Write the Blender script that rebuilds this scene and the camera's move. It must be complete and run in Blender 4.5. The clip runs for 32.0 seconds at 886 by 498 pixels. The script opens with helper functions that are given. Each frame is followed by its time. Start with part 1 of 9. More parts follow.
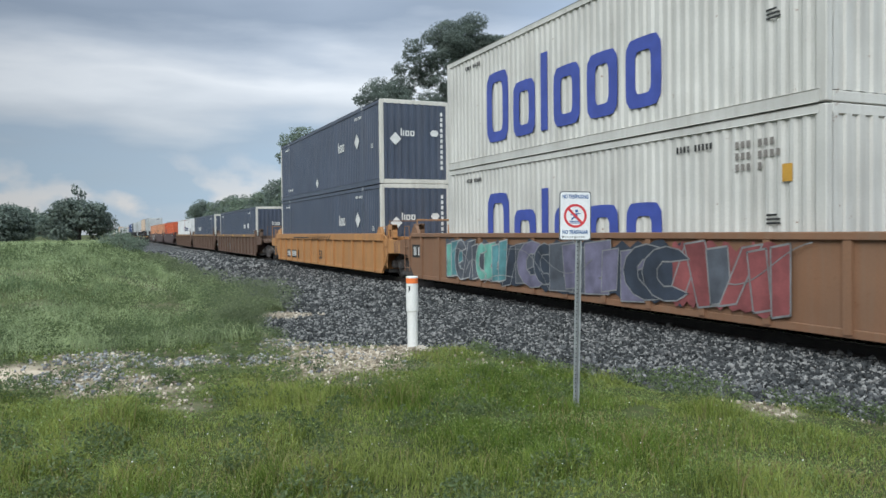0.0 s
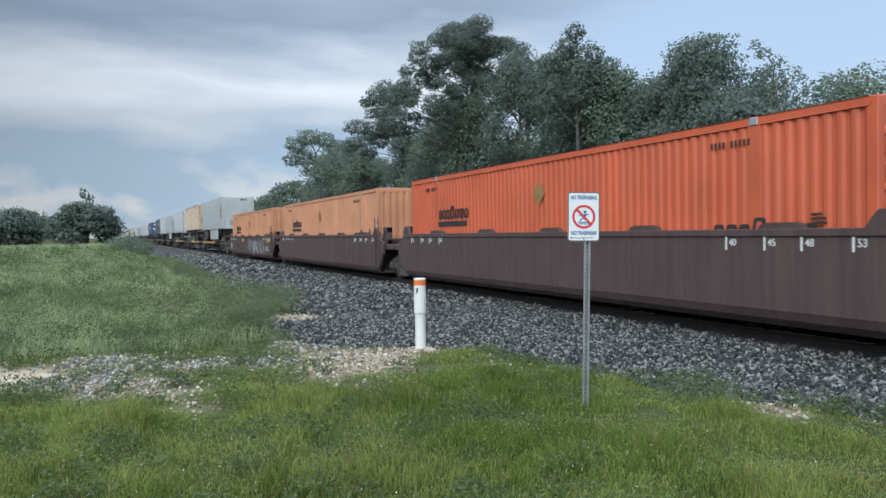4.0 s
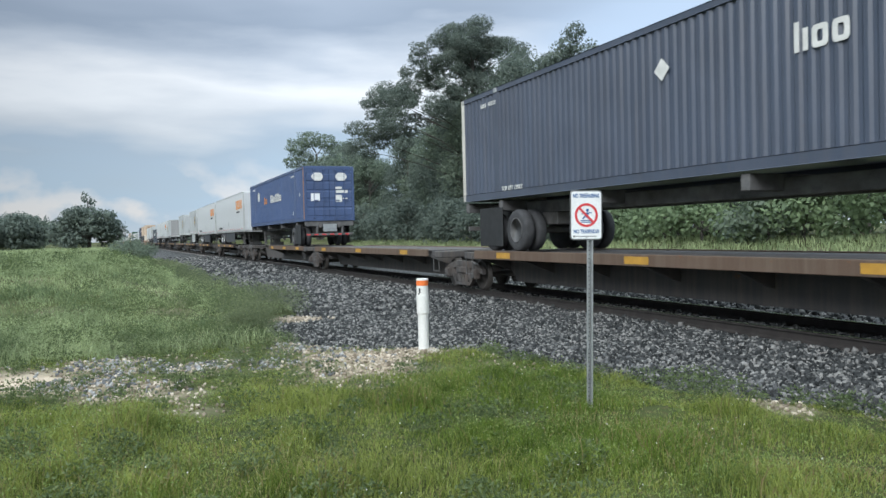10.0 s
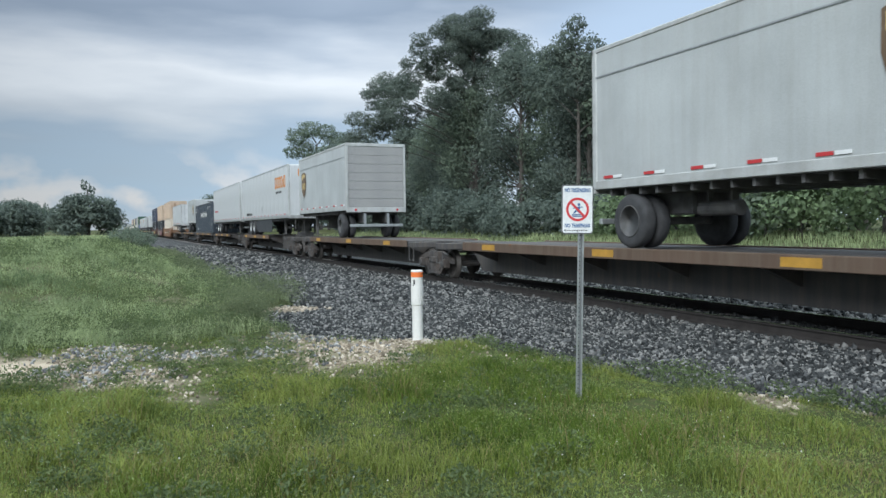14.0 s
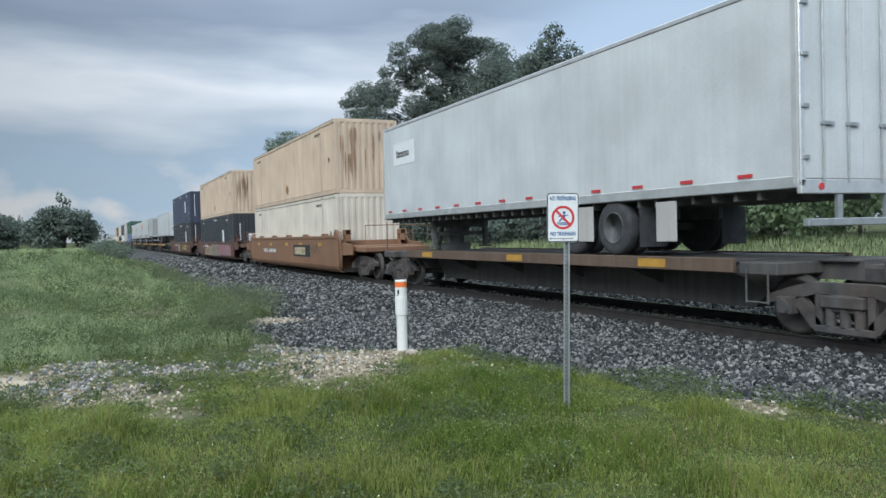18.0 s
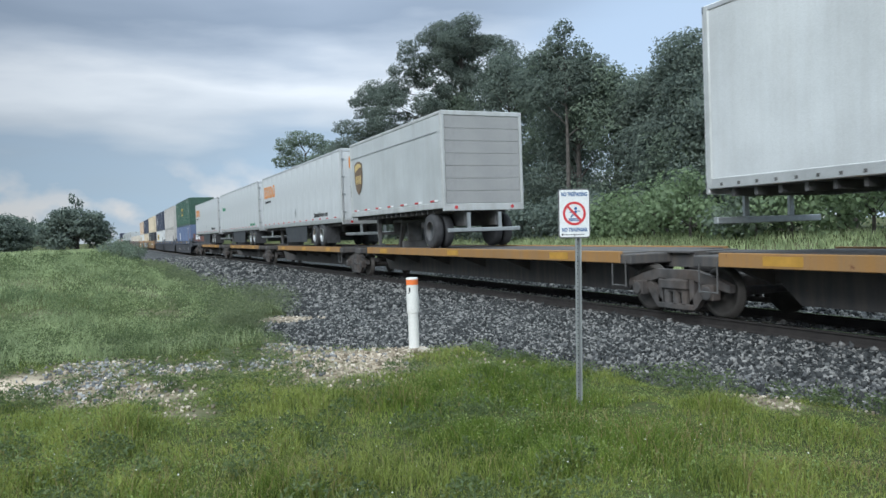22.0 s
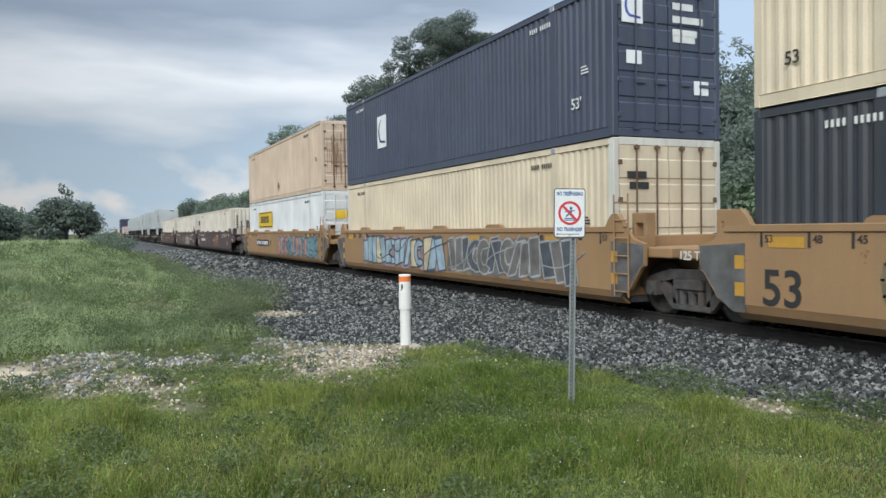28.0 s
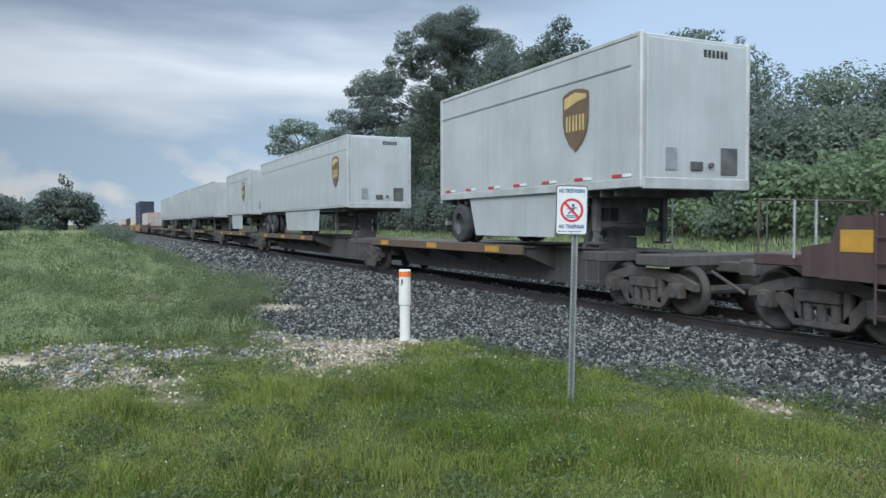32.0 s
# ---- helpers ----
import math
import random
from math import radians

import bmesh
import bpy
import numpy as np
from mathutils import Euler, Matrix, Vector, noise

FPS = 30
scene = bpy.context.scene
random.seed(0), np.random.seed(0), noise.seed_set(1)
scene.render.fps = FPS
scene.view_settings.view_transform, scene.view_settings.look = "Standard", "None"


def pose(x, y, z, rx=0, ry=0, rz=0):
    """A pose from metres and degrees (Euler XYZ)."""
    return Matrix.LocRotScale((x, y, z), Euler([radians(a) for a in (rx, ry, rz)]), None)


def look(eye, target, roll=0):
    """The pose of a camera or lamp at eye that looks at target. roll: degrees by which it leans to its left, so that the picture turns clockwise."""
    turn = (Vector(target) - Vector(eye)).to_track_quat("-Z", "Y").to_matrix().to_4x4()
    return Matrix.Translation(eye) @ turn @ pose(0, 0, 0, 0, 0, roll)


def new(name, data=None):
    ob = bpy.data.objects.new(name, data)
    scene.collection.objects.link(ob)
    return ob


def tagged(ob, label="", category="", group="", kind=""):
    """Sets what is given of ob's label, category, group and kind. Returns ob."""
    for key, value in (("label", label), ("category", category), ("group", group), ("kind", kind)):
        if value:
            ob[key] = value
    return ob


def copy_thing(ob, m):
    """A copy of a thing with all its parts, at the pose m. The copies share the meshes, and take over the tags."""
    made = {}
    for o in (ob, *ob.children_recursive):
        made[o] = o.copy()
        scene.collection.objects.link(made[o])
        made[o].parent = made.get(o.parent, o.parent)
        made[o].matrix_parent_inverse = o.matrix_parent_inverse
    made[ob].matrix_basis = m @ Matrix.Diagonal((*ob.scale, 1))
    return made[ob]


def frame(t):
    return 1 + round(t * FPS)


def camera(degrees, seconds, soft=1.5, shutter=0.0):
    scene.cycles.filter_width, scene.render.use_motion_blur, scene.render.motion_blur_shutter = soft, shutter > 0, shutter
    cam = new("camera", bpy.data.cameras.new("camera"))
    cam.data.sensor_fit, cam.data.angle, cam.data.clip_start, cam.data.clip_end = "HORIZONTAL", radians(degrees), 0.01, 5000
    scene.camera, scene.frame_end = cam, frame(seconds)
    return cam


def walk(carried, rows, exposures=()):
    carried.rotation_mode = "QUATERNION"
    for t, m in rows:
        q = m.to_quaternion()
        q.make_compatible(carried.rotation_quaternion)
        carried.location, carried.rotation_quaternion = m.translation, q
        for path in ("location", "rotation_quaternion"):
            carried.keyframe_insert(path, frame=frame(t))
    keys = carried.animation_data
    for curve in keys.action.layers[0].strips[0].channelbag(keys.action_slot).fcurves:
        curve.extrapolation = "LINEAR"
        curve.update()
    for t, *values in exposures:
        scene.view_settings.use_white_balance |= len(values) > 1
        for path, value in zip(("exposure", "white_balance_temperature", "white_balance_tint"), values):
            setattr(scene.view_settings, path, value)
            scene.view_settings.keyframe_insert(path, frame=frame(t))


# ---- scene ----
cam = camera(59.99, 32.0, soft=1.5, shutter=0.03)
walk(cam, [
    (0, look((0.027, 0.013, 1.651), (-18.262, 8.093, 1.175), -0.65)),
    (0.5, look((0.021, 0.007, 1.659), (-18.240, 8.153, 1.280), -0.86)),
    (1, look((0.014, 0.002, 1.658), (-18.236, 8.178, 1.333), -0.91)),
    (1.5, look((0.009, -0.005, 1.656), (-18.246, 8.159, 1.342), -0.94)),
    (2, look((0.007, -0.005, 1.653), (-18.264, 8.123, 1.320), -0.90)),
    (2.5, look((0.005, 0.000, 1.645), (-18.284, 8.086, 1.305), -0.73)),
    (3, look((0.004, 0.002, 1.643), (-18.302, 8.052, 1.282), -0.77)),
    (3.5, look((0.007, 0.004, 1.645), (-18.325, 7.991, 1.259), -0.76)),
    (5.5, look((0.001, 0.010, 1.651), (-18.415, 7.794, 1.128), -1.36)),
    (6, look((0.000, 0.008, 1.649), (-18.421, 7.780, 1.118), -1.24)),
    (6.5, look((0.004, 0.010, 1.648), (-18.424, 7.766, 1.120), -1.23)),
    (7, look((0.002, 0.008, 1.646), (-18.437, 7.736, 1.123), -1.23)),
    (7.5, look((0.000, 0.006, 1.643), (-18.447, 7.713, 1.109), -1.28)),
    (8, look((-0.005, 0.005, 1.647), (-18.452, 7.710, 1.077), -1.29)),
    (8.5, look((-0.006, 0.008, 1.645), (-18.454, 7.709, 1.057), -1.25)),
    (9, look((-0.003, 0.011, 1.640), (-18.442, 7.737, 1.087), -1.26)),
    (9.5, look((-0.009, 0.007, 1.636), (-18.424, 7.795, 1.155), -1.39)),
    (10, look((-0.010, 0.006, 1.638), (-18.386, 7.889, 1.236), -1.43)),
    (10.5, look((-0.015, -0.000, 1.637), (-18.366, 7.944, 1.280), -1.39)),
    (11, look((-0.022, -0.006, 1.638), (-18.368, 7.949, 1.278), -1.25)),
    (11.5, look((-0.021, -0.009, 1.640), (-18.386, 7.901, 1.209), -1.03)),
    (12, look((-0.012, -0.007, 1.642), (-18.406, 7.826, 1.106), -0.89)),
    (12.5, look((0.009, 0.000, 1.639), (-18.412, 7.764, 1.028), -0.79)),
    (13, look((0.037, 0.013, 1.645), (-18.382, 7.777, 0.994), -0.79)),
    (13.5, look((0.067, 0.026, 1.646), (-18.334, 7.835, 0.996), -0.78)),
    (14, look((0.088, 0.036, 1.646), (-18.280, 7.925, 1.024), -0.79)),
    (14.5, look((0.090, 0.036, 1.649), (-18.236, 8.026, 1.073), -0.76)),
    (16.5, look((0.018, 0.002, 1.653), (-18.160, 8.334, 1.254), -1.24)),
    (17, look((0.025, 0.007, 1.653), (-18.153, 8.338, 1.235), -1.40)),
    (17.5, look((0.023, 0.009, 1.655), (-18.153, 8.344, 1.221), -1.50)),
    (18, look((0.022, 0.011, 1.660), (-18.139, 8.377, 1.243), -1.47)),
    (18.5, look((0.030, 0.012, 1.652), (-18.096, 8.458, 1.294), -1.41)),
    (19, look((0.029, 0.009, 1.652), (-18.037, 8.585, 1.351), -1.36)),
    (19.5, look((0.026, 0.012, 1.653), (-18.021, 8.625, 1.346), -1.34)),
    (20, look((0.024, 0.016, 1.654), (-18.050, 8.572, 1.293), -1.39)),
    (20.5, look((0.018, 0.009, 1.654), (-18.115, 8.435, 1.218), -1.57)),
    (21, look((0.018, 0.008, 1.653), (-18.184, 8.280, 1.168), -1.75)),
    (21.5, look((0.021, 0.012, 1.653), (-18.231, 8.174, 1.163), -2.04)),
    (22, look((0.014, 0.007, 1.650), (-18.260, 8.122, 1.192), -1.94)),
    (22.5, look((0.008, 0.006, 1.648), (-18.268, 8.118, 1.241), -1.67)),
    (23, look((0.004, 0.001, 1.645), (-18.257, 8.149, 1.278), -1.36)),
    (23.5, look((-0.001, -0.001, 1.648), (-18.234, 8.210, 1.310), -1.04)),
    (24, look((-0.002, -0.000, 1.651), (-18.222, 8.239, 1.308), -0.88)),
    (24.5, look((-0.005, 0.002, 1.656), (-18.229, 8.234, 1.291), -0.77)),
    (25, look((-0.011, -0.001, 1.657), (-18.240, 8.219, 1.267), -0.76)),
    (25.5, look((-0.009, 0.002, 1.654), (-18.247, 8.198, 1.244), -0.78)),
    (27.5, look((-0.014, -0.002, 1.645), (-18.228, 8.244, 1.136), -0.88)),
    (28, look((-0.024, -0.011, 1.649), (-18.201, 8.315, 1.117), -0.87)),
    (28.5, look((-0.041, -0.026, 1.654), (-18.169, 8.407, 1.145), -0.65)),
    (29, look((-0.058, -0.036, 1.655), (-18.138, 8.502, 1.192), -0.62)),
    (29.5, look((-0.057, -0.027, 1.649), (-18.132, 8.523, 1.228), -0.63)),
    (30, look((-0.055, -0.023, 1.647), (-18.157, 8.471, 1.252), -0.61)),
    (30.5, look((-0.051, -0.020, 1.647), (-18.203, 8.365, 1.226), -0.54)),
    (31, look((-0.055, -0.020, 1.650), (-18.257, 8.254, 1.175), -0.38)),
    (31.5, look((-0.057, -0.019, 1.648), (-18.270, 8.227, 1.100), -0.15)),
    (32, look((-0.053, -0.015, 1.649), (-18.221, 8.322, 1.003), -0.11)),
], exposures=[(0.0, 0.17, 6250, 10), (0.5, 0.23, 6250, 10), (1.0, 0.35, 6300, 10), (2.0, 0.18, 6000, 9), (5.5, 0.15, 6000, 9), (6.5, 0.19, 6080, 9), (8.0, 0.17, 6000, 9), (9.0, 0.23, 6200, 9), (10.0, 0.37, 6250, 10), (11.0, 0.20, 6000, 9), (13.0, 0.18, 6000, 9), (14.0, 0.21, 6150, 9), (17.0, 0.21, 6000, 9), (18.0, 0.11, 6050, 9), (19.5, 0.25, 6300, 11), (20.5, 0.35, 6300, 11), (21.2, 0.41, 6300, 10), (22.5, 0.13, 5980, 9), (24.0, 0.09, 5980, 9), (25.0, 0.29, 6200, 9), (26.5, 0.25, 6250, 10), (28.5, 0.23, 6350, 10), (30.0, 0.13, 6100, 9), (32.0, 0.15, 6000, 9)])

# ---- plan (metres): x along the track, trains run towards +x; y away from the camera; z up ----
RAIL = 0.07            # top of rail
TRACK = 10.09          # centre line of the track
SPEED = 26.19          # train, metres a second
pi = math.pi


def sm(v):
    v = np.clip(v, 0.0, 1.0)
    return v * v * (3 - 2 * v)


# ---- world, sun ----
def make_world():
    w = bpy.data.worlds.new("sky")
    scene.world = w
    w.use_nodes = True
    nt = w.node_tree
    nt.nodes.clear()
    N = nt.nodes.new
    L = nt.links.new
    out = N("ShaderNodeOutputWorld")
    bg = N("ShaderNodeBackground")
    sky = N("ShaderNodeTexSky")
    sky.sky_type = 'NISHITA'
    sky.sun_disc = False
    sky.sun_elevation = radians(34)
    sky.sun_rotation = radians(138)
    co = N("ShaderNodeTexCoord")
    sep = N("ShaderNodeSeparateXYZ")
    L(co.outputs["Generated"], sep.inputs[0])

    def m(op, a, b=None, c=None, clamp=False):
        n = N("ShaderNodeMath")
        n.operation = op
        n.use_clamp = clamp
        for k, v in enumerate((a, b, c)):
            if v is None:
                continue
            if isinstance(v, (int, float)):
                n.inputs[k].default_value = v
            else:
                L(v, n.inputs[k])
        return n.outputs[0]

    def noise_at(scale, stretch, detail, rough, shift=0.0):
        mp = N("ShaderNodeMapping")
        mp.inputs["Scale"].default_value = (scale, scale, scale * stretch)
        mp.inputs["Location"].default_value = (shift, shift * 0.7, 0.3)
        L(co.outputs["Generated"], mp.inputs[0])
        n = N("ShaderNodeTexNoise")
        n.inputs["Scale"].default_value = 1.0
        n.inputs["Detail"].default_value = detail
        n.inputs["Roughness"].default_value = rough
        L(mp.outputs[0], n.inputs["Vector"])
        return n.outputs[0]

    big = noise_at(2.6, 4.5, 3.0, 0.5, 1.7)
    fine = noise_at(7.0, 5.0, 6.0, 0.55, 4.1)
    # layers of cloud by height above the horizon, bent by the noise
    e = m('ADD', sep.outputs[2], m('MULTIPLY', m('SUBTRACT', big, 0.5), 0.16))
    e = m('ADD', e, m('MULTIPLY', m('SUBTRACT', fine, 0.5), 0.05))
    ramp = N("ShaderNodeValToRGB")
    cr = ramp.color_ramp
    stops = ((0.0, (0.48, 0.56, 0.64)), (0.05, (0.36, 0.475, 0.60)), (0.11, (0.36, 0.44, 0.53)),
             (0.145, (0.57, 0.605, 0.64)), (0.185, (0.80, 0.82, 0.83)), (0.222, (0.50, 0.55, 0.61)),
             (0.255, (0.30, 0.355, 0.43)), (0.34, (0.42, 0.48, 0.56)), (0.52, (1.00, 1.12, 1.16)), (1.0, (1.92, 2.14, 2.18)))
    while len(cr.elements) < len(stops):
        cr.elements.new(0.5)
    for el, (p, c) in zip(cr.elements, stops):
        el.position, el.color = p, (*c, 1)
    L(e, ramp.inputs[0])
    # clearer, evenly pale blue sky towards +y
    az = N("ShaderNodeMapRange")
    az.interpolation_type = 'SMOOTHSTEP'
    L(m('ADD', sep.outputs[1], m('MULTIPLY', m('SUBTRACT', big, 0.5), 0.3)), az.inputs[0])
    az.inputs[1].default_value, az.inputs[2].default_value = 0.36, 0.62
    mix1 = N("ShaderNodeMix")
    mix1.data_type = 'RGBA'
    L(az.outputs[0], mix1.inputs[0])
    L(ramp.outputs[0], mix1.inputs[6])
    pale = N("ShaderNodeValToRGB")
    pr = pale.color_ramp
    for el, (p, c) in zip(pr.elements, ((0.0, (0.52, 0.63, 0.77)), (0.28, (0.46, 0.57, 0.71)))):
        el.position, el.color = p, (*c, 1)
    el = pr.elements.new(0.9)
    el.color = (1.85, 2.05, 2.12, 1)
    L(e, pale.inputs[0])
    L(pale.outputs[0], mix1.inputs[7])
    # puffs of sunlit cumulus low down
    puff = noise_at(11.0, 1.6, 4.0, 0.5, 9.3)
    pm = m('MULTIPLY', m('SMOOTH_MIN', m('MULTIPLY', m('SUBTRACT', puff, 0.54), 9.0, None, True), 1.0, 0.0),
           m('MULTIPLY', m('SUBTRACT', 0.115, sep.outputs[2]), 14.0, None, True))
    mix2 = N("ShaderNodeMix")
    mix2.data_type = 'RGBA'
    L(m('MULTIPLY', pm, 0.6), mix2.inputs[0])
    L(mix1.outputs[2], mix2.inputs[6])
    mix2.inputs[7].default_value = (0.82, 0.74, 0.68, 1)
    # a share of the clear sky shows through the cloud
    dim = N("ShaderNodeVectorMath")
    dim.operation = 'SCALE'
    L(sky.outputs[0], dim.inputs[0])
    dim.inputs["Scale"].default_value = 0.10
    mix3 = N("ShaderNodeMix")
    mix3.data_type = 'RGBA'
    mix3.inputs[0].default_value = 0.85
    L(dim.outputs[0], mix3.inputs[6])
    # thicker cloud towards -y, thinner and brighter towards the wood
    thin = N("ShaderNodeMapRange")
    L(sep.outputs[1], thin.inputs[0])
    thin.inputs[1].default_value, thin.inputs[2].default_value, thin.inputs[3].default_value, thin.inputs[4].default_value = -0.14, 0.24, 0.71, 1.07
    veil = N("ShaderNodeVectorMath")
    veil.operation = 'SCALE'
    L(mix2.outputs[2], veil.inputs[0])
    L(thin.outputs[0], veil.inputs["Scale"])
    L(veil.outputs[0], mix3.inputs[7])
    L(mix3.outputs[2], bg.inputs[0])
    bg.inputs[1].default_value = 1.0
    L(bg.outputs[0], out.inputs[0])


make_world()
sun = new("sun", bpy.data.lights.new("sun", "SUN"))
sun.data.energy, sun.data.angle, sun.data.color = 2.3, radians(34), (0.97, 0.99, 0.97)
sun.matrix_world = look((48, -54, 48), (0, 0, 0))
scene.view_settings.exposure = 0.0


# ---- materials ----
MATS = {}


def material(name, color, rough=0.6, metal=0.0, vary=0.12, scale=2.0, grain=40.0, bump=0.15, dirt=None, dirt_amount=0.0,
             streak=False, rust=0.0, random_tint=0.0, spec=0.5):
    """Paint, metal or earth with broad stains, fine grain, optional streaks of dirt and spots of rust."""
    if name in MATS:
        return MATS[name]
    mt = bpy.data.materials.new(name)
    MATS[name] = mt
    mt.use_nodes = True
    nt = mt.node_tree
    N, L = nt.nodes.new, nt.links.new
    b = nt.nodes["Principled BSDF"]
    b.inputs["Roughness"].default_value = rough
    b.inputs["Metallic"].default_value = metal
    b.inputs["Specular IOR Level"].default_value = spec
    co = N("ShaderNodeTexCoord")
    n1 = N("ShaderNodeTexNoise")
    n1.inputs["Scale"].default_value = scale
    n1.inputs["Detail"].default_value = 5
    L(co.outputs["Object"], n1.inputs["Vector"])
    n2 = N("ShaderNodeTexNoise")
    n2.inputs["Scale"].default_value = grain
    n2.inputs["Detail"].default_value = 3
    L(co.outputs["Object"], n2.inputs["Vector"])

    def mixc(fac, a, c, mode='MIX'):
        n = N("ShaderNodeMix")
        n.data_type = 'RGBA'
        n.blend_type = mode
        for k, v in ((0, fac), (6, a), (7, c)):
            if isinstance(v, (int, float)):
                n.inputs[k].default_value = v
            elif isinstance(v, tuple):
                n.inputs[k].default_value = (*v, 1)
            else:
                L(v, n.inputs[k])
        return n.outputs[2]

    def ramp(src, a, c):
        n = N("ShaderNodeMapRange")
        L(src, n.inputs[0])
        n.inputs[1].default_value, n.inputs[2].default_value = a, c
        return n.outputs[0]

    lo = tuple(max(0, c * (1 - vary * 1.6)) for c in color)
    hi = tuple(min(1, c * (1 + vary)) for c in color)
    col = mixc(ramp(n1.outputs[0], 0.3, 0.7), lo, hi)
    col = mixc(ramp(n2.outputs[0], 0.35, 0.75), col, mixc(1.0, col, (0.86, 0.86, 0.86), 'MULTIPLY'))
    if random_tint:
        oi = N("ShaderNodeObjectInfo")
        r = ramp(oi.outputs["Random"], 0, 1)
        col = mixc(r, mixc(1.0, col, (1 - random_tint,) * 3, 'MULTIPLY'), col)
    if dirt_amount:
        mp = N("ShaderNodeMapping")
        mp.inputs["Scale"].default_value = (3.5, 3.5, 0.22) if streak else (0.8, 0.8, 0.8)
        L(co.outputs["Object"], mp.inputs[0])
        n3 = N("ShaderNodeTexNoise")
        n3.inputs["Scale"].default_value = 1.6
        n3.inputs["Detail"].default_value = 6
        n3.inputs["Roughness"].default_value = 0.65
        L(mp.outputs[0], n3.inputs["Vector"])
        f = ramp(n3.outputs[0], 0.42, 0.78)
        mm = N("ShaderNodeMath")
        mm.operation = 'MULTIPLY'
        L(f, mm.inputs[0])
        mm.inputs[1].default_value = dirt_amount
        col = mixc(mm.outputs[0], col, dirt or (0.16, 0.13, 0.10))
    if rust:
        n4 = N("ShaderNodeTexNoise")
        n4.inputs["Scale"].default_value = 3.1
        n4.inputs["Detail"].default_value = 8
        n4.inputs["Roughness"].default_value = 0.7
        L(co.outputs["Object"], n4.inputs["Vector"])
        col = mixc(ramp(n4.outputs[0], 0.70 - rust * 0.25, 0.74 - rust * 0.2), col, (0.17, 0.075, 0.035))
    L(col, b.inputs["Base Color"])
    if bump:
        bp = N("ShaderNodeBump")
        bp.inputs["Strength"].default_value = bump
        bp.inputs["Distance"].default_value = 0.01
        L(n2.outputs[0], bp.inputs["Height"])
        L(bp.outputs[0], b.inputs["Normal"])
    return mt


def leaf_material(name, dark, light, rough=0.55, through_light=0.25, gloss=0.25, patchy=0.45, spread=0.55):
    if name in MATS:
        return MATS[name]
    mt = bpy.data.materials.new(name)
    MATS[name] = mt
    mt.use_nodes = True
    nt = mt.node_tree
    N, L = nt.nodes.new, nt.links.new
    b = nt.nodes["Principled BSDF"]
    b.inputs["Roughness"].default_value = rough
    b.inputs["Specular IOR Level"].default_value = gloss
    g = N("ShaderNodeNewGeometry")
    co = N("ShaderNodeTexCoord")
    n1 = N("ShaderNodeTexNoise")
    n1.inputs["Scale"].default_value = patchy
    n1.inputs["Detail"].default_value = 4
    L(co.outputs["Object"], n1.inputs["Vector"])
    ad = N("ShaderNodeMath")
    ad.operation = 'MULTIPLY_ADD'
    L(g.outputs["Random Per Island"], ad.inputs[0])
    ad.inputs[1].default_value = spread
    L(n1.outputs[0], ad.inputs[2])
    mr = N("ShaderNodeMapRange")
    L(ad.outputs[0], mr.inputs[0])
    mr.inputs[1].default_value, mr.inputs[2].default_value = 0.4, 0.6 + spread
    mx = N("ShaderNodeMix")
    mx.data_type = 'RGBA'
    L(mr.outputs[0], mx.inputs[0])
    mx.inputs[6].default_value, mx.inputs[7].default_value = (*dark, 1), (*light, 1)
    L(mx.outputs[2], b.inputs["Base Color"])
    tr = N("ShaderNodeBsdfTranslucent")
    L(mx.outputs[2], tr.inputs[0])
    ms = N("ShaderNodeMixShader")
    ms.inputs[0].default_value = through_light
    L(b.outputs[0], ms.inputs[1])
    L(tr.outputs[0], ms.inputs[2])
    L(ms.outputs[0], nt.nodes["Material Output"].inputs[0])
    return mt


def paint(name, c, dirt=0.35, rust=0.12, rough=0.5):
    return material(name, c, rough, 0.0, 0.10, 0.7, 60, 0.06, (0.20, 0.16, 0.12), dirt, True, rust)


M_STEEL = material("rail_steel", (0.60, 0.59, 0.58), 0.20, 1.0, 0.1, 3, 80, 0.05)
M_RAILSIDE = material("rusty_rail_web", (0.036, 0.031, 0.029), 0.85, 0.1, 0.25, 4, 60, 0.3)
M_TIE = material("concrete_tie", (0.30, 0.28, 0.26), 0.9, 0, 0.2, 3, 50, 0.4, (0.10, 0.09, 0.08), 0.5)
M_SAND = material("limestone_gravel", (0.52, 0.46, 0.39), 0.95, 0, 0.22, 5, 90, 0.5, (0.30, 0.24, 0.18), 0.4)
M_GALV = material("galvanised_steel", (0.42, 0.44, 0.45), 0.45, 0.6, 0.12, 6, 90, 0.1)
M_WHITE = material("white_plastic", (0.78, 0.78, 0.76), 0.45, 0, 0.05, 3, 50, 0.05, (0.40, 0.36, 0.30), 0.25)
M_ORANGE = material("orange_band", (0.85, 0.20, 0.045), 0.45, 0, 0.08, 5, 60, 0.05)
M_SIGNWHITE = material("sign_white", (0.80, 0.81, 0.82), 0.4, 0, 0.04, 3, 60, 0.02)
M_SIGNBLUE = material("sign_blue", (0.022, 0.105, 0.29), 0.45, 0, 0.05, 3, 60, 0)
M_SIGNRED = material("sign_red", (0.62, 0.05, 0.06), 0.45, 0, 0.05, 3, 60, 0)
M_SIGNBLACK = material("sign_black", (0.03, 0.03, 0.035), 0.45, 0, 0.05, 3, 60, 0)
# underframe grey lifted above its own tone, standing in for haze below the cars
M_DARK = material("dark_underframe", (0.130, 0.130, 0.132), 0.8, 0.1, 0.3, 3, 50, 0.3, (0.09, 0.07, 0.05), 0.5)
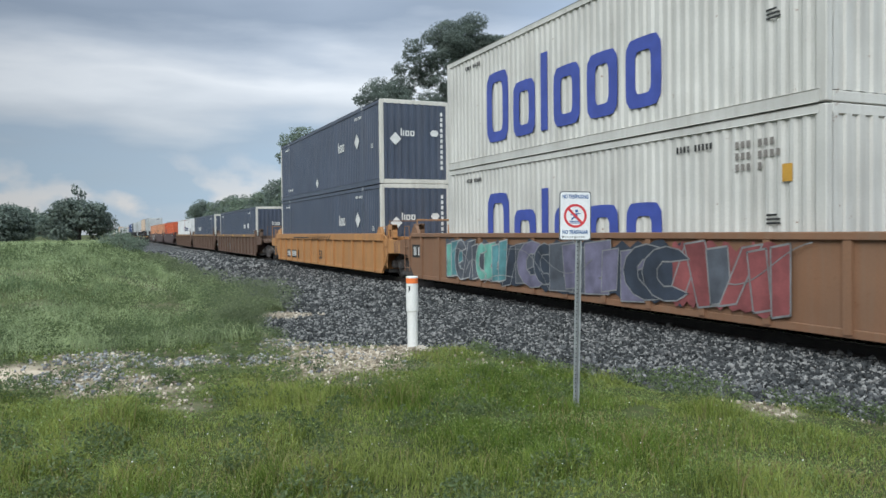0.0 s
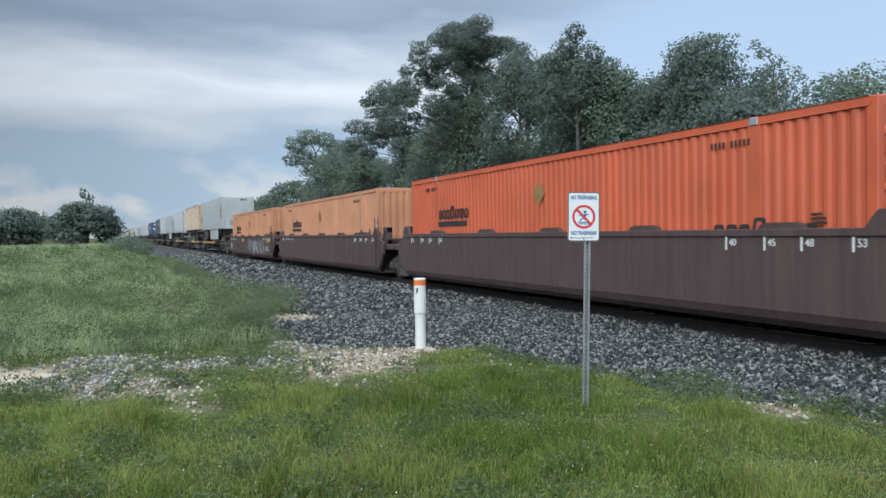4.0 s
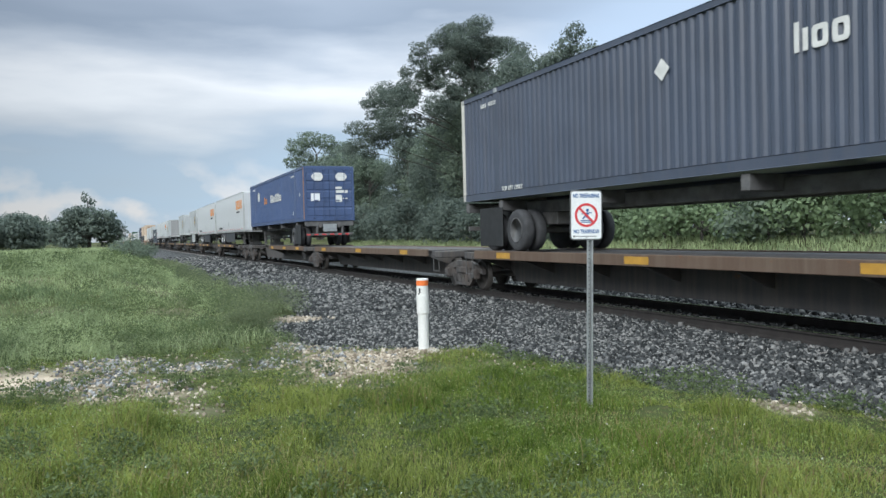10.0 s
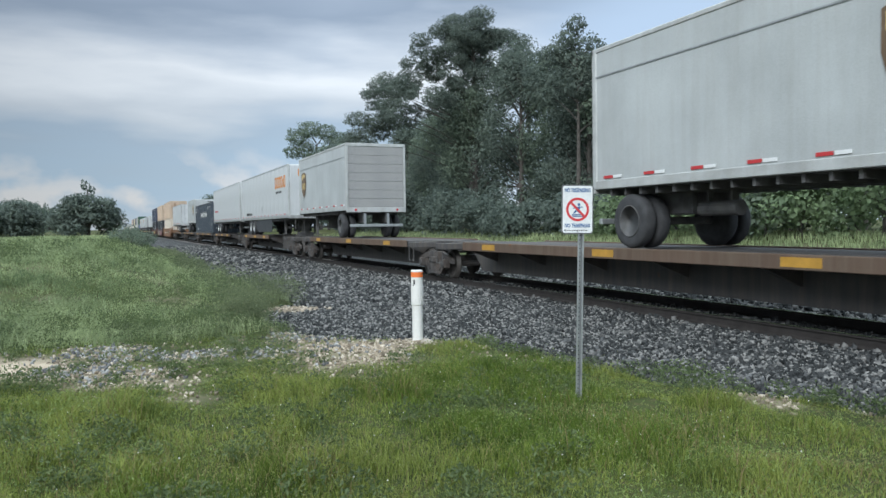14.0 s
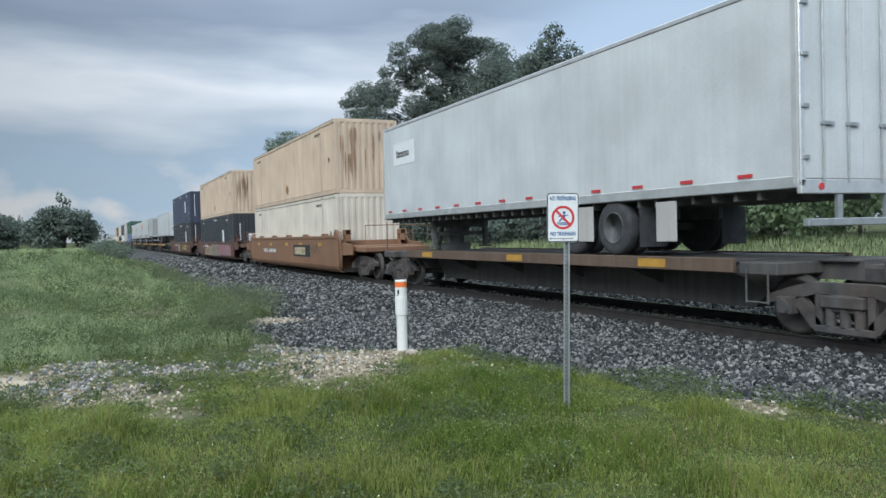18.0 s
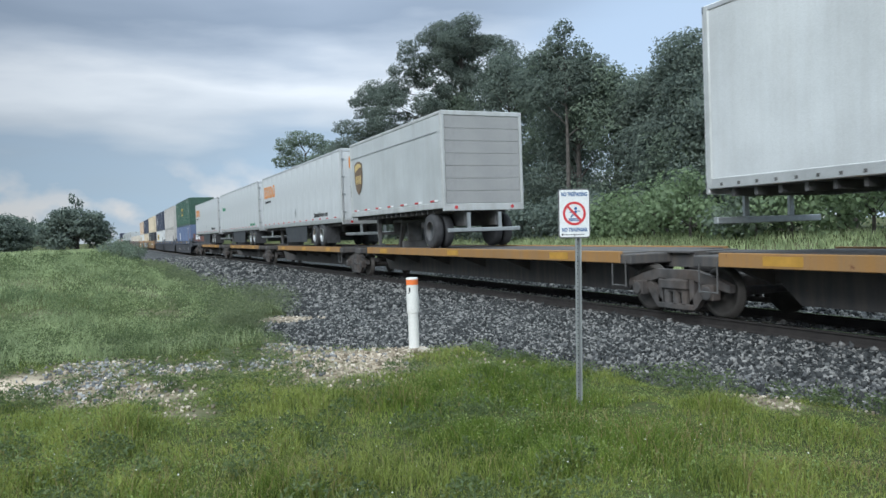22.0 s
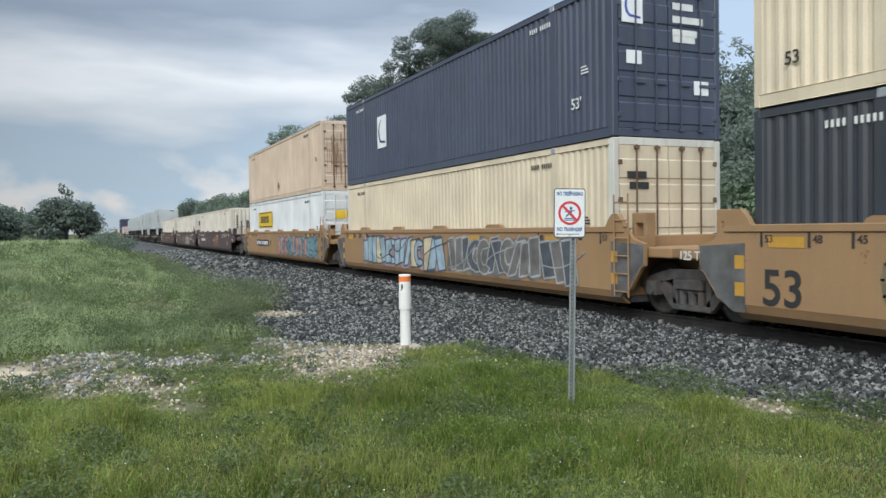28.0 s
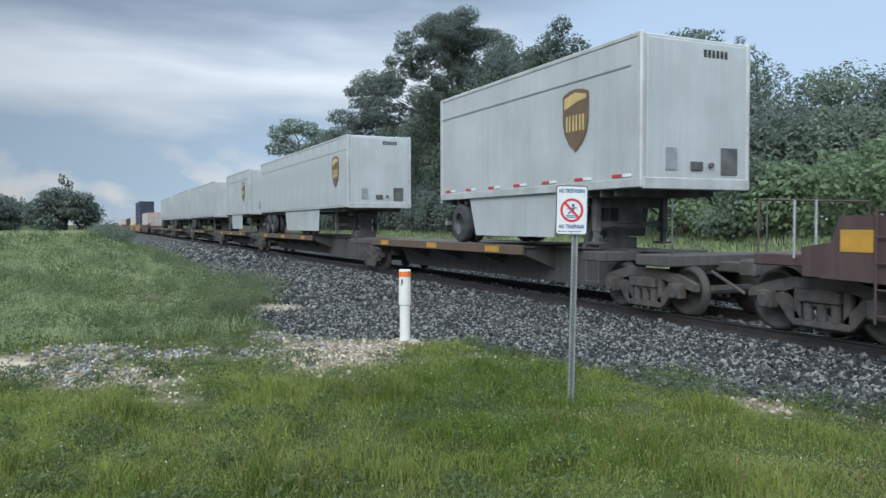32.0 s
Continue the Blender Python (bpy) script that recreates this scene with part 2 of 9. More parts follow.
M_TRUCK = material("rusty_cast_steel", (0.085, 0.082, 0.082), 0.85, 0.1, 0.3, 4, 60, 0.3, (0.14, 0.09, 0.06), 0.5)
M_WHEEL = material("wheel_steel", (0.075, 0.068, 0.062), 0.65, 0.4, 0.2, 4, 60, 0.15)
M_RUBBER = material("tyre_rubber", (0.055, 0.056, 0.060), 0.85, 0, 0.2, 6, 70, 0.3)
M_FLAP = material("black_mud_flap", (0.026, 0.027, 0.029), 0.6, 0, 0.2, 6, 70, 0.15)
M_SKIRT = material("dark_skirt_plastic", (0.042, 0.047, 0.056), 0.55, 0, 0.15, 3, 60, 0.05, (0.12, 0.11, 0.10), 0.35)
M_ALU = material("aluminium", (0.72, 0.72, 0.72), 0.35, 0.7, 0.08, 4, 70, 0.05)
M_REDREF = material("red_reflector", (0.55, 0.045, 0.05), 0.35, 0, 0.05, 5, 60, 0)
M_YELREF = material("yellow_panel", (0.55, 0.30, 0.045), 0.5, 0, 0.12, 4, 60, 0.05, (0.2, 0.13, 0.06), 0.35)
M_MARK = material("white_lettering", (0.68, 0.68, 0.66), 0.6, 0, 0.1, 4, 60, 0)
M_GREYMARK = material("faded_lettering", (0.22, 0.20, 0.18), 0.6, 0, 0.15, 4, 60, 0)
M_BLACKMARK = material("black_lettering", (0.03, 0.03, 0.03), 0.6, 0, 0.1, 4, 60, 0)


# ---- mesh helpers ----
class MB:
    """Collects vertices and faces for one mesh."""

    def __init__(self):
        self.v, self.f = [], []

    def add(self, vs, fs):
        o = len(self.v)
        self.v += [tuple(p) for p in vs]
        self.f += [tuple(i + o for i in q) for q in fs]
        return self

    def box(self, x0, x1, y0, y1, z0, z1, c=0.0):
        """A box; c cuts its edges off."""
        if c <= 0:
            vs = [(x, y, z) for x in (x0, x1) for y in (y0, y1) for z in (z0, z1)]
            return self.add(vs, [(0, 1, 3, 2), (4, 6, 7, 5), (0, 4, 5, 1), (2, 3, 7, 6), (0, 2, 6, 4), (1, 5, 7, 3)])
        vs, idx = [], {}
        X, Y, Z = (x0, x1), (y0, y1), (z0, z1)
        for i in (0, 1):
            for j in (0, 1):
                for k in (0, 1):
                    s = [c if q == 0 else -c for q in (i, j, k)]
                    for a in range(3):
                        p = [X[i] + s[0], Y[j] + s[1], Z[k] + s[2]]
                        p[a] = (X[i], Y[j], Z[k])[a]
                        idx[i, j, k, a] = len(vs)
                        vs.append(p)
        fs = []
        for a in range(3):
            o = [q for q in range(3) if q != a]
            for s in (0, 1):
                q = []
                for u, w in ((0, 0), (1, 0), (1, 1), (0, 1)):
                    key = [0, 0, 0]
                    key[a], key[o[0]], key[o[1]] = s, u, w
                    q.append(idx[(*key, a)])
                flip = (s == 1) == (a != 1)
                fs.append(q if flip else q[::-1])
        for a in range(3):
            o = [q for q in range(3) if q != a]
            for u in (0, 1):
                for w in (0, 1):
                    k0, k1 = [0, 0, 0], [0, 0, 0]
                    k0[o[0]] = k1[o[0]] = u
                    k0[o[1]] = k1[o[1]] = w
                    k1[a] = 1
                    fs.append((idx[(*k0, o[0])], idx[(*k1, o[0])], idx[(*k1, o[1])], idx[(*k0, o[1])]))
        for i in (0, 1):
            for j in (0, 1):
                for k in (0, 1):
                    fs.append((idx[i, j, k, 0], idx[i, j, k, 1], idx[i, j, k, 2]))
        return self.add(vs, fs)

    def cyl(self, p0, p1, r, n=10, r1=None):
        p0, p1 = Vector(p0), Vector(p1)
        d = (p1 - p0).normalized()
        a = d.orthogonal().normalized()
        b = d.cross(a)
        r1 = r if r1 is None else r1
        vs = []
        for p, q in ((p0, r), (p1, r1)):
            for i in range(n):
                w = 2 * pi * i / n
                vs.append(p + (a * math.cos(w) + b * math.sin(w)) * q)
        fs = [(i, (i + 1) % n, n + (i + 1) % n, n + i) for i in range(n)]
        fs += [tuple(range(n))[::-1], tuple(range(n, 2 * n))]
        return self.add(vs, fs)

    def prism(self, pts, y0, y1):
        """An outline in x, z pulled from y0 to y1."""
        n = len(pts)
        vs = [(x, y0, z) for x, z in pts] + [(x, y1, z) for x, z in pts]
        fs = [tuple(range(n)), tuple(range(n, 2 * n))[::-1]] + [(i, n + i, n + (i + 1) % n, (i + 1) % n) for i in range(n)]
        return self.add(vs, fs)

    def ring(self, c, r0, r1, y0, y1, n=28):
        """A washer round the y axis."""
        vs = []
        for r, y in ((r0, y0), (r1, y0), (r1, y1), (r0, y1)):
            vs += [(c[0] + r * math.cos(2 * pi * i / n), y, c[1] + r * math.sin(2 * pi * i / n)) for i in range(n)]
        fs = []
        for k in range(4):
            k2 = (k + 1) % 4
            fs += [(k * n + i, k * n + (i + 1) % n, k2 * n + (i + 1) % n, k2 * n + i) for i in range(n)]
        return self.add(vs, fs)

    def lathe(self, prof, c, n=20):
        """A profile of (y, radius) turned round the y axis through c = (x, z)."""
        vs, fs = [], []
        for y, r in prof:
            vs += [(c[0] + r * math.cos(2 * pi * i / n), y, c[1] + r * math.sin(2 * pi * i / n)) for i in range(n)]
        for k in range(len(prof) - 1):
            fs += [(k * n + i, k * n + (i + 1) % n, (k + 1) * n + (i + 1) % n, (k + 1) * n + i) for i in range(n)]
        fs += [tuple(range(n))[::-1], tuple(range((len(prof) - 1) * n, len(prof) * n))]
        return self.add(vs, fs)

    def mesh(self, name, mat, smooth=False):
        me = bpy.data.meshes.new(name)
        me.from_pydata(self.v, [], self.f)
        bm = bmesh.new()
        bm.from_mesh(me)
        bmesh.ops.recalc_face_normals(bm, faces=bm.faces)
        bm.to_mesh(me)
        bm.free()
        me.materials.append(mat)
        if smooth:
            me.shade_smooth()
        return me


CACHE = {}


def shared(key, make):
    if key not in CACHE:
        CACHE[key] = make()
    return CACHE[key]


MANY = ("data_mark", "rust_streak", "spray_line", "fine_print", "post_perforation", "side_studs", "bumper_stripes", "spray_paint", "logo_mark", "branching")


def part(name, mb, mat, parent, label="", smooth=False, at=None):
    """Links a mesh as one part of a thing."""
    me = mb.mesh(name, mat, smooth) if isinstance(mb, MB) else mb
    ob = new(name, me)
    ob.parent = parent
    if at is not None:
        ob.matrix_basis = at
    if label:
        ob["label"] = label
    if name in MANY:
        ob["kind"] = "stuff"
    return ob


def empty(name, m, label, category, group=""):
    ob = new(name)
    ob.empty_display_size = 0.3
    ob.matrix_basis = m
    return tagged(ob, label, category, group)


def array_mesh(name, verts, faces_flat, corners, mat):
    """A large mesh straight from arrays; all faces have the same number of corners."""
    me = bpy.data.meshes.new(name)
    nf = len(faces_flat) // corners
    me.vertices.add(len(verts))
    me.vertices.foreach_set("co", np.asarray(verts, np.float32).ravel())
    me.loops.add(len(faces_flat))
    me.loops.foreach_set("vertex_index", np.asarray(faces_flat, np.int32))
    me.polygons.add(nf)
    me.polygons.foreach_set("loop_start", np.arange(0, nf * corners, corners, dtype=np.int32))
    me.update(calc_edges=True)
    me.materials.append(mat)
    return me


def text_mesh(key, body, size, mat, depth=0.003):
    def make():
        cu = bpy.data.curves.new("lettering", 'FONT')
        cu.body, cu.size, cu.align_x, cu.align_y, cu.extrude = body, size, 'CENTER', 'CENTER', depth
        cu.offset = size * (0.03 if key == "sg" else 0.012)
        tmp = bpy.data.objects.new("lettering", cu)
        scene.collection.objects.link(tmp)
        me = bpy.data.meshes.new_from_object(tmp.evaluated_get(bpy.context.evaluated_depsgraph_get()))
        bpy.data.objects.remove(tmp)
        me.materials.clear()
        me.materials.append(mat)
        return me
    return shared(("text", key, body, round(size, 3), mat.name), make)


NEAR = Matrix(((1, 0, 0, 0), (0, 0, -1, 0), (0, 1, 0, 0), (0, 0, 0, 1)))     # lettering on a side that faces -y
FRONT = Matrix(((0, 0, 1, 0), (1, 0, 0, 0), (0, 1, 0, 0), (0, 0, 0, 1)))     # lettering on an end that faces +x
MOVERS = []


def rides(ob, xi, z=0.0):
    """The thing rides with the train; xi: its place along the train."""
    MOVERS.append((ob, xi, z))
    ob.matrix_basis = pose(xi, TRACK, RAIL + z)
    return ob


# ---- ground, ballast and track ----
def vnoise(x, y, s, seed=0):
    """Smooth noise on arrays, about -1 to 1."""
    r = np.random.RandomState(seed + 11)
    out = np.zeros_like(x, dtype=float)
    for k in range(5):
        a, ph = r.uniform(0, 2 * pi), r.uniform(0, 2 * pi)
        f = s * (0.7 + 0.5 * k)
        out += np.sin((x * math.cos(a) + y * math.sin(a)) * f + ph + 1.7 * np.sin((x * math.sin(a) - y * math.cos(a)) * f * 0.6 + ph * 2)) / (1 + 0.5 * k)
    return out / 2.2


def toe(x):
    """The edge of the ballast towards the camera."""
    return np.interp(x, [-300, -40, -28, -20, -17.6, -16.9, -15.6, -13.7, -11.8, -10.5, -9.9, -8.9, -7.6, -6.9, -6.0, -5.4, -4.4, 0],
                     [3.3, 3.4, 3.5, 3.7, 3.8, 3.1, 2.7, 2.45, 2.75, 3.45, 4.45, 4.75, 5.0, 5.3, 5.45, 5.8, 6.1, 7.4]) + 0.09 * vnoise(x, x * 0.3, 2.1, 3)


def ground_z(x, y):
    bank = sm((-12.6 - x) / 11.0) * sm((2.9 - y) / 3.4) * (0.78 + 0.1 * vnoise(x, y, 0.22, 5))
    bed = -0.45 * sm((y - toe(x) + 0.3) / 1.0) * sm((17.5 - y) / 1.5)
    rise = 1.15 * sm((y - 16.6) / 11.0)
    return bank + bed + rise + 0.035 * vnoise(x, y, 1.1, 1) * sm((9 - np.abs(y - 2)) / 4)


def patch(x, y, cx, cy, rx, ry, turn=0.0):
    c, q = math.cos(radians(turn)), math.sin(radians(turn))
    u, v = (x - cx) * c + (y - cy) * q, (y - cy) * c - (x - cx) * q
    return np.exp(-((u / rx) ** 2 + (v / ry) ** 2) ** 1.5)


def grey_mask(x, y):
    """Grey crushed rock spilt over the far side of the path."""
    p = patch(x, y, -11.1, -0.15, 0.55, 0.75) + patch(x, y, -10.5, 0.75, 0.45, 0.75) + 0.6 * patch(x, y, -10.0, 1.75, 0.35, 0.6) + 0.8 * patch(x, y, -9.9, -0.4, 0.4, 0.5) + 0.9 * patch(x, y, -11.2, 2.7, 0.7, 0.5)
    return np.clip(p + 0.55 * vnoise(x, y, 3.3, 18) * sm(p * 4), 0, 1)


def path_mask(x, y):
    """Where the pale gravel of the crossing path shows."""
    p = 0.9 * patch(x, y, -9.25, -0.35, 0.6, 0.35) + 0.85 * patch(x, y, -9.0, 0.35, 0.55, 0.45) + 0.7 * patch(x, y, -8.35, 0.62, 0.45, 0.35) + 0.45 * patch(x, y, -7.6, 0.6, 0.4, 0.3)
    p = p + 1.1 * patch(x, y, -9.15, 2.65, 1.15, 0.62, -12) + 0.7 * patch(x, y, -9.5, 3.35, 0.6, 0.35) + 0.9 * patch(x, y, -9.75, 3.75, 0.35, 0.35)
    p = p + 0.85 * patch(x, y, -16.4, 3.5, 0.55, 0.85) + 1.0 * patch(x, y, -5.6, 5.7, 0.6, 0.20, -20) + 0.8 * patch(x, y, -4.5, 6.1, 0.6, 0.16, -20)
    return np.clip(p + 0.50 * vnoise(x, y, 3.1, 8) * sm(p * 4), 0, 1)


def sand_mask(x, y):
    """Bare tan sand at the end of the path."""
    return np.clip(1.6 * np.exp(-((x + 10.2 - 0.5 * (y + 1.1)) / 0.75) ** 2 - ((y + 1.12) / 0.50) ** 2) + 0.25 * vnoise(x, y, 2.2, 14), 0, 1) * (x < -8.4)


def ground_material():
    mt = bpy.data.materials.new("ground_soil_and_grass")
    mt.use_nodes = True
    nt = mt.node_tree
    N, L = nt.nodes.new, nt.links.new
    b = nt.nodes["Principled BSDF"]
    b.inputs["Roughness"].default_value = 0.95
    b.inputs["Specular IOR Level"].default_value = 0.1
    at = N("ShaderNodeAttribute")
    at.attribute_name = "gravel"
    co = N("ShaderNodeTexCoord")

    def nz(s, d=5):
        n = N("ShaderNodeTexNoise")
        n.inputs["Scale"].default_value = s
        n.inputs["Detail"].default_value = d
        L(co.outputs["Object"], n.inputs["Vector"])
        return n.outputs[0]

    def mix(f, a, c):
        n = N("ShaderNodeMix")
        n.data_type = 'RGBA'
        for k, v in ((0, f), (6, a), (7, c)):
            if isinstance(v, tuple):
                n.inputs[k].default_value = (*v, 1)
            else:
                L(v, n.inputs[k])
        return n.outputs[2]

    def rng(s, a, c):
        n = N("ShaderNodeMapRange")
        L(s, n.inputs[0])
        n.inputs[1].default_value, n.inputs[2].default_value = a, c
        return n.outputs[0]

    grass = mix(rng(nz(0.5), 0.35, 0.65), (0.036, 0.048, 0.018), (0.075, 0.095, 0.032))
    grass = mix(rng(nz(14), 0.5, 0.75), grass, (0.10, 0.085, 0.045))
    sand = mix(rng(nz(3.0), 0.35, 0.65), (0.38, 0.31, 0.23), (0.54, 0.455, 0.355))
    sand = mix(rng(nz(30), 0.60, 0.70), sand, (0.26, 0.235, 0.21))
    L(mix(at.outputs["Fac"], grass, sand), b.inputs["Base Color"])
    bp = N("ShaderNodeBump")
    bp.inputs["Strength"].default_value = 0.6
    bp.inputs["Distance"].default_value = 0.03
    L(nz(25), bp.inputs["Height"])
    L(bp.outputs[0], b.inputs["Normal"])
    return mt


def make_ground():
    xs = np.concatenate([[-2500, -1200, -600], np.arange(-400, -60, 8.0), np.arange(-60, -20, 0.8), np.arange(-20, 6, 0.2), np.arange(6, 60, 4), [100, 250, 600, 1400]])
    ys = np.concatenate([[-1500, -600, -250], np.arange(-120, -20, 8.0), np.arange(-20, -6, 1.0), np.arange(-6, 8, 0.2), np.arange(8, 40, 1.0), np.arange(40, 120, 10), [200, 500, 1500]])
    X, Y = np.meshgrid(xs, ys, indexing='ij')
    Z = ground_z(X, Y)
    n, k = X.shape
    i = np.arange(n * k).reshape(n, k)
    f = np.stack([i[:-1, :-1], i[1:, :-1], i[1:, 1:], i[:-1, 1:]], -1).reshape(-1)
    me = array_mesh("ground", np.stack([X, Y, Z], -1).reshape(-1, 3), f, 4, ground_material())
    me.shade_smooth()
    a = me.attributes.new("gravel", 'FLOAT', 'POINT')
    g = np.clip(path_mask(X, Y) * (0.55 + 0.5 * vnoise(X, Y, 2.3, 4)), 0, 0.8)
    g = np.maximum(g, 0.5 * grey_mask(X, Y))
    bare = sand_mask(X, Y)
    a.data.foreach_set("value", np.clip(g + bare, 0, 1).astype(np.float32).ravel())
    tagged(new("ground", me), "grassy ground with a pale gravel path beside the track", "ground", kind="structure")


make_ground()


def ballast_z(x, y):
    return np.interp(np.abs(y - TRACK), [0, 1.5, 1.75, 7.5], [-0.145, -0.12, -0.14, -0.17]) + 0.02 * vnoise(x, y, 2.0, 21)


def make_ballast():
    xs = np.concatenate([[-2500, -1000], np.arange(-420, -60, 6.0), np.arange(-60, -22, 0.5), np.arange(-22, 4, 0.18), np.arange(4, 60, 6), [200, 900]])
    w = np.linspace(0, 1, 46)
    X = np.repeat(xs[:, None], len(w), 1)
    near = toe(X)
    far = 16.6 + 0.2 * vnoise(X, X * 0.4, 0.9, 6)
    Y = near + (far - near) * w[None, :]
    Z = ballast_z(X, Y) - 0.24 * sm((near + 0.55 - Y) / 0.55) - 0.3 * sm((Y - far + 0.8) / 0.8)
    n, k = X.shape
    i = np.arange(n * k).reshape(n, k)
    f = np.stack([i[:-1, :-1], i[1:, :-1], i[1:, 1:], i[:-1, 1:]], -1).reshape(-1)
    mt = bpy.data.materials.new("crushed_rock_bed")
    mt.use_nodes = True
    nt = mt.node_tree
    N, L = nt.nodes.new, nt.links.new
    b = nt.nodes["Principled BSDF"]
    b.inputs["Roughness"].default_value = 0.95
    co = N("ShaderNodeTexCoord")
    vo = N("ShaderNodeTexVoronoi")
    vo.inputs["Scale"].default_value = 15
    L(co.outputs["Object"], vo.inputs["Vector"])
    hs = N("ShaderNodeSeparateColor")
    L(vo.outputs["Color"], hs.inputs[0])
    cr = N("ShaderNodeValToRGB")
    cr.color_ramp.elements.new(0.7)
    for k, (p, c) in enumerate(((0.0, (0.05, 0.052, 0.055)), (0.7, (0.10, 0.104, 0.108)), (1.0, (0.18, 0.185, 0.19)))):
        cr.color_ramp.elements[k].position, cr.color_ramp.elements[k].color = p, (*c, 1)
    L(hs.outputs[0], cr.inputs[0])
    # shade in the gaps between stones, multiplied into the colour by cell distance
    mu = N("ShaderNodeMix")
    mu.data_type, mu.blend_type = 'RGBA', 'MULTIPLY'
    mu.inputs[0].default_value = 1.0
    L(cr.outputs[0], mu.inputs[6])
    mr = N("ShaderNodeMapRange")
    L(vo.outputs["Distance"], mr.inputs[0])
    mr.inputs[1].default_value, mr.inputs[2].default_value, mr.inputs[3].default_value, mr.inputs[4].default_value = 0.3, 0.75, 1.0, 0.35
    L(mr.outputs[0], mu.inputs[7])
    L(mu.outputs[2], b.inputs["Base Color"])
    bp = N("ShaderNodeBump")
    bp.inputs["Strength"].default_value = 1.0
    bp.inputs["Distance"].default_value = 0.05
    bp.invert = True
    L(vo.outputs["Distance"], bp.inputs["Height"])
    L(bp.outputs[0], b.inputs["Normal"])
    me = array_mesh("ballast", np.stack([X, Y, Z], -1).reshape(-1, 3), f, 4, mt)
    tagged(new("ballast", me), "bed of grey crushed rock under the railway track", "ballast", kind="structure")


make_ballast()


def stones(name, x0, x1, y0, y1, per_m2, size, seed, mat, keep=None, zf=ballast_z):
    """Crushed stones scattered over a rectangle, as one mesh."""
    r = np.random.RandomState(seed)
    n = int((x1 - x0) * (y1 - y0) * per_m2)
    P = np.stack([r.uniform(x0, x1, n), r.uniform(y0, y1, n)], -1)
    if keep is not None:
        P = P[keep(P[:, 0], P[:, 1], r)]
    n = len(P)
    base = np.array([(x, y, z) for x in (-1, 1) for y in (-1, 1) for z in (-1, 1)], float)
    fc = np.array([(0, 1, 3, 2), (4, 6, 7, 5), (0, 4, 5, 1), (2, 3, 7, 6), (0, 2, 6, 4), (1, 5, 7, 3)])
    s = size * r.uniform(0.45, 1.15, (n, 1, 1)) * r.uniform(0.6, 1.2, (n, 1, 3)) * np.array([1, 1, 0.72])
    V = base[None] * r.uniform(0.45, 1.0, (n, 8, 3)) * s * 0.62
    q = r.normal(size=(n, 4))
    q /= np.linalg.norm(q, axis=1, keepdims=True)
    w, x, y, z = q.T
    R = np.stack([np.stack([1 - 2 * (y * y + z * z), 2 * (x * y - z * w), 2 * (x * z + y * w)], -1),
                  np.stack([2 * (x * y + z * w), 1 - 2 * (x * x + z * z), 2 * (y * z - x * w)], -1),
                  np.stack([2 * (x * z - y * w), 2 * (y * z + x * w), 1 - 2 * (x * x + y * y)], -1)], 1)
    V = np.einsum('nij,nkj->nki', R, V)
    V[:, :, 0] += P[:, None, 0]
    V[:, :, 1] += P[:, None, 1]
    V[:, :, 2] += (zf(P[:, 0], P[:, 1]) + size * r.uniform(0.0, 0.35, n))[:, None]
    F = (fc[None] + 8 * np.arange(n)[:, None, None]).reshape(-1)
    return array_mesh(name, V.reshape(-1, 3), F, 4, mat)


def stone_material(name, dark, mid, light):
    mt = bpy.data.materials.new(name)
    mt.use_nodes = True
    nt = mt.node_tree
    N, L = nt.nodes.new, nt.links.new
    b = nt.nodes["Principled BSDF"]
    b.inputs["Roughness"].default_value = 0.9
    b.inputs["Specular IOR Level"].default_value = 0.2
    g = N("ShaderNodeNewGeometry")
    cr = N("ShaderNodeValToRGB")
    cr.color_ramp.elements.new(0.6)
    for k, (p, c) in enumerate(((0.0, dark), (0.6, mid), (1.0, light))):
        cr.color_ramp.elements[k].position, cr.color_ramp.elements[k].color = p, (*c, 1)
    co = N("ShaderNodeTexCoord")
    nz = N("ShaderNodeTexNoise")
    nz.inputs["Scale"].default_value = 35
    L(co.outputs["Object"], nz.inputs["Vector"])
    ad = N("ShaderNodeMath")
    ad.operation = 'MULTIPLY_ADD'
    L(nz.outputs[0], ad.inputs[0])
    ad.inputs[1].default_value = 0.35
    su = N("ShaderNodeMath")
    su.operation = 'SUBTRACT'
    L(g.outputs["Random Per Island"], su.inputs[0])
    su.inputs[1].default_value = 0.17
    L(su.outputs[0], ad.inputs[2])
    L(ad.outputs[0], cr.inputs[0])
    L(cr.outputs[0], b.inputs["Base Color"])
    bp = N("ShaderNodeBump")
    bp.inputs["Strength"].default_value = 0.4
    bp.inputs["Distance"].default_value = 0.01
    L(nz.outputs[0], bp.inputs["Height"])
    L(bp.outputs[0], b.inputs["Normal"])
    return mt


M_ROCK = stone_material("crushed_granite", (0.016, 0.018, 0.019), (0.064, 0.067, 0.069), (0.29, 0.285, 0.275))
M_SPILT = stone_material("weathered_crushed_rock", (0.07, 0.072, 0.075), (0.19, 0.195, 0.20), (0.42, 0.42, 0.41))
M_LIME = stone_material("crushed_limestone", (0.15, 0.125, 0.095), (0.35, 0.295, 0.225), (0.60, 0.53, 0.44))


def on_bed(x, y, r):
    return (y > toe(x) + r.uniform(-0.35, 0.35, len(x))) & ~((np.abs(np.abs(y - TRACK) - 0.755) < 0.10))


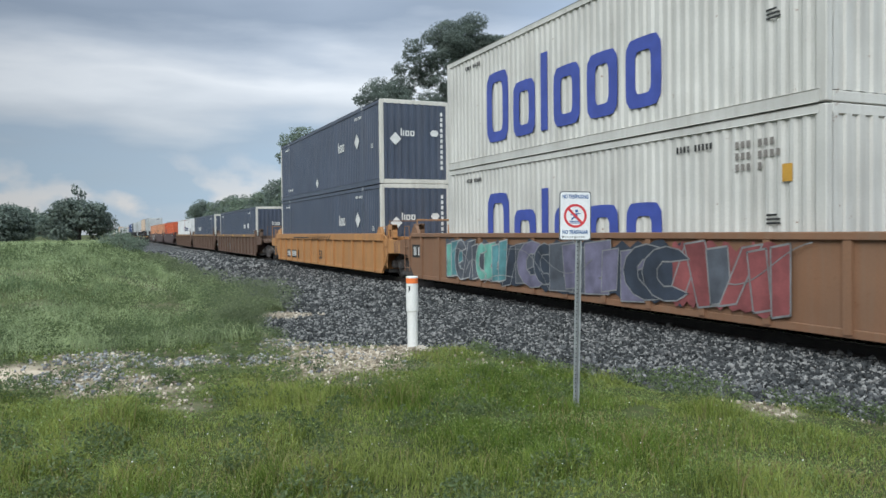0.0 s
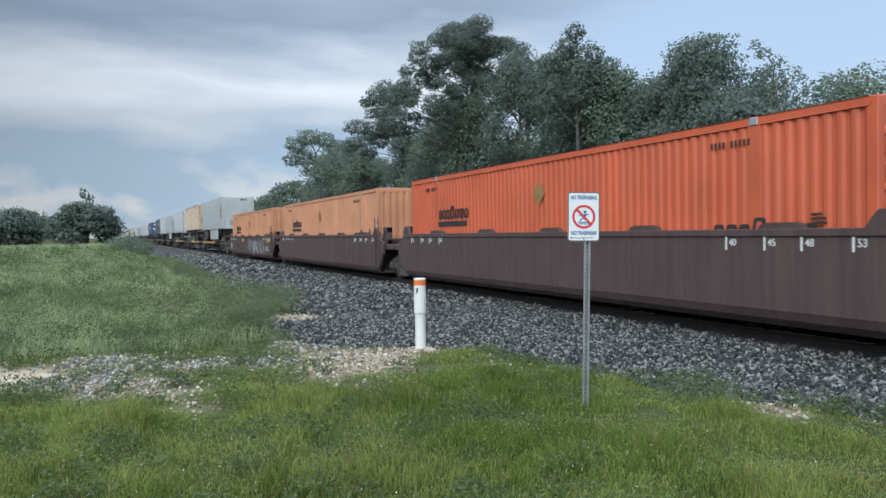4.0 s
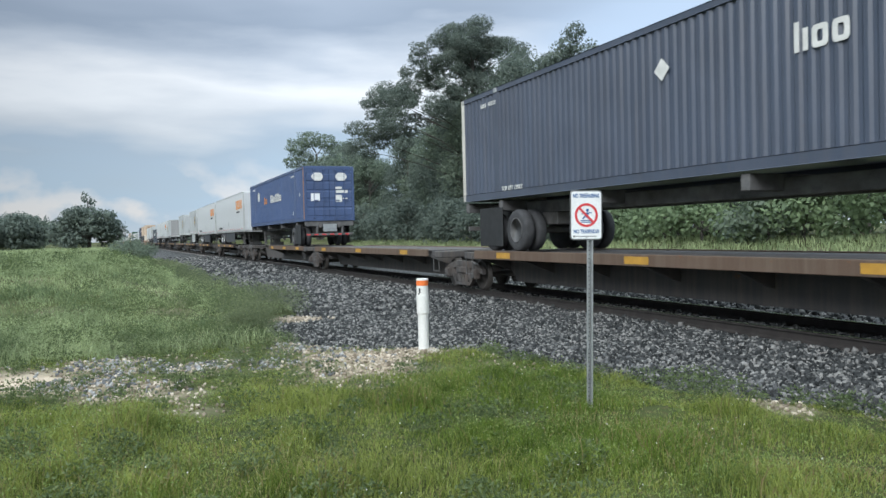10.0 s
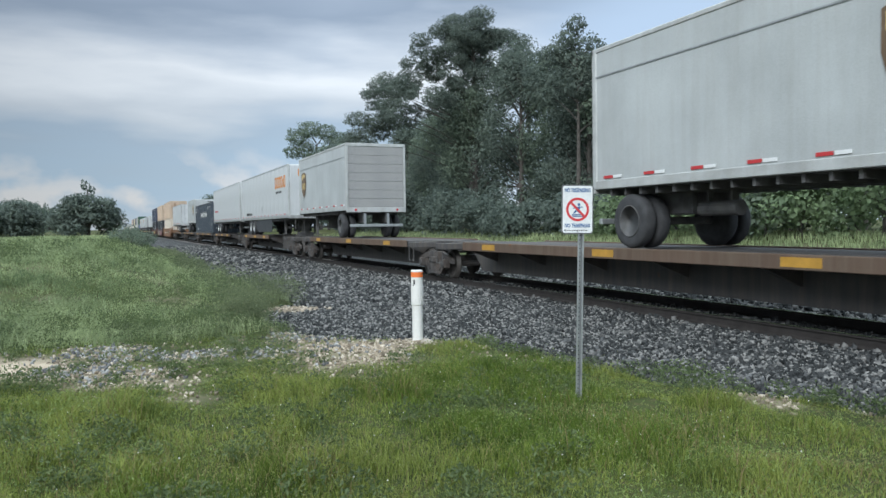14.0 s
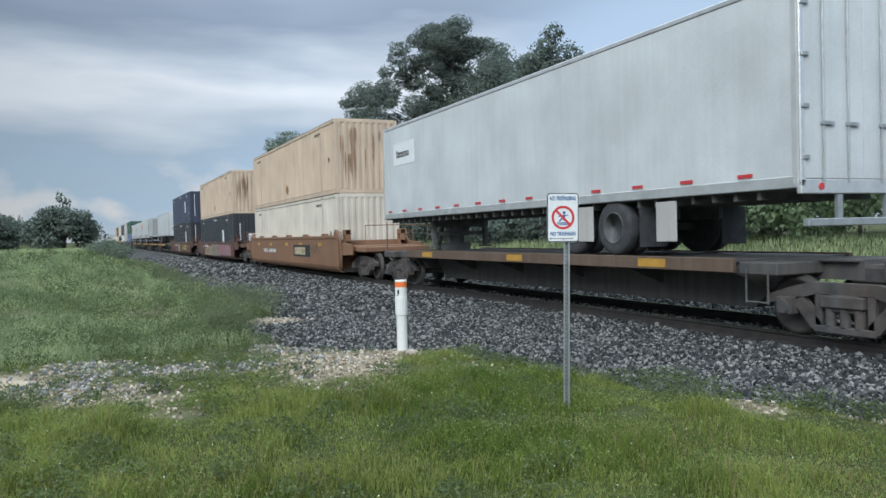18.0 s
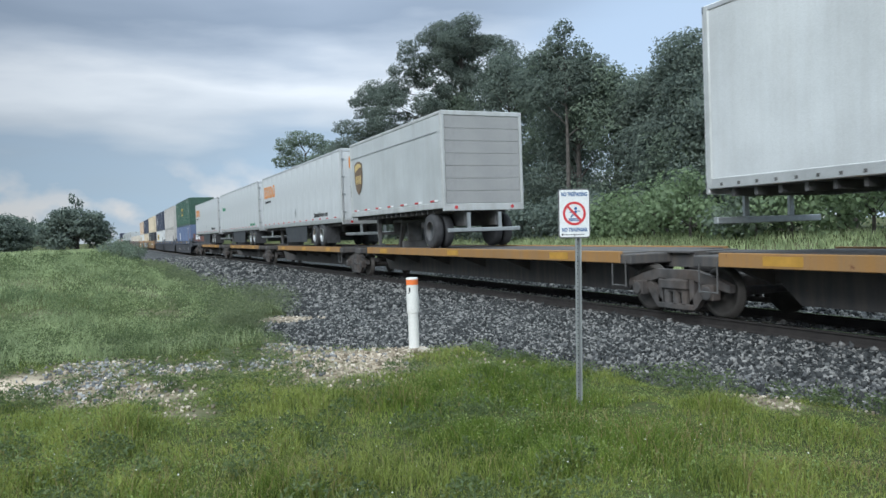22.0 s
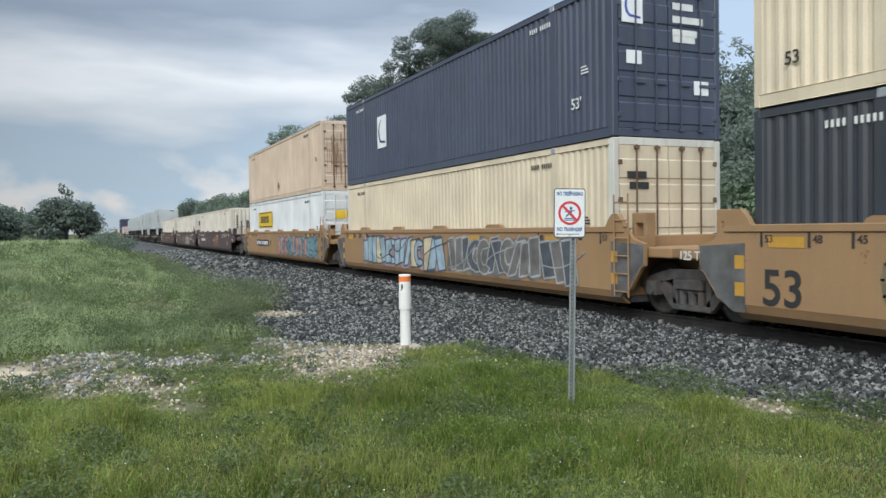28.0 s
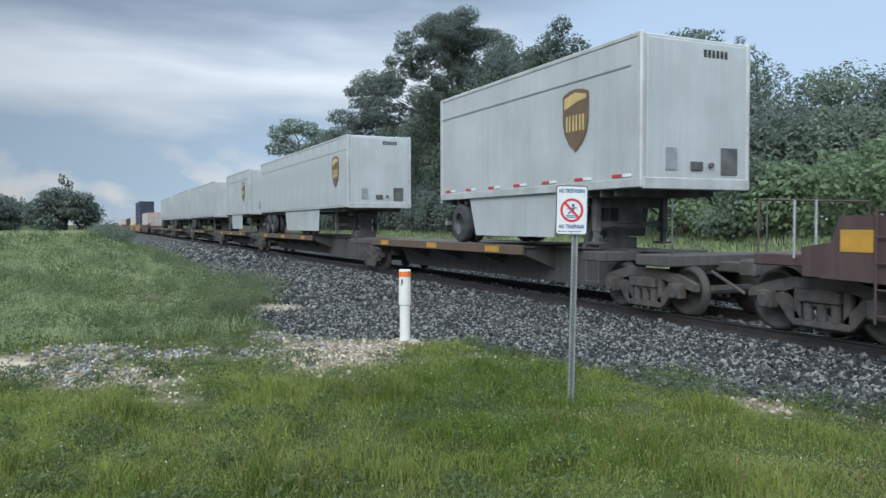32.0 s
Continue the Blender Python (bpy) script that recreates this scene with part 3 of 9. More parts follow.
def on_path(x, y, r):
    p = np.clip(path_mask(x, y) * (0.7 + 0.6 * vnoise(x, y, 2.3, 4)), 0, 1) * 0.8 + 0.22 * sand_mask(x, y) + 0.36 * grey_mask(x, y) + 0.03 * (x < -7.6) * (x > -11.8)
    return (p * (1 - 0.85 * sand_mask(x, y)) > r.uniform(0.0, 1.0, len(x))) & (y < toe(x) + 0.25)


def on_grey(x, y, r):
    return (0.42 * grey_mask(x, y) + 0.10 * path_mask(x, y) > r.uniform(0.0, 1.0, len(x))) & (y < toe(x) + 0.2)


tagged(new("ballast_stones", stones("ballast_stones", -17, -3.6, 2.4, 9.2, 470, 0.060, 1, M_ROCK, on_bed)), "loose grey crushed ballast stones along the track", "ballast", kind="stuff")
tagged(new("ballast_stones", stones("ballast_stones", -38, -17, 2.6, 9.2, 130, 0.090, 2, M_ROCK, on_bed)), "grey crushed ballast stones further along the track", "ballast", kind="stuff")
tagged(new("ballast_stones", stones("ballast_stones", -30, -3, 9.2, 16.2, 70, 0.095, 3, M_ROCK, on_bed)), "grey crushed stones between and behind the rails", "ballast", kind="stuff")
tagged(new("ballast_stones", stones("ballast_stones", -80, -38, 2.8, 9.2, 40, 0.16, 5, M_ROCK, on_bed)), "distant grey ballast stones beside the rails", "ballast", kind="stuff")
tagged(new("ballast_stones", stones("ballast_stones", -12.6, -8.6, -1.6, 3.4, 420, 0.055, 6, M_SPILT, on_grey, ground_z)), "grey crushed stones spilt over the path", "gravel", kind="stuff")
tagged(new("path_gravel", stones("path_gravel", -12.5, -3.6, -3, 6.6, 520, 0.042, 4, M_LIME, on_path, ground_z)), "pale limestone gravel scattered over the path", "gravel", kind="stuff")
tagged(new("path_gravel", stones("path_gravel", -17.6, -15.2, 2.2, 4.8, 520, 0.060, 14, M_LIME, lambda x, y, r: path_mask(x, y) > r.uniform(0.15, 1.0, len(x)), lambda x, y: ballast_z(x, y) + 0.03)), "pale spilt gravel at the foot of the bank", "gravel", kind="stuff")


def make_track():
    for k, y in enumerate((TRACK - 0.755, TRACK + 0.755)):
        o = empty("rail", pose(0, y, 0), "steel railway rail with a worn bright head", "rail", "rails of the track")
        web = MB()
        x0, x1 = -1500.0, 900.0
        prof = [(-0.07, -0.11), (0.07, -0.11), (0.07, -0.095), (0.012, -0.07), (0.012, 0.025), (0.035, 0.035), (0.035, 0.062), (-0.035, 0.062), (-0.035, 0.035), (-0.012, 0.025), (-0.012, -0.07), (-0.07, -0.095)]
        n = len(prof)
        vs = [(x, py, pz) for x in (x0, x1) for py, pz in prof]
        web.add(vs, [(i, (i + 1) % n, n + (i + 1) % n, n + i) for i in range(n)])
        part("rail_web", web, M_RAILSIDE, o)
        part("rail_head", MB().box(x0, x1, -0.034, 0.034, 0.0625, RAIL, 0.003), M_STEEL, o, "bright worn running surface")
        o["kind"] = "structure"
    tie = MB()
    tie.add([(-0.13, -1.30, -0.3), (0.13, -1.30, -0.3), (0.13, 1.30, -0.3), (-0.13, 1.30, -0.3), (-0.11, -1.28, -0.112), (0.11, -1.28, -0.112), (0.11, 1.28, -0.112), (-0.11, 1.28, -0.112)],
            [(0, 3, 2, 1), (4, 5, 6, 7), (0, 1, 5, 4), (1, 2, 6, 5), (2, 3, 7, 6), (3, 0, 4, 7)])
    me = tie.mesh("railway_tie", M_TIE)
    clip = MB().box(-0.09, 0.09, -0.16, 0.16, -0.113, -0.100, 0.004).mesh("tie_plate", M_RAILSIDE)
    first = None
    for i in range(90):
        x = -2.0 - 0.61 * i
        if first is None:
            first = empty("railway_tie", pose(x, TRACK, 0), "weathered grey concrete railway tie bedded in ballast", "railway tie", "ties of the track")
            part("tie_body", me, M_TIE, first)
            for s in (-0.755, 0.755):
                part("tie_plate", clip, M_RAILSIDE, first, at=pose(0, s, 0))
        else:
            copy_thing(first, pose(x, TRACK, 0))
    far = MB()
    for i in range(90, 420):
        far.box(-2.13 - 0.61 * i, -1.87 - 0.61 * i, TRACK - 1.28, TRACK + 1.28, -0.3, -0.112)
    tagged(new("railway_ties", far.mesh("railway_ties", M_TIE)), "row of distant concrete railway ties", "railway tie", kind="stuff")


make_track()


# ---- sign and marker post ----
def make_sign():
    """A small metal sign on a perforated channel post."""
    o = empty("no_trespassing_sign", pose(-6.0, 4.02, 0.0, 0, 0, 74.0), "white metal no trespassing sign on a galvanised post in the grass", "sign")
    post = MB()
    prof = [(-0.030, 0.0), (-0.030, 0.004), (-0.016, 0.004), (-0.012, 0.032), (0.012, 0.032), (0.016, 0.004), (0.030, 0.004), (0.030, 0.0), (0.014, 0.0), (0.009, 0.028), (-0.009, 0.028), (-0.014, 0.0)]
    n = len(prof)
    vs = [(x, y, z) for z in (-0.3, 1.98) for x, y in prof]
    post.add(vs, [(i, (i + 1) % n, n + (i + 1) % n, n + i) for i in range(n)])
    part("post", post, M_GALV, o, at=pose(0, 0.005, 0, 0, 1.3, 0))
    holes = MB()
    for i in range(40):
        holes.cyl((0, 0.0315, 0.05 + i * 0.04), (0, 0.0335, 0.05 + i * 0.04), 0.0052, 8)
        holes.cyl((0, 0.0295, 0.05 + i * 0.04), (0, 0.0265, 0.05 + i * 0.04), 0.0052, 8)
    part("post_perforation", holes, M_SIGNBLACK, o, at=pose(0, 0.005, 0, 0, 1.3, 0))

    def plate(w, h, r, y0, y1):
        pts = []
        for cx, cz, a0 in ((w - r, h - r, 0), (-w + r, h - r, 90), (-w + r, -h + r, 180), (w - r, -h + r, 270)):
            for a in range(0, 91, 15):
                q = radians(a0 + a)
                pts.append((cx + r * math.cos(q), cz + r * math.sin(q)))
        return MB().prism(pts, y0, y1)
    zc = 1.775
    tilt = pose(0, 0, zc, 0, 1.0, 0)
    p = part("sign_plate", plate(0.1525, 0.2285, 0.03, -0.004, 0.0), M_GALV, o, at=tilt)
    part("sign_border", plate(0.150, 0.226, 0.028, -0.0055, -0.004), M_SIGNBLACK, p)
    part("sign_field", plate(0.143, 0.219, 0.023, -0.007, -0.0055), M_SIGNWHITE, p)
    part("prohibition_ring", MB().ring((0, 0.0), 0.088, 0.110, -0.0095, -0.007, 40), M_SIGNRED, p)
    s = MB().box(-0.095, 0.095, -0.0092, -0.007, -0.011, 0.011)
    part("prohibition_bar", s, M_SIGNRED, p, at=pose(0, 0, 0, 0, 45, 0))
    sym = MB()
    sym.prism([(-0.012, 0.022), (0.020, 0.028), (0.026, 0.010), (0.005, -0.012), (-0.018, -0.004)], -0.0085, -0.007)
    sym.prism([(0.004, -0.010), (0.030, -0.030), (0.022, -0.038), (-0.008, -0.016)], -0.0085, -0.007)
    sym.prism([(-0.016, -0.004), (-0.006, -0.014), (-0.030, -0.040), (-0.042, -0.034)], -0.0085, -0.007)
    sym.box(0.018, 0.052, -0.0085, -0.007, 0.018, 0.026)
    sym.box(-0.045, -0.012, -0.0085, -0.007, 0.008, 0.016)
    sym.box(-0.055, 0.055, -0.0085, -0.007, -0.056, -0.046)
    sym.box(-0.05, 0.05, -0.0085, -0.007, -0.070, -0.062)
    sym.lathe([(-0.0085, 0.014), (-0.007, 0.014)], (0.012, 0.045), 16)
    part("symbol", sym, M_SIGNBLUE, p)
    part("lettering", text_mesh("sg", "NO TRESPASSING", 0.034, M_SIGNBLUE, 0.0008), M_SIGNBLUE, p, at=pose(0, -0.0078, 0.176) @ NEAR @ Matrix.Diagonal((0.93, 1.45, 1, 1)))
    part("lettering", text_mesh("sg", "NO TRASPASAR", 0.037, M_SIGNBLUE, 0.0008), M_SIGNBLUE, p, at=pose(0, -0.0078, -0.152) @ NEAR @ Matrix.Diagonal((0.93, 1.35, 1, 1)))
    bars = MB()
    for i in range(9):
        bars.box(-0.10 + i * 0.022, -0.084 + i * 0.022, -0.0085, -0.007, -0.199, -0.192)
    bars.box(-0.125, -0.108, -0.0085, -0.007, -0.203, -0.188)
    part("fine_print", bars, M_SIGNBLACK, p)
    for z in (0.20, -0.205):
        part("bolt", MB().cyl((0, -0.011, z), (0, -0.005, z), 0.007, 8), M_GALV, p)


make_sign()


def make_marker():
    """A white plastic marker post with a wider sleeve and an orange band."""
    o = empty("marker_post", pose(-9.92, 3.93, 0.03), "white plastic utility marker post with an orange band", "marker post")

    def tube(prof, n=28):
        mb = MB()
        vs, fs = [], []
        for z, r in prof:
            vs += [(r * math.cos(2 * pi * i / n), r * math.sin(2 * pi * i / n), z) for i in range(n)]
        for k in range(len(prof) - 1):
            fs += [(k * n + i, k * n + (i + 1) % n, (k + 1) * n + (i + 1) % n, (k + 1) * n + i) for i in range(n)]
        fs.append(tuple(range((len(prof) - 1) * n, len(prof) * n)))
        return mb.add(vs, fs)
    part("post_body", tube([(-0.3, 0.073), (0.50, 0.073), (0.505, 0.079), (0.515, 0.079), (0.52, 0.083), (0.90, 0.081)]), M_WHITE, o)
    part("orange_band", tube([(0.895, 0.0825), (0.90, 0.083), (0.965, 0.083), (0.968, 0.0825)]), M_ORANGE, o)
    part("cap", tube([(0.967, 0.0835), (0.985, 0.0835), (0.992, 0.078), (0.995, 0.0)]), M_WHITE, o, "white cap")
    part("sleeve", tube([(0.505, 0.080), (0.51, 0.0855), (0.76, 0.0855), (0.765, 0.0815)]), M_WHITE, o)
    st = MB().box(-0.012, 0.012, -0.003, 0.0, 0.80, 0.86).box(-0.022, -0.006, -0.003, 0.0, 0.775, 0.79).box(-0.004, 0.004, -0.003, 0, 0.79, 0.81)
    part("sticker", st, M_SIGNBLACK, o, "small dark sticker", at=pose(0.055, -0.062, 0, 0, 0, 42))
    pad = MB()
    n = 24
    vs, fs = [], []
    for z, r in ((0.0, 0.23), (0.025, 0.18), (0.03, 0.10)):
        vs += [(r * (1 + 0.12 * math.sin(3 * i + r * 9)) * math.cos(2 * pi * i / n) * 1.3, r * math.sin(2 * pi * i / n), z - 0.02) for i in range(n)]
    for k in range(2):
        fs += [(k * n + i, k * n + (i + 1) % n, (k + 1) * n + (i + 1) % n, (k + 1) * n + i) for i in range(n)]
    fs.append(tuple(range(2 * n, 3 * n)))
    part("footing", pad.add(vs, fs), M_SAND, o, "pale crumbled concrete footing")


make_marker()


# ---- the train: freight containers ----
def corrugated(L, z0, z1, y, side, mat, pitch=0.215, depth=0.034):
    """A side wall of upright trapezoid ribs; side: -1 faces the camera's side of the track."""
    def make():
        n = int(round(L / pitch))
        p = L / n
        xs, ys = [], []
        for i in range(n):
            for f, d in ((0.0, 1), (0.30, 1), (0.50, 0), (0.80, 0)):
                xs.append(-L / 2 + (i + f) * p)
                ys.append(d)
        xs.append(L / 2)
        ys.append(1)
        k = len(xs)
        out = [side * (y - depth * (1 - d)) for d in ys]
        vs = [(x, o, z) for z in (z0, z1) for x, o in zip(xs, out)]
        vs += [(x, side * (y - depth - 0.02), z) for z in (z0, z1) for x in xs]
        fs = []
        for i in range(k - 1):
            a, b = i, i + 1
            fs += [(a, b, k + b, k + a), (2 * k + b, 2 * k + a, 3 * k + a, 3 * k + b), (b, a, 2 * k + a, 2 * k + b), (k + a, k + b, 3 * k + b, 3 * k + a)]
        fs += [(0, k, 3 * k, 2 * k), (k - 1, 3 * k - 1, 4 * k - 1, 2 * k - 1)]
        return MB().add(vs, fs).mesh("side_wall", mat)
    return shared(("corr", round(L, 2), round(z0, 2), round(z1, 2), side, mat.name), make)


def end_ribs(y0, y1, z0, z1, mat, pitch=0.26, depth=0.035):
    """A corrugated end wall facing +x, its outer face at x = 0."""
    def make():
        n = int(round((y1 - y0) / pitch))
        p = (y1 - y0) / n
        ys, xs = [], []
        for i in range(n):
            for f, d in ((0.0, 1), (0.42, 1), (0.52, 0), (0.90, 0)):
                ys.append(y0 + (i + f) * p)
                xs.append(-depth * (1 - d))
        ys.append(y1)
        xs.append(0)
        k = len(ys)
        vs = [(x, y, z) for z in (z0, z1) for x, y in zip(xs, ys)] + [(-depth - 0.02, y, z) for z in (z0, z1) for y in ys]
        fs = []
        for a in range(k - 1):
            b = a + 1
            fs += [(a, b, k + b, k + a), (b, a, 2 * k + a, 2 * k + b), (k + a, k + b, 3 * k + b, 3 * k + a)]
        return MB().add(vs, fs).mesh("end_wall", mat)
    return shared(("endr", round(y0, 2), round(y1, 2), round(z0, 2), round(z1, 2), mat.name), make)


H_BOX = 2.90


def door_end(o, H, mat, post_mat, en, rods=True, flat=False):
    """Two doors with lock rods, on the end that faces +x (x = 0 there in the parent's end space)."""
    for s in (-1, 1):
        y0, y1 = (0.012, 1.16) if s > 0 else (-1.16, -0.012)
        prof = [(-0.06, 0.16), (-0.012, 0.16)]
        for k in range(0 if flat else 5):
            z = 0.26 + k * (H - 0.55) / 5
            dz = (H - 0.55) / 5 - 0.09
            prof += [(-0.012, z), (0.006, z + 0.025), (0.006, z + dz - 0.025), (-0.012, z + dz)]
        prof += [(-0.012, H - 0.13), (-0.06, H - 0.13)]
        mb = MB()
        n = len(prof)
        mb.add([(x, y, z) for y in (y0, y1) for x, z in prof], [tuple(range(n)), tuple(range(n, 2 * n))[::-1]] + [(i, n + i, n + (i + 1) % n, (i + 1) % n) for i in range(n)])
        d = part("door", shared(("door", s, round(H, 2), mat.name, flat), lambda: mb.mesh("door", mat)), mat, o, at=en)
        if rods:
            for q in (0.30, 0.78):
                y = s * q
                rod = shared(("rod", round(H, 2), post_mat.name), lambda: MB().cyl((0, 0, 0.14), (0, 0, H - 0.12), 0.018, 8).box(-0.02, 0.03, -0.05, 0.05, 0.13, 0.19).box(-0.02, 0.03, -0.05, 0.05, H - 0.2, H - 0.14).box(-0.015, 0.025, -0.03, 0.22, 1.0, 1.05).mesh("lock_rod", post_mat))
                part("lock_rod", rod, post_mat, d, at=pose(0.022, y, 0))
            for z in (0.4, 1.05, 1.75, 2.45):
                h = shared(("hinge", post_mat.name), lambda: MB().box(-0.02, 0.02, -0.05, 0.05, -0.045, 0.045, 0.008).mesh("hinge", post_mat))
                part("hinge", h, post_mat, d, at=pose(0.0, s * 1.15, z))


def container(R, base, L=16.15, H=H_BOX, paint_mat=None, post=None, front="wall", label="", group="", smooth_front=False, posts53=True, rod_mat=None):
    """A freight container whose leading end is at R along the train, standing on base above the rail."""
    m = paint_mat
    post = post or m
    o = empty("shipping_container", Matrix(), label, "shipping container", group)
    rides(o, R - L / 2, base)
    h = L / 2
    part("core", shared(("core", round(L, 2), round(H, 2), m.name), lambda: MB().box(-h + 0.08, h - 0.08, -1.225, 1.225, 0.12, H - 0.06).mesh("core", m)), m, o)
    span = L - 0.34
    for s in (-1, 1):
        part("side_wall", corrugated(span, 0.17, H - 0.11, 1.288, s, m), m, o)
        part("bottom_rail", shared(("brail", round(L, 2), s, m.name), lambda: MB().box(-h + 0.1, h - 0.1, s * 1.21, s * 1.296, 0.0, 0.18, 0.012).mesh("bottom_rail", m)), m, o)
        part("top_rail", shared(("trail", round(L, 2), round(H, 2), s, m.name), lambda: MB().box(-h + 0.1, h - 0.1, s * 1.22, s * 1.298, H - 0.12, H, 0.012).mesh("top_rail", m)), m, o)
        for e in (-1, 1):
            part("corner_post", shared(("cpost", round(H, 2), post.name), lambda: MB().box(-0.085, 0.085, -0.065, 0.065, 0.0, H, 0.014).mesh("corner_post", post)), post, o, at=pose(e * (h - 0.085), s * 1.235, 0))
            if posts53 and L > 14:
                part("lifting_post", shared(("lpost", round(H, 2), m.name), lambda: MB().box(-0.13, 0.13, -0.02, 0.02, 0.02, H - 0.02, 0.008).box(-0.09, 0.09, -0.028, 0.03, H - 0.13, H + 0.004, 0.01).mesh("lifting_post", m)), m, o, at=pose(e * 6.06, s * 1.281, 0))
                part("corner_casting", shared(("casth",), lambda: MB().box(-0.085, 0.085, -0.03, 0.03, -0.06, 0.06, 0.01).mesh("corner_casting", M_GALV)), M_GALV, o, at=pose(e * 6.06, s * 1.288, H - 0.065))
    part("roof", shared(("roof", round(L, 2), round(H, 2), m.name), lambda: MB().box(-h + 0.05, h - 0.05, -1.23, 1.23, H - 0.07, H - 0.02).mesh("roof", m)), m, o)
    for e, kind in ((1, front), (-1, "wall" if front == "doors" else "doors")):
        en = pose(h - 0.004, 0, 0) if e > 0 else pose(-h + 0.004, 0, 0, 0, 0, 180)
        if kind == "wall":
            if smooth_front:
                w = shared(("flatend", round(H, 2), m.name), lambda: MB().box(-0.06, -0.02, -1.17, 1.17, 0.15, H - 0.12).mesh("end_wall", m))
                for z, dz in ((H - 0.75, 0.55), (0.72, 0.56), (1.40, 0.55)):
                    part("end_panel", shared(("epanel", m.name), lambda: MB().box(-0.021, 0.0, -1.17, 1.17, 0, 0.55, 0.01).mesh("end_panel", m)), m, o, at=en @ pose(0, 0, z))
            else:
                w = end_ribs(-1.17, 1.17, 0.16, H - 0.12, m)
            part("end_wall", w, m, o, at=en)
        else:
            door_end(o, H, m, rod_mat or post, en, rods=e > 0)
        beam = shared(("sill", post.name), lambda: MB().box(-0.09, -0.002, -1.17, 1.17, 0.0, 0.15, 0.012).mesh("end_sill", post))
        part("end_sill", beam, post, o, at=en)
        part("end_header", beam, post, o, at=en @ pose(0, 0, H - 0.135))
    return o


# ---- logos and lettering as plain marks ----
def strokes(code, h, mat, gap=0.15, weight=0.17, slant=0.0):
    """A mark of plain shapes, one for each sign of the code: t tall open frame, s short one, l tall bar, i short bar, _ gap."""
    def make():
        mb = MB()
        w = weight * h

        def bar(x0, z1):
            d = slant * z1
            mb.prism([(x0, 0), (x0 + w, 0), (x0 + w + d, z1), (x0 + d, z1)], -0.004, 0.002)

        def hoop(x0, wd, z1):
            m, c = 24, 0.32
            cx, cz = x0 + wd / 2, z1 / 2
            ring = []
            for i in range(m):
                t = 2 * pi * (i + 0.5) / m
                k = (abs(math.cos(t)) ** (2 / c) + abs(math.sin(t)) ** (2 / c)) ** (-c / 2)
                ring.append((k * math.cos(t), k * math.sin(t)))
            for i in range(m):
                q = []
                for a, f in ((i, 0), (i + 1, 0), (i + 1, w), (i, w)):
                    u, v = ring[a % m]
                    pz = cz + (z1 / 2 - f * 0.9) * v
                    q.append((cx + (wd / 2 - f) * u + slant * pz, pz))
                mb.prism(q, -0.004, 0.002)
        x = 0.0
        for c in code:
            if c in "ts":
                wd = (0.42 * h + w) * (1.12 if c == "t" else 1.0)
                hoop(x, wd, h if c == "t" else h * 0.74)
                x += wd
            elif c in "li":
                bar(x, h if c == "l" else h * 0.74)
                x += w
            else:
                x += 0.30 * h
            x += gap * h
        return mb.mesh("logo_mark", mat)
    return shared(("strokes", code, round(h, 3), mat.name, weight, slant), make)


def mark(o, x, z, code, h, mat, label="", y=-1.302, weight=0.17, slant=0.0):
    return part("logo_mark", strokes(code, h, mat, weight=weight, slant=slant), mat, o, label, at=pose(x, y, z))


def mark_end(o, y, z, code, h, mat, x, label="", weight=0.17):
    return part("logo_mark", strokes(code, h, mat, weight=weight), mat, o, label, at=pose(x, y, z, 0, 0, 90))


def words(o, x, z, body, size, mat, y=-1.303):
    return part("lettering", text_mesh("t", body, size, mat), mat, o, at=pose(x, y, z) @ NEAR)


def words_end(o, y, z, body, size, mat, x):
    return part("lettering", text_mesh("t", body, size, mat), mat, o, at=pose(x, y, z) @ FRONT)


def plate_part(o, name, x0, x1, z0, z1, mat, y=-1.300, t=0.006, label=""):
    return part(name, MB().box(x0, x1, y - t, y, z0, z1), mat, o, label)


def end_plate(o, name, y0, y1, z0, z1, mat, x, t=0.006, label=""):
    return part(name, MB().box(x, x + t, y0, y1, z0, z1), mat, o, label)


def diamond(o, x, z, s, mat, y=-1.303, name="placard"):
    return part(name, MB().prism([(x - s, z), (x, z - s), (x + s, z), (x, z + s)], y - 0.004, y), mat, o)


def hexmark(o, x, z, s, mat, y=-1.303, end_x=None):
    pts = [(-s, 0), (-s * 0.55, -s * 0.62), (s * 0.55, -s * 0.62), (s, 0), (s * 0.55, s * 0.62), (-s * 0.55, s * 0.62)]
    mb = MB().prism(pts, -0.004, 0.0)
    at = pose(x, y, z) if end_x is None else pose(end_x, x, z, 0, 0, 90)
    return part("logo_mark", mb, mat, o, at=at)


def small_marks(o, L, H, mat, y=-1.303, seed=0):
    """The short lines of data near the ends of a container's side."""
    r = random.Random(seed)
    for x in (-L / 2 + 1.2, L / 2 - 2.9):
        mb = MB()
        for k in range(10):
            if k != 4:
                mb.box(x + k * 0.085, x + k * 0.085 + 0.045, y - 0.004, y, H - 0.40, H - 0.30)
        part("data_mark", mb, mat, o)
    mb = MB()
    for k in range(3):
        w = r.uniform(0.12, 0.28)
        mb.box(L / 2 - 1.0, L / 2 - 1.0 + w, y - 0.004, y, 1.3 + 0.06 * k, 1.33 + 0.06 * k)
    part("data_mark", mb, mat, o)


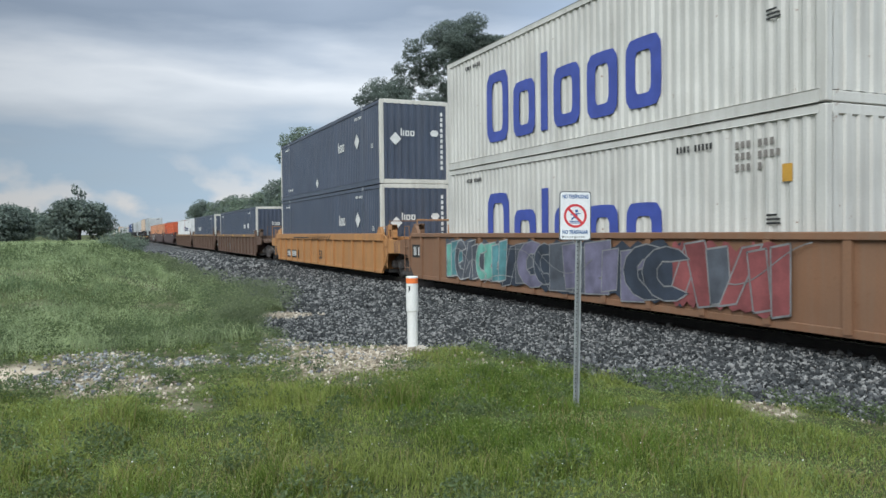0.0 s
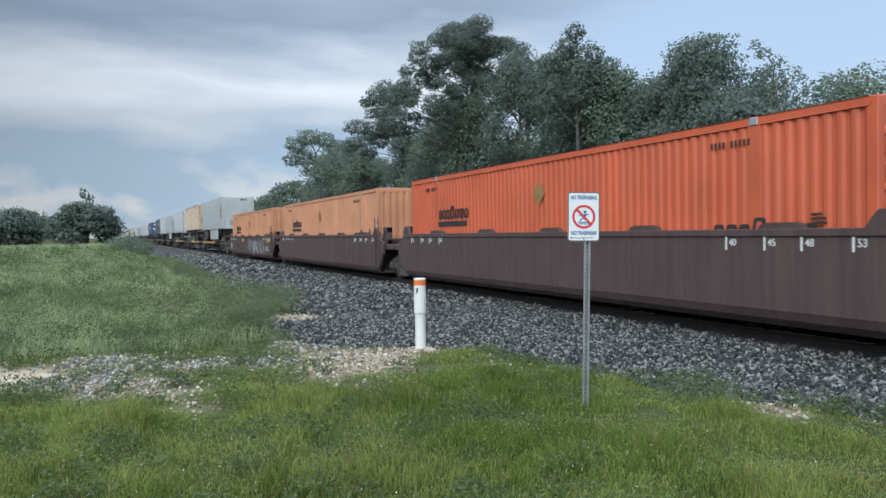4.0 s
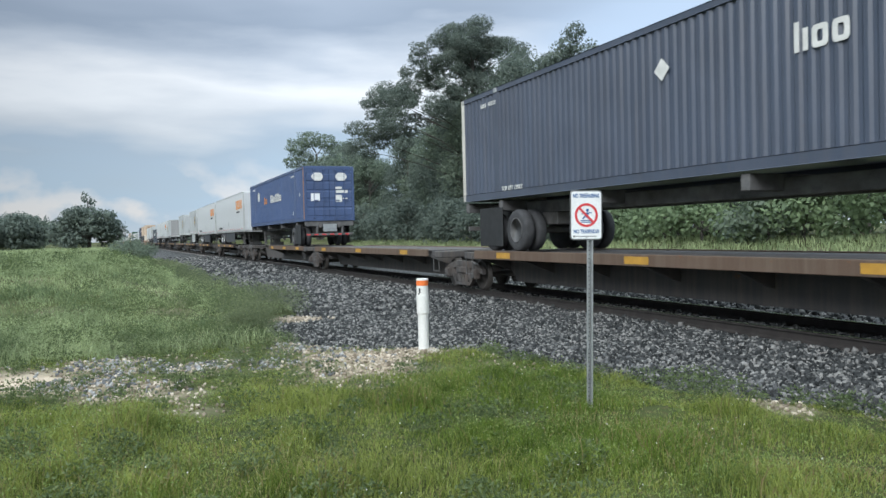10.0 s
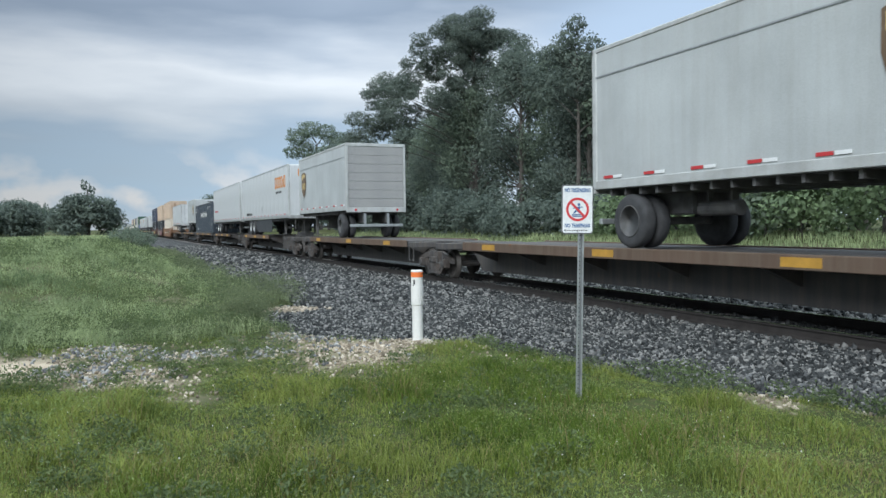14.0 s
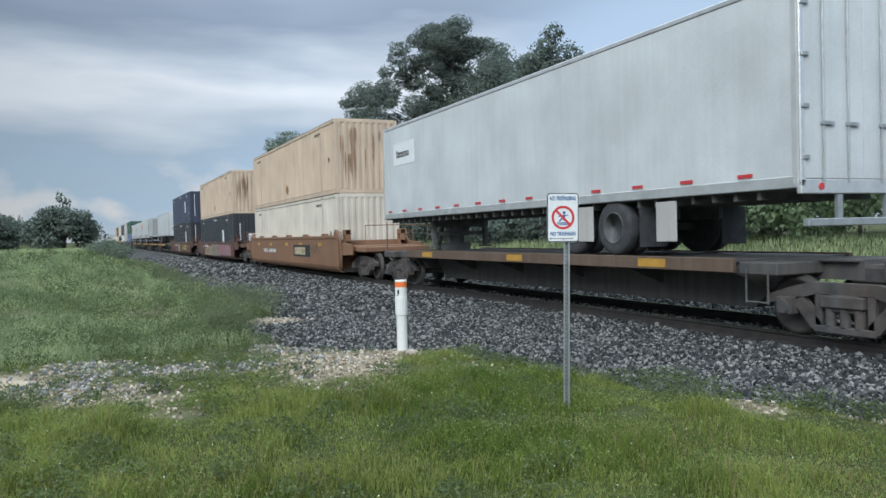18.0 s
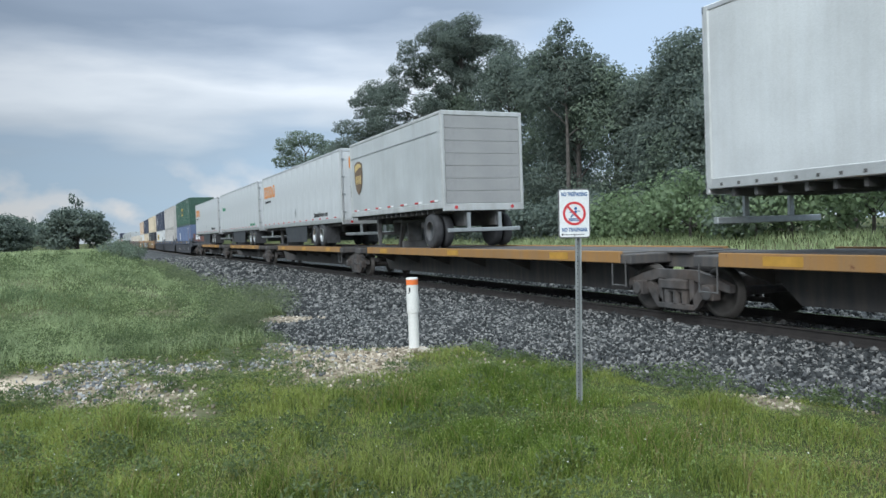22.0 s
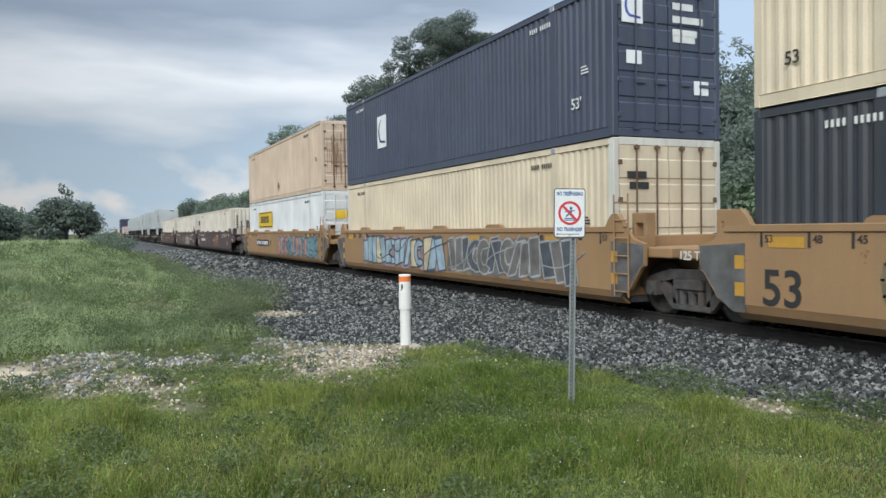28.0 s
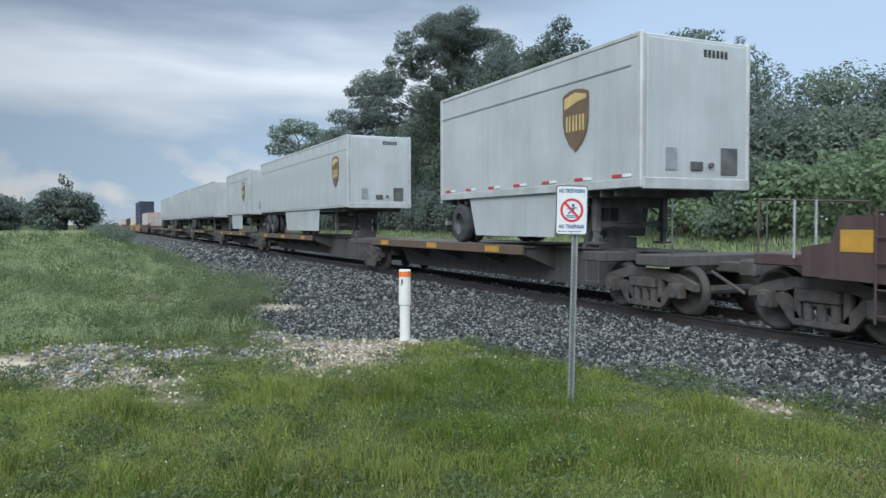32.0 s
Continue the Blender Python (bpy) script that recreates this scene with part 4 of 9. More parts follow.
def shield(o, x, z, s, y=-1.303):
    """A brown shield mark with a gold top and gold bars."""
    def outline(k):
        pts = [(-0.5, 0.62), (-0.25, 0.70), (0, 0.73), (0.25, 0.70), (0.5, 0.62), (0.5, 0.0), (0.42, -0.28), (0.25, -0.5), (0, -0.68), (-0.25, -0.5), (-0.42, -0.28), (-0.5, 0.0)]
        return [(a * k, b * k) for a, b in pts]
    b = part("logo_shield", shared(("sh1", s), lambda: MB().prism(outline(s), -0.004, 0.0).mesh("logo_shield", M_BROWN)), M_BROWN, o, "faded brown and gold shield mark", at=pose(x, y, z))
    g = MB().prism([(-0.43 * s, 0.56 * s), (0, 0.65 * s), (0.43 * s, 0.56 * s), (0.43 * s, 0.47 * s), (0.1 * s, 0.44 * s), (-0.43 * s, 0.30 * s)], -0.007, -0.004)
    for k in range(3):
        x0 = (-0.36 + 0.26 * k) * s
        g.box(x0, x0 + 0.06 * s, -0.007, -0.004, -0.22 * s, 0.14 * s)
        g.box(x0 + 0.12 * s, x0 + 0.18 * s, -0.007, -0.004, -0.22 * s, 0.14 * s)
    part("gold_emblem", shared(("sh2", s), lambda: g.mesh("gold_emblem", M_GOLD)), M_GOLD, b)


M_BROWN = material("shield_brown", (0.165, 0.110, 0.068), 0.5, 0, 0.12, 4, 60, 0)
M_GOLD = material("shield_gold", (0.60, 0.45, 0.19), 0.5, 0, 0.12, 4, 60, 0)


def ribbon(mb, q, thick, y, closed=False):
    """A flat painted line along the points q."""
    n = len(q)
    for i in range(n if closed else n - 1):
        a, c = q[i], q[(i + 1) % n]
        dx, dz = c[0] - a[0], c[1] - a[1]
        ln = math.hypot(dx, dz) or 1e-6
        nx, nz = -dz / ln * thick / 2, dx / ln * thick / 2
        ex, ez = dx / ln * thick * 0.3, dz / ln * thick * 0.3
        mb.add([(a[0] + nx - ex, y, a[1] + nz - ez), (a[0] - nx - ex, y, a[1] - nz - ez), (c[0] - nx + ex, y, c[1] - nz + ez), (c[0] + nx + ex, y, c[1] + nz + ez)], [(0, 1, 2, 3)])


def scrawl(o, x0, x1, z0, z1, line_mat, seed, n=9, y=-1.43, thick=0.05, fill=None, ground=None):
    """Spray paint: a patch of ground colour, bent letter-like bodies, outlines and flourishes over them."""
    r = random.Random(seed)
    hs = z1 - z0
    mb = MB()
    w = (x1 - x0) / n

    def curve(p, m=11):
        out = []
        for i in range(m):
            t = i / (m - 1)
            b = [(1 - t) ** 3, 3 * t * (1 - t) ** 2, 3 * t * t * (1 - t), t ** 3]
            out.append((sum(b[j] * p[j][0] for j in range(4)), min(z1, max(z0, sum(b[j] * p[j][1] for j in range(4))))))
        return out

    if ground:
        k = 28
        up = [(x0 + (x1 - x0) * i / k, z1 - hs * (0.02 + 0.16 * r.random())) for i in range(k + 1)]
        dn = [(x1 - (x1 - x0) * i / k, z0 + hs * (0.02 + 0.14 * r.random())) for i in range(k + 1)]
        part("spray_ground", MB().prism(up + dn, y - 0.0015, y), ground, o)
    layers = {}
    for k in range(n):
        cx = x0 + (k + 0.5) * w + r.uniform(-0.12, 0.12) * w
        if fill:
            # interlocking slanted bars, elbows and hooks with a contrasting edge
            for q in range(3):
                yy = y - 0.002 - 0.0016 * ((3 * k + q) % 6)
                th = w * r.uniform(0.26, 0.42)
                px, ln, top_z, low_z = cx + w * (q - 1) * 0.33, r.uniform(-0.35, 0.45) * w, z1 - hs * r.uniform(0.02, 0.16), z0 + hs * r.uniform(0.02, 0.16)
                kind = r.choice("behb")
                if kind == "b":
                    body = [(px - th / 2 - ln / 2, low_z), (px + th / 2 - ln / 2, low_z + 0.06 * hs), (px + th * 0.6 + ln / 2, top_z), (px - th * 0.45 + ln / 2, top_z - 0.05 * hs)]
                elif kind == "e":
                    mid = z0 + hs * r.uniform(0.35, 0.6)
                    body = [(px - th / 2, low_z), (px + th * 0.9, low_z + 0.03 * hs), (px + th * 0.8, low_z + 0.24 * hs), (px + th * 0.35, low_z + 0.27 * hs), (px + th * 0.4, mid), (px + th * 1.1, mid + 0.08 * hs), (px + th, top_z), (px - th * 0.5, top_z - 0.06 * hs)]
                else:
                    body = [(px + th * 1.1 * math.cos(a), (top_z + low_z) / 2 + (top_z - low_z) / 2 * math.sin(a)) for a in (0.6, 1.1, 1.6, 2.1, 2.6, 3.1, 3.6, 4.1, 4.6, 5.1, 5.6)]
                    body += [(px + th * 0.45 * math.cos(a), (top_z + low_z) / 2 + (top_z - low_z) * 0.24 * math.sin(a)) for a in (5.2, 4.4, 3.6, 2.8, 2.0, 1.2)]
                mat_f = fill[r.randrange(len(fill))]
                layers.setdefault(mat_f.name, (MB(), mat_f))[0].prism(body, yy, yy + 0.0012)
                ribbon(mb, body, thick, yy - 0.0007, True)
            if r.random() < 0.5:
                ribbon(mb, curve([(cx - w * 0.5, z0 + hs * r.random()), (cx, z0 + hs * r.random()), (cx + w * 0.3, z0 + hs * r.random()), (cx + w * 0.8, z0 + hs * r.random())], 15), thick * 0.6, y - 0.0135)
            continue
        for j in range(2):
            p = [(cx + r.uniform(-0.5, 0.5) * w, z0 + hs * r.random()) for _ in range(4)]
            p[0] = (cx - w * 0.4, z0 + hs * r.uniform(0.0, 0.4))
            p[3] = (cx + w * r.uniform(0.1, 0.6), z0 + hs * r.uniform(0.5, 1.0))
            ribbon(mb, curve(p, 15), thick * r.uniform(0.5, 1.0), y - 0.0075 - 0.0004 * ((k + j) % 3))
    for lm, mat_f in layers.values():
        part("spray_paint", lm, mat_f, o)
    part("spray_line", mb, line_mat, o)


# ---- the train: trucks, well cars and spine cars ----
def truck(o, x, r):
    """A two-axle truck under the car at x; r: wheel radius."""
    wb = 0.89
    mat = M_TRUCK
    for s in (-1, 1):
        def frame_mesh():
            ya, yb = s * 0.93 - 0.055, s * 0.93 + 0.055
            mb = MB().prism([(-1.28, r + 0.02), (-1.28, r + 0.14), (-0.95, r + 0.25), (-0.5, r + 0.36), (0.5, r + 0.36), (0.95, r + 0.25), (1.28, r + 0.14), (1.28, r + 0.02), (0.8, r + 0.10), (0.42, r + 0.20), (-0.42, r + 0.20), (-0.8, r + 0.10)], ya, yb)
            for q in (-1, 1):
                mb.prism([(q * 0.86, r + 0.12), (q * 0.66, r + 0.15), (q * 0.34, r - 0.20), (q * 0.42, r - 0.32), (q * 0.52, r - 0.27)], ya, yb)
                mb.box(min(q * 0.34, q * 0.45), max(q * 0.34, q * 0.45), ya, yb, r - 0.24, r + 0.22, 0.012)
                mb.box(min(q * 0.76, q * 1.02), max(q * 0.76, q * 1.02), s * 1.0 - 0.10, s * 1.0 + 0.08, r - 0.12, r + 0.14, 0.02)
            mb.box(-0.46, 0.46, ya - 0.02, yb + 0.02, r - 0.33, r - 0.23, 0.015)
            return mb.mesh("side_frame", mat)
        part("side_frame", shared(("sf", s, r), frame_mesh), mat, o, at=pose(x, 0, 0))
        nest = shared(("spr", s, r), lambda: MB().cyl((-0.22, s * 0.95, r - 0.23), (-0.22, s * 0.95, r + 0.02), 0.07, 10).cyl((0, s * 0.95, r - 0.23), (0, s * 0.95, r + 0.02), 0.07, 10).cyl((0.22, s * 0.95, r - 0.23), (0.22, s * 0.95, r + 0.02), 0.07, 10).mesh("spring_nest", M_TRUCK))
        part("spring_nest", nest, M_TRUCK, o, at=pose(x, 0, 0))
        part("bolster_end", shared(("bend", s, r), lambda: MB().box(-0.32, 0.32, s * 0.96 - 0.09, s * 0.96 + 0.09, r + 0.02, r + 0.19, 0.02).mesh("bolster_end", M_TRUCK)), M_TRUCK, o, at=pose(x, 0, 0))
        for e in (-1, 1):
            wh = shared(("wheel", s, r), lambda: MB().lathe([(s * 0.685, 0.10), (s * 0.685, r + 0.025), (s * 0.715, r + 0.025), (s * 0.725, r), (s * 0.815, r - 0.006), (s * 0.815, r - 0.07), (s * 0.775, r - 0.09), (s * 0.765, 0.16), (s * 0.82, 0.13), (s * 0.82, 0.06)], (0, 0), 28).mesh("wheel", M_WHEEL, True))
            part("wheel", wh, M_WHEEL, o, at=pose(x + e * wb, 0, r))
            cap = shared(("bcap", s), lambda: MB().lathe([(s * 0.98, 0.11), (s * 1.12, 0.11), (s * 1.13, 0.09)], (0, 0), 14).mesh("bearing_cap", M_TRUCK))
            part("bearing_cap", cap, M_TRUCK, o, at=pose(x + e * wb, 0, r))
    part("bolster", shared(("bol", r), lambda: MB().box(-0.22, 0.22, -1.0, 1.0, r - 0.05, r + 0.22, 0.03).cyl((-wb, -0.8, r), (-wb, 0.8, r), 0.08, 8).cyl((wb, -0.8, r), (wb, 0.8, r), 0.08, 8).mesh("bolster", mat)), mat, o, at=pose(x, 0, 0))
    part("brake_beam", shared(("brk", r), lambda: MB().box(-0.42, -0.36, -0.8, 0.8, r - 0.12, r - 0.02).box(0.36, 0.42, -0.8, 0.8, r - 0.12, r - 0.02).mesh("brake_beam", M_DARK)), M_DARK, o, at=pose(x, 0, 0))


def coupler(o, x, d):
    part("coupler", shared(("cpl", d), lambda: MB().box(min(0, d * 0.75), max(0, d * 0.75), -0.09, 0.09, 0.74, 0.92, 0.02).box(min(d * 0.6, d * 0.95), max(d * 0.6, d * 0.95), -0.16, 0.14, 0.68, 0.98, 0.04).cyl((d * 0.2, -0.35, 0.75), (d * 0.9, -0.30, 0.42), 0.03, 8).mesh("coupler", M_TRUCK)), M_TRUCK, o, at=pose(x, 0, 0))


def ladder(o, x, y, z0, z1, mat):
    def make():
        mb = MB().cyl((-0.2, 0, z0), (-0.2, 0, z1), 0.016, 6).cyl((0.2, 0, z0), (0.2, 0, z1), 0.016, 6)
        k = z0 + 0.1
        while k < z1:
            mb.cyl((-0.2, 0, k), (0.2, 0, k), 0.013, 6)
            k += 0.32
        return mb.mesh("ladder", mat)
    part("ladder", shared(("lad", round(z0, 2), round(z1, 2), mat.name), make), mat, o, at=pose(x, y, 0))


def well_car(units, mat, ribbed=False, label="", end_mat=None, top=1.52, sill_mat=None, rim=0.0, wheel_r=0.46, dark_ends=False, tail=0.0, rib=0.08):
    """A well car of one or three joined wells; units: (leading end, trailing end) of the loads, front first."""
    o = empty("well_car", Matrix(), label, "freight car", "cars of the train")
    ref = units[0][0]
    rides(o, ref, 0.0)
    o["ref"] = ref
    end_mat = end_mat or mat
    joints = [units[0][0] + 2.15 - ref]
    for a, b in zip(units, units[1:]):
        joints.append((a[1] + b[0]) / 2 - ref)
    joints.append(units[-1][1] - 2.15 - ref)
    for k, (r, l) in enumerate(units):
        f, b = r - ref, l - ref
        jf, jb = joints[k], joints[k + 1]
        for s in (-1, 1):
            yo, yi = s * 1.42, s * 1.345
            lf = f + (2.1 if k == 0 else 0.98)
            lb = b - (2.1 if k == len(units) - 1 else 0.98)
            tl = tail if k == len(units) - 1 else 0.0
            foot = 0.17 if ribbed else 0.40
            pts = [(b - 0.30, foot), (f + 0.30, foot), (f + 0.60, 0.45), (f + 0.90, 0.84), (lf, 0.88), (lf + 0.02, 1.26), (f + 0.70, 1.34), (f + 0.45, top), (b - 0.45 - tl, top + 0.1 * (tl > 0)), (b - 0.70 + 0.15 * (tl > 0) - tl, 1.34), (lb - 0.02, 1.26), (lb, 0.88), (b - 0.90, 0.84), (b - 0.60, 0.45)]
            w = part("side_wall", MB().prism(pts, min(yo, yi), max(yo, yi)), mat, o)
            part("top_chord", MB().box(b - 0.45, f + 0.45, min(yo + s * (rib + 0.012 if ribbed else 0.03), yi), max(yo + s * (rib + 0.012 if ribbed else 0.03), yi), top - 0.10 - rim, top + 0.012, 0.012), sill_mat or mat, w)
            if not ribbed:
                q = [(s * 1.42, 0.402), (s * 1.36, 0.27), (s * 1.22, 0.16), (s * 1.16, 0.16), (s * 1.30, 0.29), (s * 1.35, 0.402)]
                part("lower_panel", MB().add([(xx, y, z) for xx in (b - 0.30, f + 0.30) for y, z in q], [(k0, (k0 + 1) % 6, 6 + (k0 + 1) % 6, 6 + k0) for k0 in range(6)] + [tuple(range(6)), tuple(range(6, 12))[::-1]]), mat, w)
            else:
                part("bottom_chord", MB().box(b - 0.35, f + 0.35, min(yo + s * 0.02, yi), max(yo + s * 0.02, yi), 0.15, 0.27, 0.012), mat, w)
            if ribbed:
                n = 13
                rb = shared(("rib", s, top, rim, rib, mat.name), lambda: MB().prism([(-0.065, 0.2), (0.065, 0.2), (0.065, top - 0.08 - rim), (-0.065, top - 0.08 - rim)], min(s * 1.42, s * (1.42 + rib)), max(s * 1.42, s * (1.42 + rib))).mesh("rib", mat))
                for i in range(n):
                    x = b + 0.35 + i * (f - b - 0.7) / (n - 1)
                    part("rib", rb, mat, w, at=pose(x, 0, 0))
            for e, xx in ((1, f + 0.2), (-1, b - 0.2)):
                g = shared(("guide", s, end_mat.name, top), lambda: MB().prism([(-0.28, top), (0.28, top), (0.20, top + 0.12), (0.08, top + 0.24), (-0.08, top + 0.24), (-0.20, top + 0.12)], min(s * 1.35, s * 1.45), max(s * 1.35, s * 1.45)).mesh("load_guide", end_mat))
                part("load_guide", g, end_mat, o, at=pose(xx, 0, 0))
            if not ribbed:
                for q in (1.4, 4.45, 7.6, 10.7, 13.9):
                    hump = shared(("hump", s, end_mat.name, top), lambda: MB().prism([(-0.42, top), (0.42, top), (0.36, top + 0.07), (0.28, top + 0.10), (-0.28, top + 0.10), (-0.36, top + 0.07)], min(s * 1.35, s * 1.44), max(s * 1.35, s * 1.44)).mesh("load_guide", end_mat))
                    part("load_guide", hump, end_mat, o, at=pose(f - q, 0, 0))
        part("well_floor", MB().box(b - 0.3, f + 0.3, -1.15, 1.15, 0.18, 0.30), M_DARK, o)
        for e, xe, j in ((1, f, jf), (-1, b, jb)):
            q = e * (j - xe)
            pl = MB().box(min(xe + e * 0.35, xe + e * (q - 0.12)), max(xe + e * 0.35, xe + e * (q - 0.12)), -1.30, 1.30, 1.02, 1.20, 0.02)
            pl.box(min(xe + e * 0.5, xe + e * q), max(xe + e * 0.5, xe + e * q), -0.45, 0.45, 0.72, 1.04, 0.02)
            part("end_platform", pl, end_mat, o)
            for s in (-1, 1):
                post_g = shared(("guidepost", end_mat.name), lambda: MB().box(-0.21, -0.10, -0.10, 0.10, 0, 0.62, 0.012).box(0.10, 0.21, -0.10, 0.10, 0, 0.62, 0.012).box(-0.21, 0.21, -0.10, 0.10, 0.44, 0.63, 0.012).box(-0.21, 0.21, -0.10, 0.10, 0.0, 0.2, 0.012).mesh("guide_post", end_mat))
                part("guide_post", post_g, end_mat, o, at=pose(xe + e * 0.62, s * 1.12, 1.18))
            if dark_ends:
                q1 = 0.97 if 0 < (k if e > 0 else k + 1) < len(units) else 2.08
                dp = MB().prism([(xe + e * 0.06, 0.28), (xe + e * 0.29, 0.28), (xe + e * 0.58, 0.46), (xe + e * 0.88, 0.85), (xe + e * q1, 0.89), (xe + e * q1, 1.245), (xe + e * 0.06, 1.30)], -1.426, -1.42)
                panel = part("end_panel", dp, M_DARK, o, "black painted end panel")
            for z in ((0.62, 1.02) if dark_ends else ()):
                part("reflector", shared(("sqrefl",), lambda: MB().box(-0.09, 0.09, -0.004, 0.0, -0.10, 0.10).mesh("reflector", M_YELREF)), M_YELREF, panel, at=pose(xe + e * 0.16, -1.427, z))
            if not (k == 0 and e > 0) and not (k == len(units) - 1 and e < 0) and e > 0:
                ladder(o, xe + 0.42, -1.47, 0.30, 2.15, end_mat)
            part("bulkhead", MB().box(min(xe + e * 0.22, xe + e * 0.34), max(xe + e * 0.22, xe + e * 0.34), -1.34, 1.34, 0.3, 1.40, 0.015), end_mat, o)
    for i, j in enumerate(joints):
        end = i in (0, len(joints) - 1)
        truck(o, j, wheel_r)
        if end:
            e = 1 if i == 0 else -1
            part("end_sill", MB().box(min(j, j + e * 0.95), max(j, j + e * 0.95), -1.25, 1.25, 0.98, 1.16, 0.02), end_mat, o)
            coupler(o, j + e * 0.85, e)
            ladder(o, j - e * 1.35, -1.46, 0.35, 1.75, end_mat)
            ladder(o, j - e * 1.35, 1.46, 0.35, 1.75, end_mat)
            part("grab_iron", MB().cyl((j + e * 0.9, -1.2, 1.16), (j + e * 0.9, -1.2, 1.95), 0.016, 6).cyl((j + e * 0.9, 1.2, 1.16), (j + e * 0.9, 1.2, 1.95), 0.016, 6).cyl((j + e * 0.9, -1.2, 1.93), (j + e * 0.9, 1.2, 1.93), 0.016, 6), end_mat, o)
        else:
            part("joint_casting", MB().box(j - 0.5, j + 0.5, -0.4, 0.4, 0.70, 1.0, 0.05), M_TRUCK, o)
    return o


def hand_brake(o, x):
    part("hand_brake_wheel", MB().ring((0, 0), 0.24, 0.28, -0.02, 0.02, 20).box(-0.25, 0.25, -0.012, 0.012, -0.02, 0.02).box(-0.02, 0.02, -0.012, 0.012, -0.25, 0.25), M_DARK, o, at=pose(x, -0.55, 2.05))
    part("brake_stand", MB().box(x - 0.06, x + 0.06, -0.5, -0.38, 1.1, 2.2, 0.02).cyl((x + 0.5, -1.1, 1.15), (x + 0.5, -1.1, 2.3), 0.05, 8), M_DARK, o)


def spine_car(joints, mat, pads, label="", edge_mat=None, empties=(), wheel_r=0.42):
    """A jointed spine car; joints: truck places, front first; pads: for each platform the tyre deck (x0, x1) along the train."""
    o = empty("spine_car", Matrix(), label, "freight car", "cars of the train")
    ref = joints[0]
    rides(o, ref, 0.0)
    o["ref"] = ref
    em = edge_mat or mat
    for k in range(len(joints) - 1):
        f, b = joints[k] - ref, joints[k + 1] - ref
        pts = [(b + 0.15, 0.78), (b + 1.5, 0.78), (b + 2.1, 0.26), (f - 2.1, 0.26), (f - 1.5, 0.78), (f - 0.15, 0.78), (f - 0.15, 1.04), (b + 0.15, 1.04)]
        part("centre_sill", MB().prism(pts, -0.36, 0.36), mat, o)
        part("sill_flange", MB().box(b + 0.2, f - 0.2, -0.46, 0.46, 1.04, 1.075, 0.005), mat, o)
        for p0, p1 in pads[k]:
            x0, x1 = p0 - ref, p1 - ref
            for s in (-1, 1):
                part("side_beam", MB().box(x0, x1, min(s * 1.24, s * 1.33), max(s * 1.24, s * 1.33), 0.88, 1.10, 0.01), em, o)
                d = part("tyre_deck", MB().box(x0 + 0.05, x1 - 0.05, min(s * 0.48, s * 1.23), max(s * 0.48, s * 1.23), 1.03, 1.07, 0.004), mat, o)
            n = max(2, int((x1 - x0) / 2.2))
            for i in range(n + 1):
                x = x0 + 0.15 + i * (x1 - x0 - 0.3) / n
                for s in (-1, 1):
                    rg = shared(("outrig", s, mat.name), lambda: MB().add([(-0.05, s * 0.36, 0.55), (0.05, s * 0.36, 0.55), (0.05, s * 1.24, 0.90), (-0.05, s * 1.24, 0.90), (-0.05, s * 0.36, 1.03), (0.05, s * 0.36, 1.03), (0.05, s * 1.24, 1.03), (-0.05, s * 1.24, 1.03)], [(0, 3, 2, 1), (4, 5, 6, 7), (0, 1, 5, 4), (1, 2, 6, 5), (2, 3, 7, 6), (3, 0, 4, 7)]).mesh("outrigger", mat))
                    part("outrigger", rg, mat, o, at=pose(x, 0, 0))
            for q in (0.12, 0.5, 0.86):
                x = x0 + q * (x1 - x0)
                part("reflector", shared(("srefl",), lambda: MB().box(-0.35, 0.35, -1.336, -1.33, 0.92, 1.06).mesh("reflector", M_YELREF)), M_YELREF, o, at=pose(x, 0, 0))
        for xx in (f - 1.15, b + 1.15):
            part("end_beam", shared(("ebeam", mat.name), lambda: MB().box(-0.35, 0.35, -1.30, 1.30, 0.86, 1.05, 0.02).mesh("end_beam", mat)), mat, o, at=pose(xx, 0, 0))
            part("step", shared(("estep", mat.name), lambda: MB().cyl((-0.2, -1.31, 0.45), (-0.2, -1.31, 0.95), 0.014, 6).cyl((0.2, -1.31, 0.45), (0.2, -1.31, 0.95), 0.014, 6).cyl((-0.2, -1.31, 0.47), (0.2, -1.31, 0.47), 0.014, 6).mesh("step", M_DARK)), M_DARK, o, at=pose(xx, 0, 0))
    for i, j in enumerate(joints):
        truck(o, j - ref, wheel_r)
        if i in (0, len(joints) - 1):
            e = 1 if i == 0 else -1
            part("end_sill", MB().box(min(j - ref, j - ref + e * 0.9), max(j - ref, j - ref + e * 0.9), -1.2, 1.2, 0.84, 1.04, 0.02), mat, o)
            coupler(o, j - ref + e * 0.8, e)
            part("grab_iron", MB().cyl((j - ref + e * 0.85, -1.1, 1.04), (j - ref + e * 0.85, -1.1, 2.0), 0.016, 6).cyl((j - ref + e * 0.85, 1.1, 1.04), (j - ref + e * 0.85, 1.1, 2.0), 0.016, 6), M_DARK, o)
        else:
            part("joint_casting", MB().box(j - ref - 0.4, j - ref + 0.4, -0.35, 0.35, 0.72, 1.0, 0.05), M_TRUCK, o)
    return o


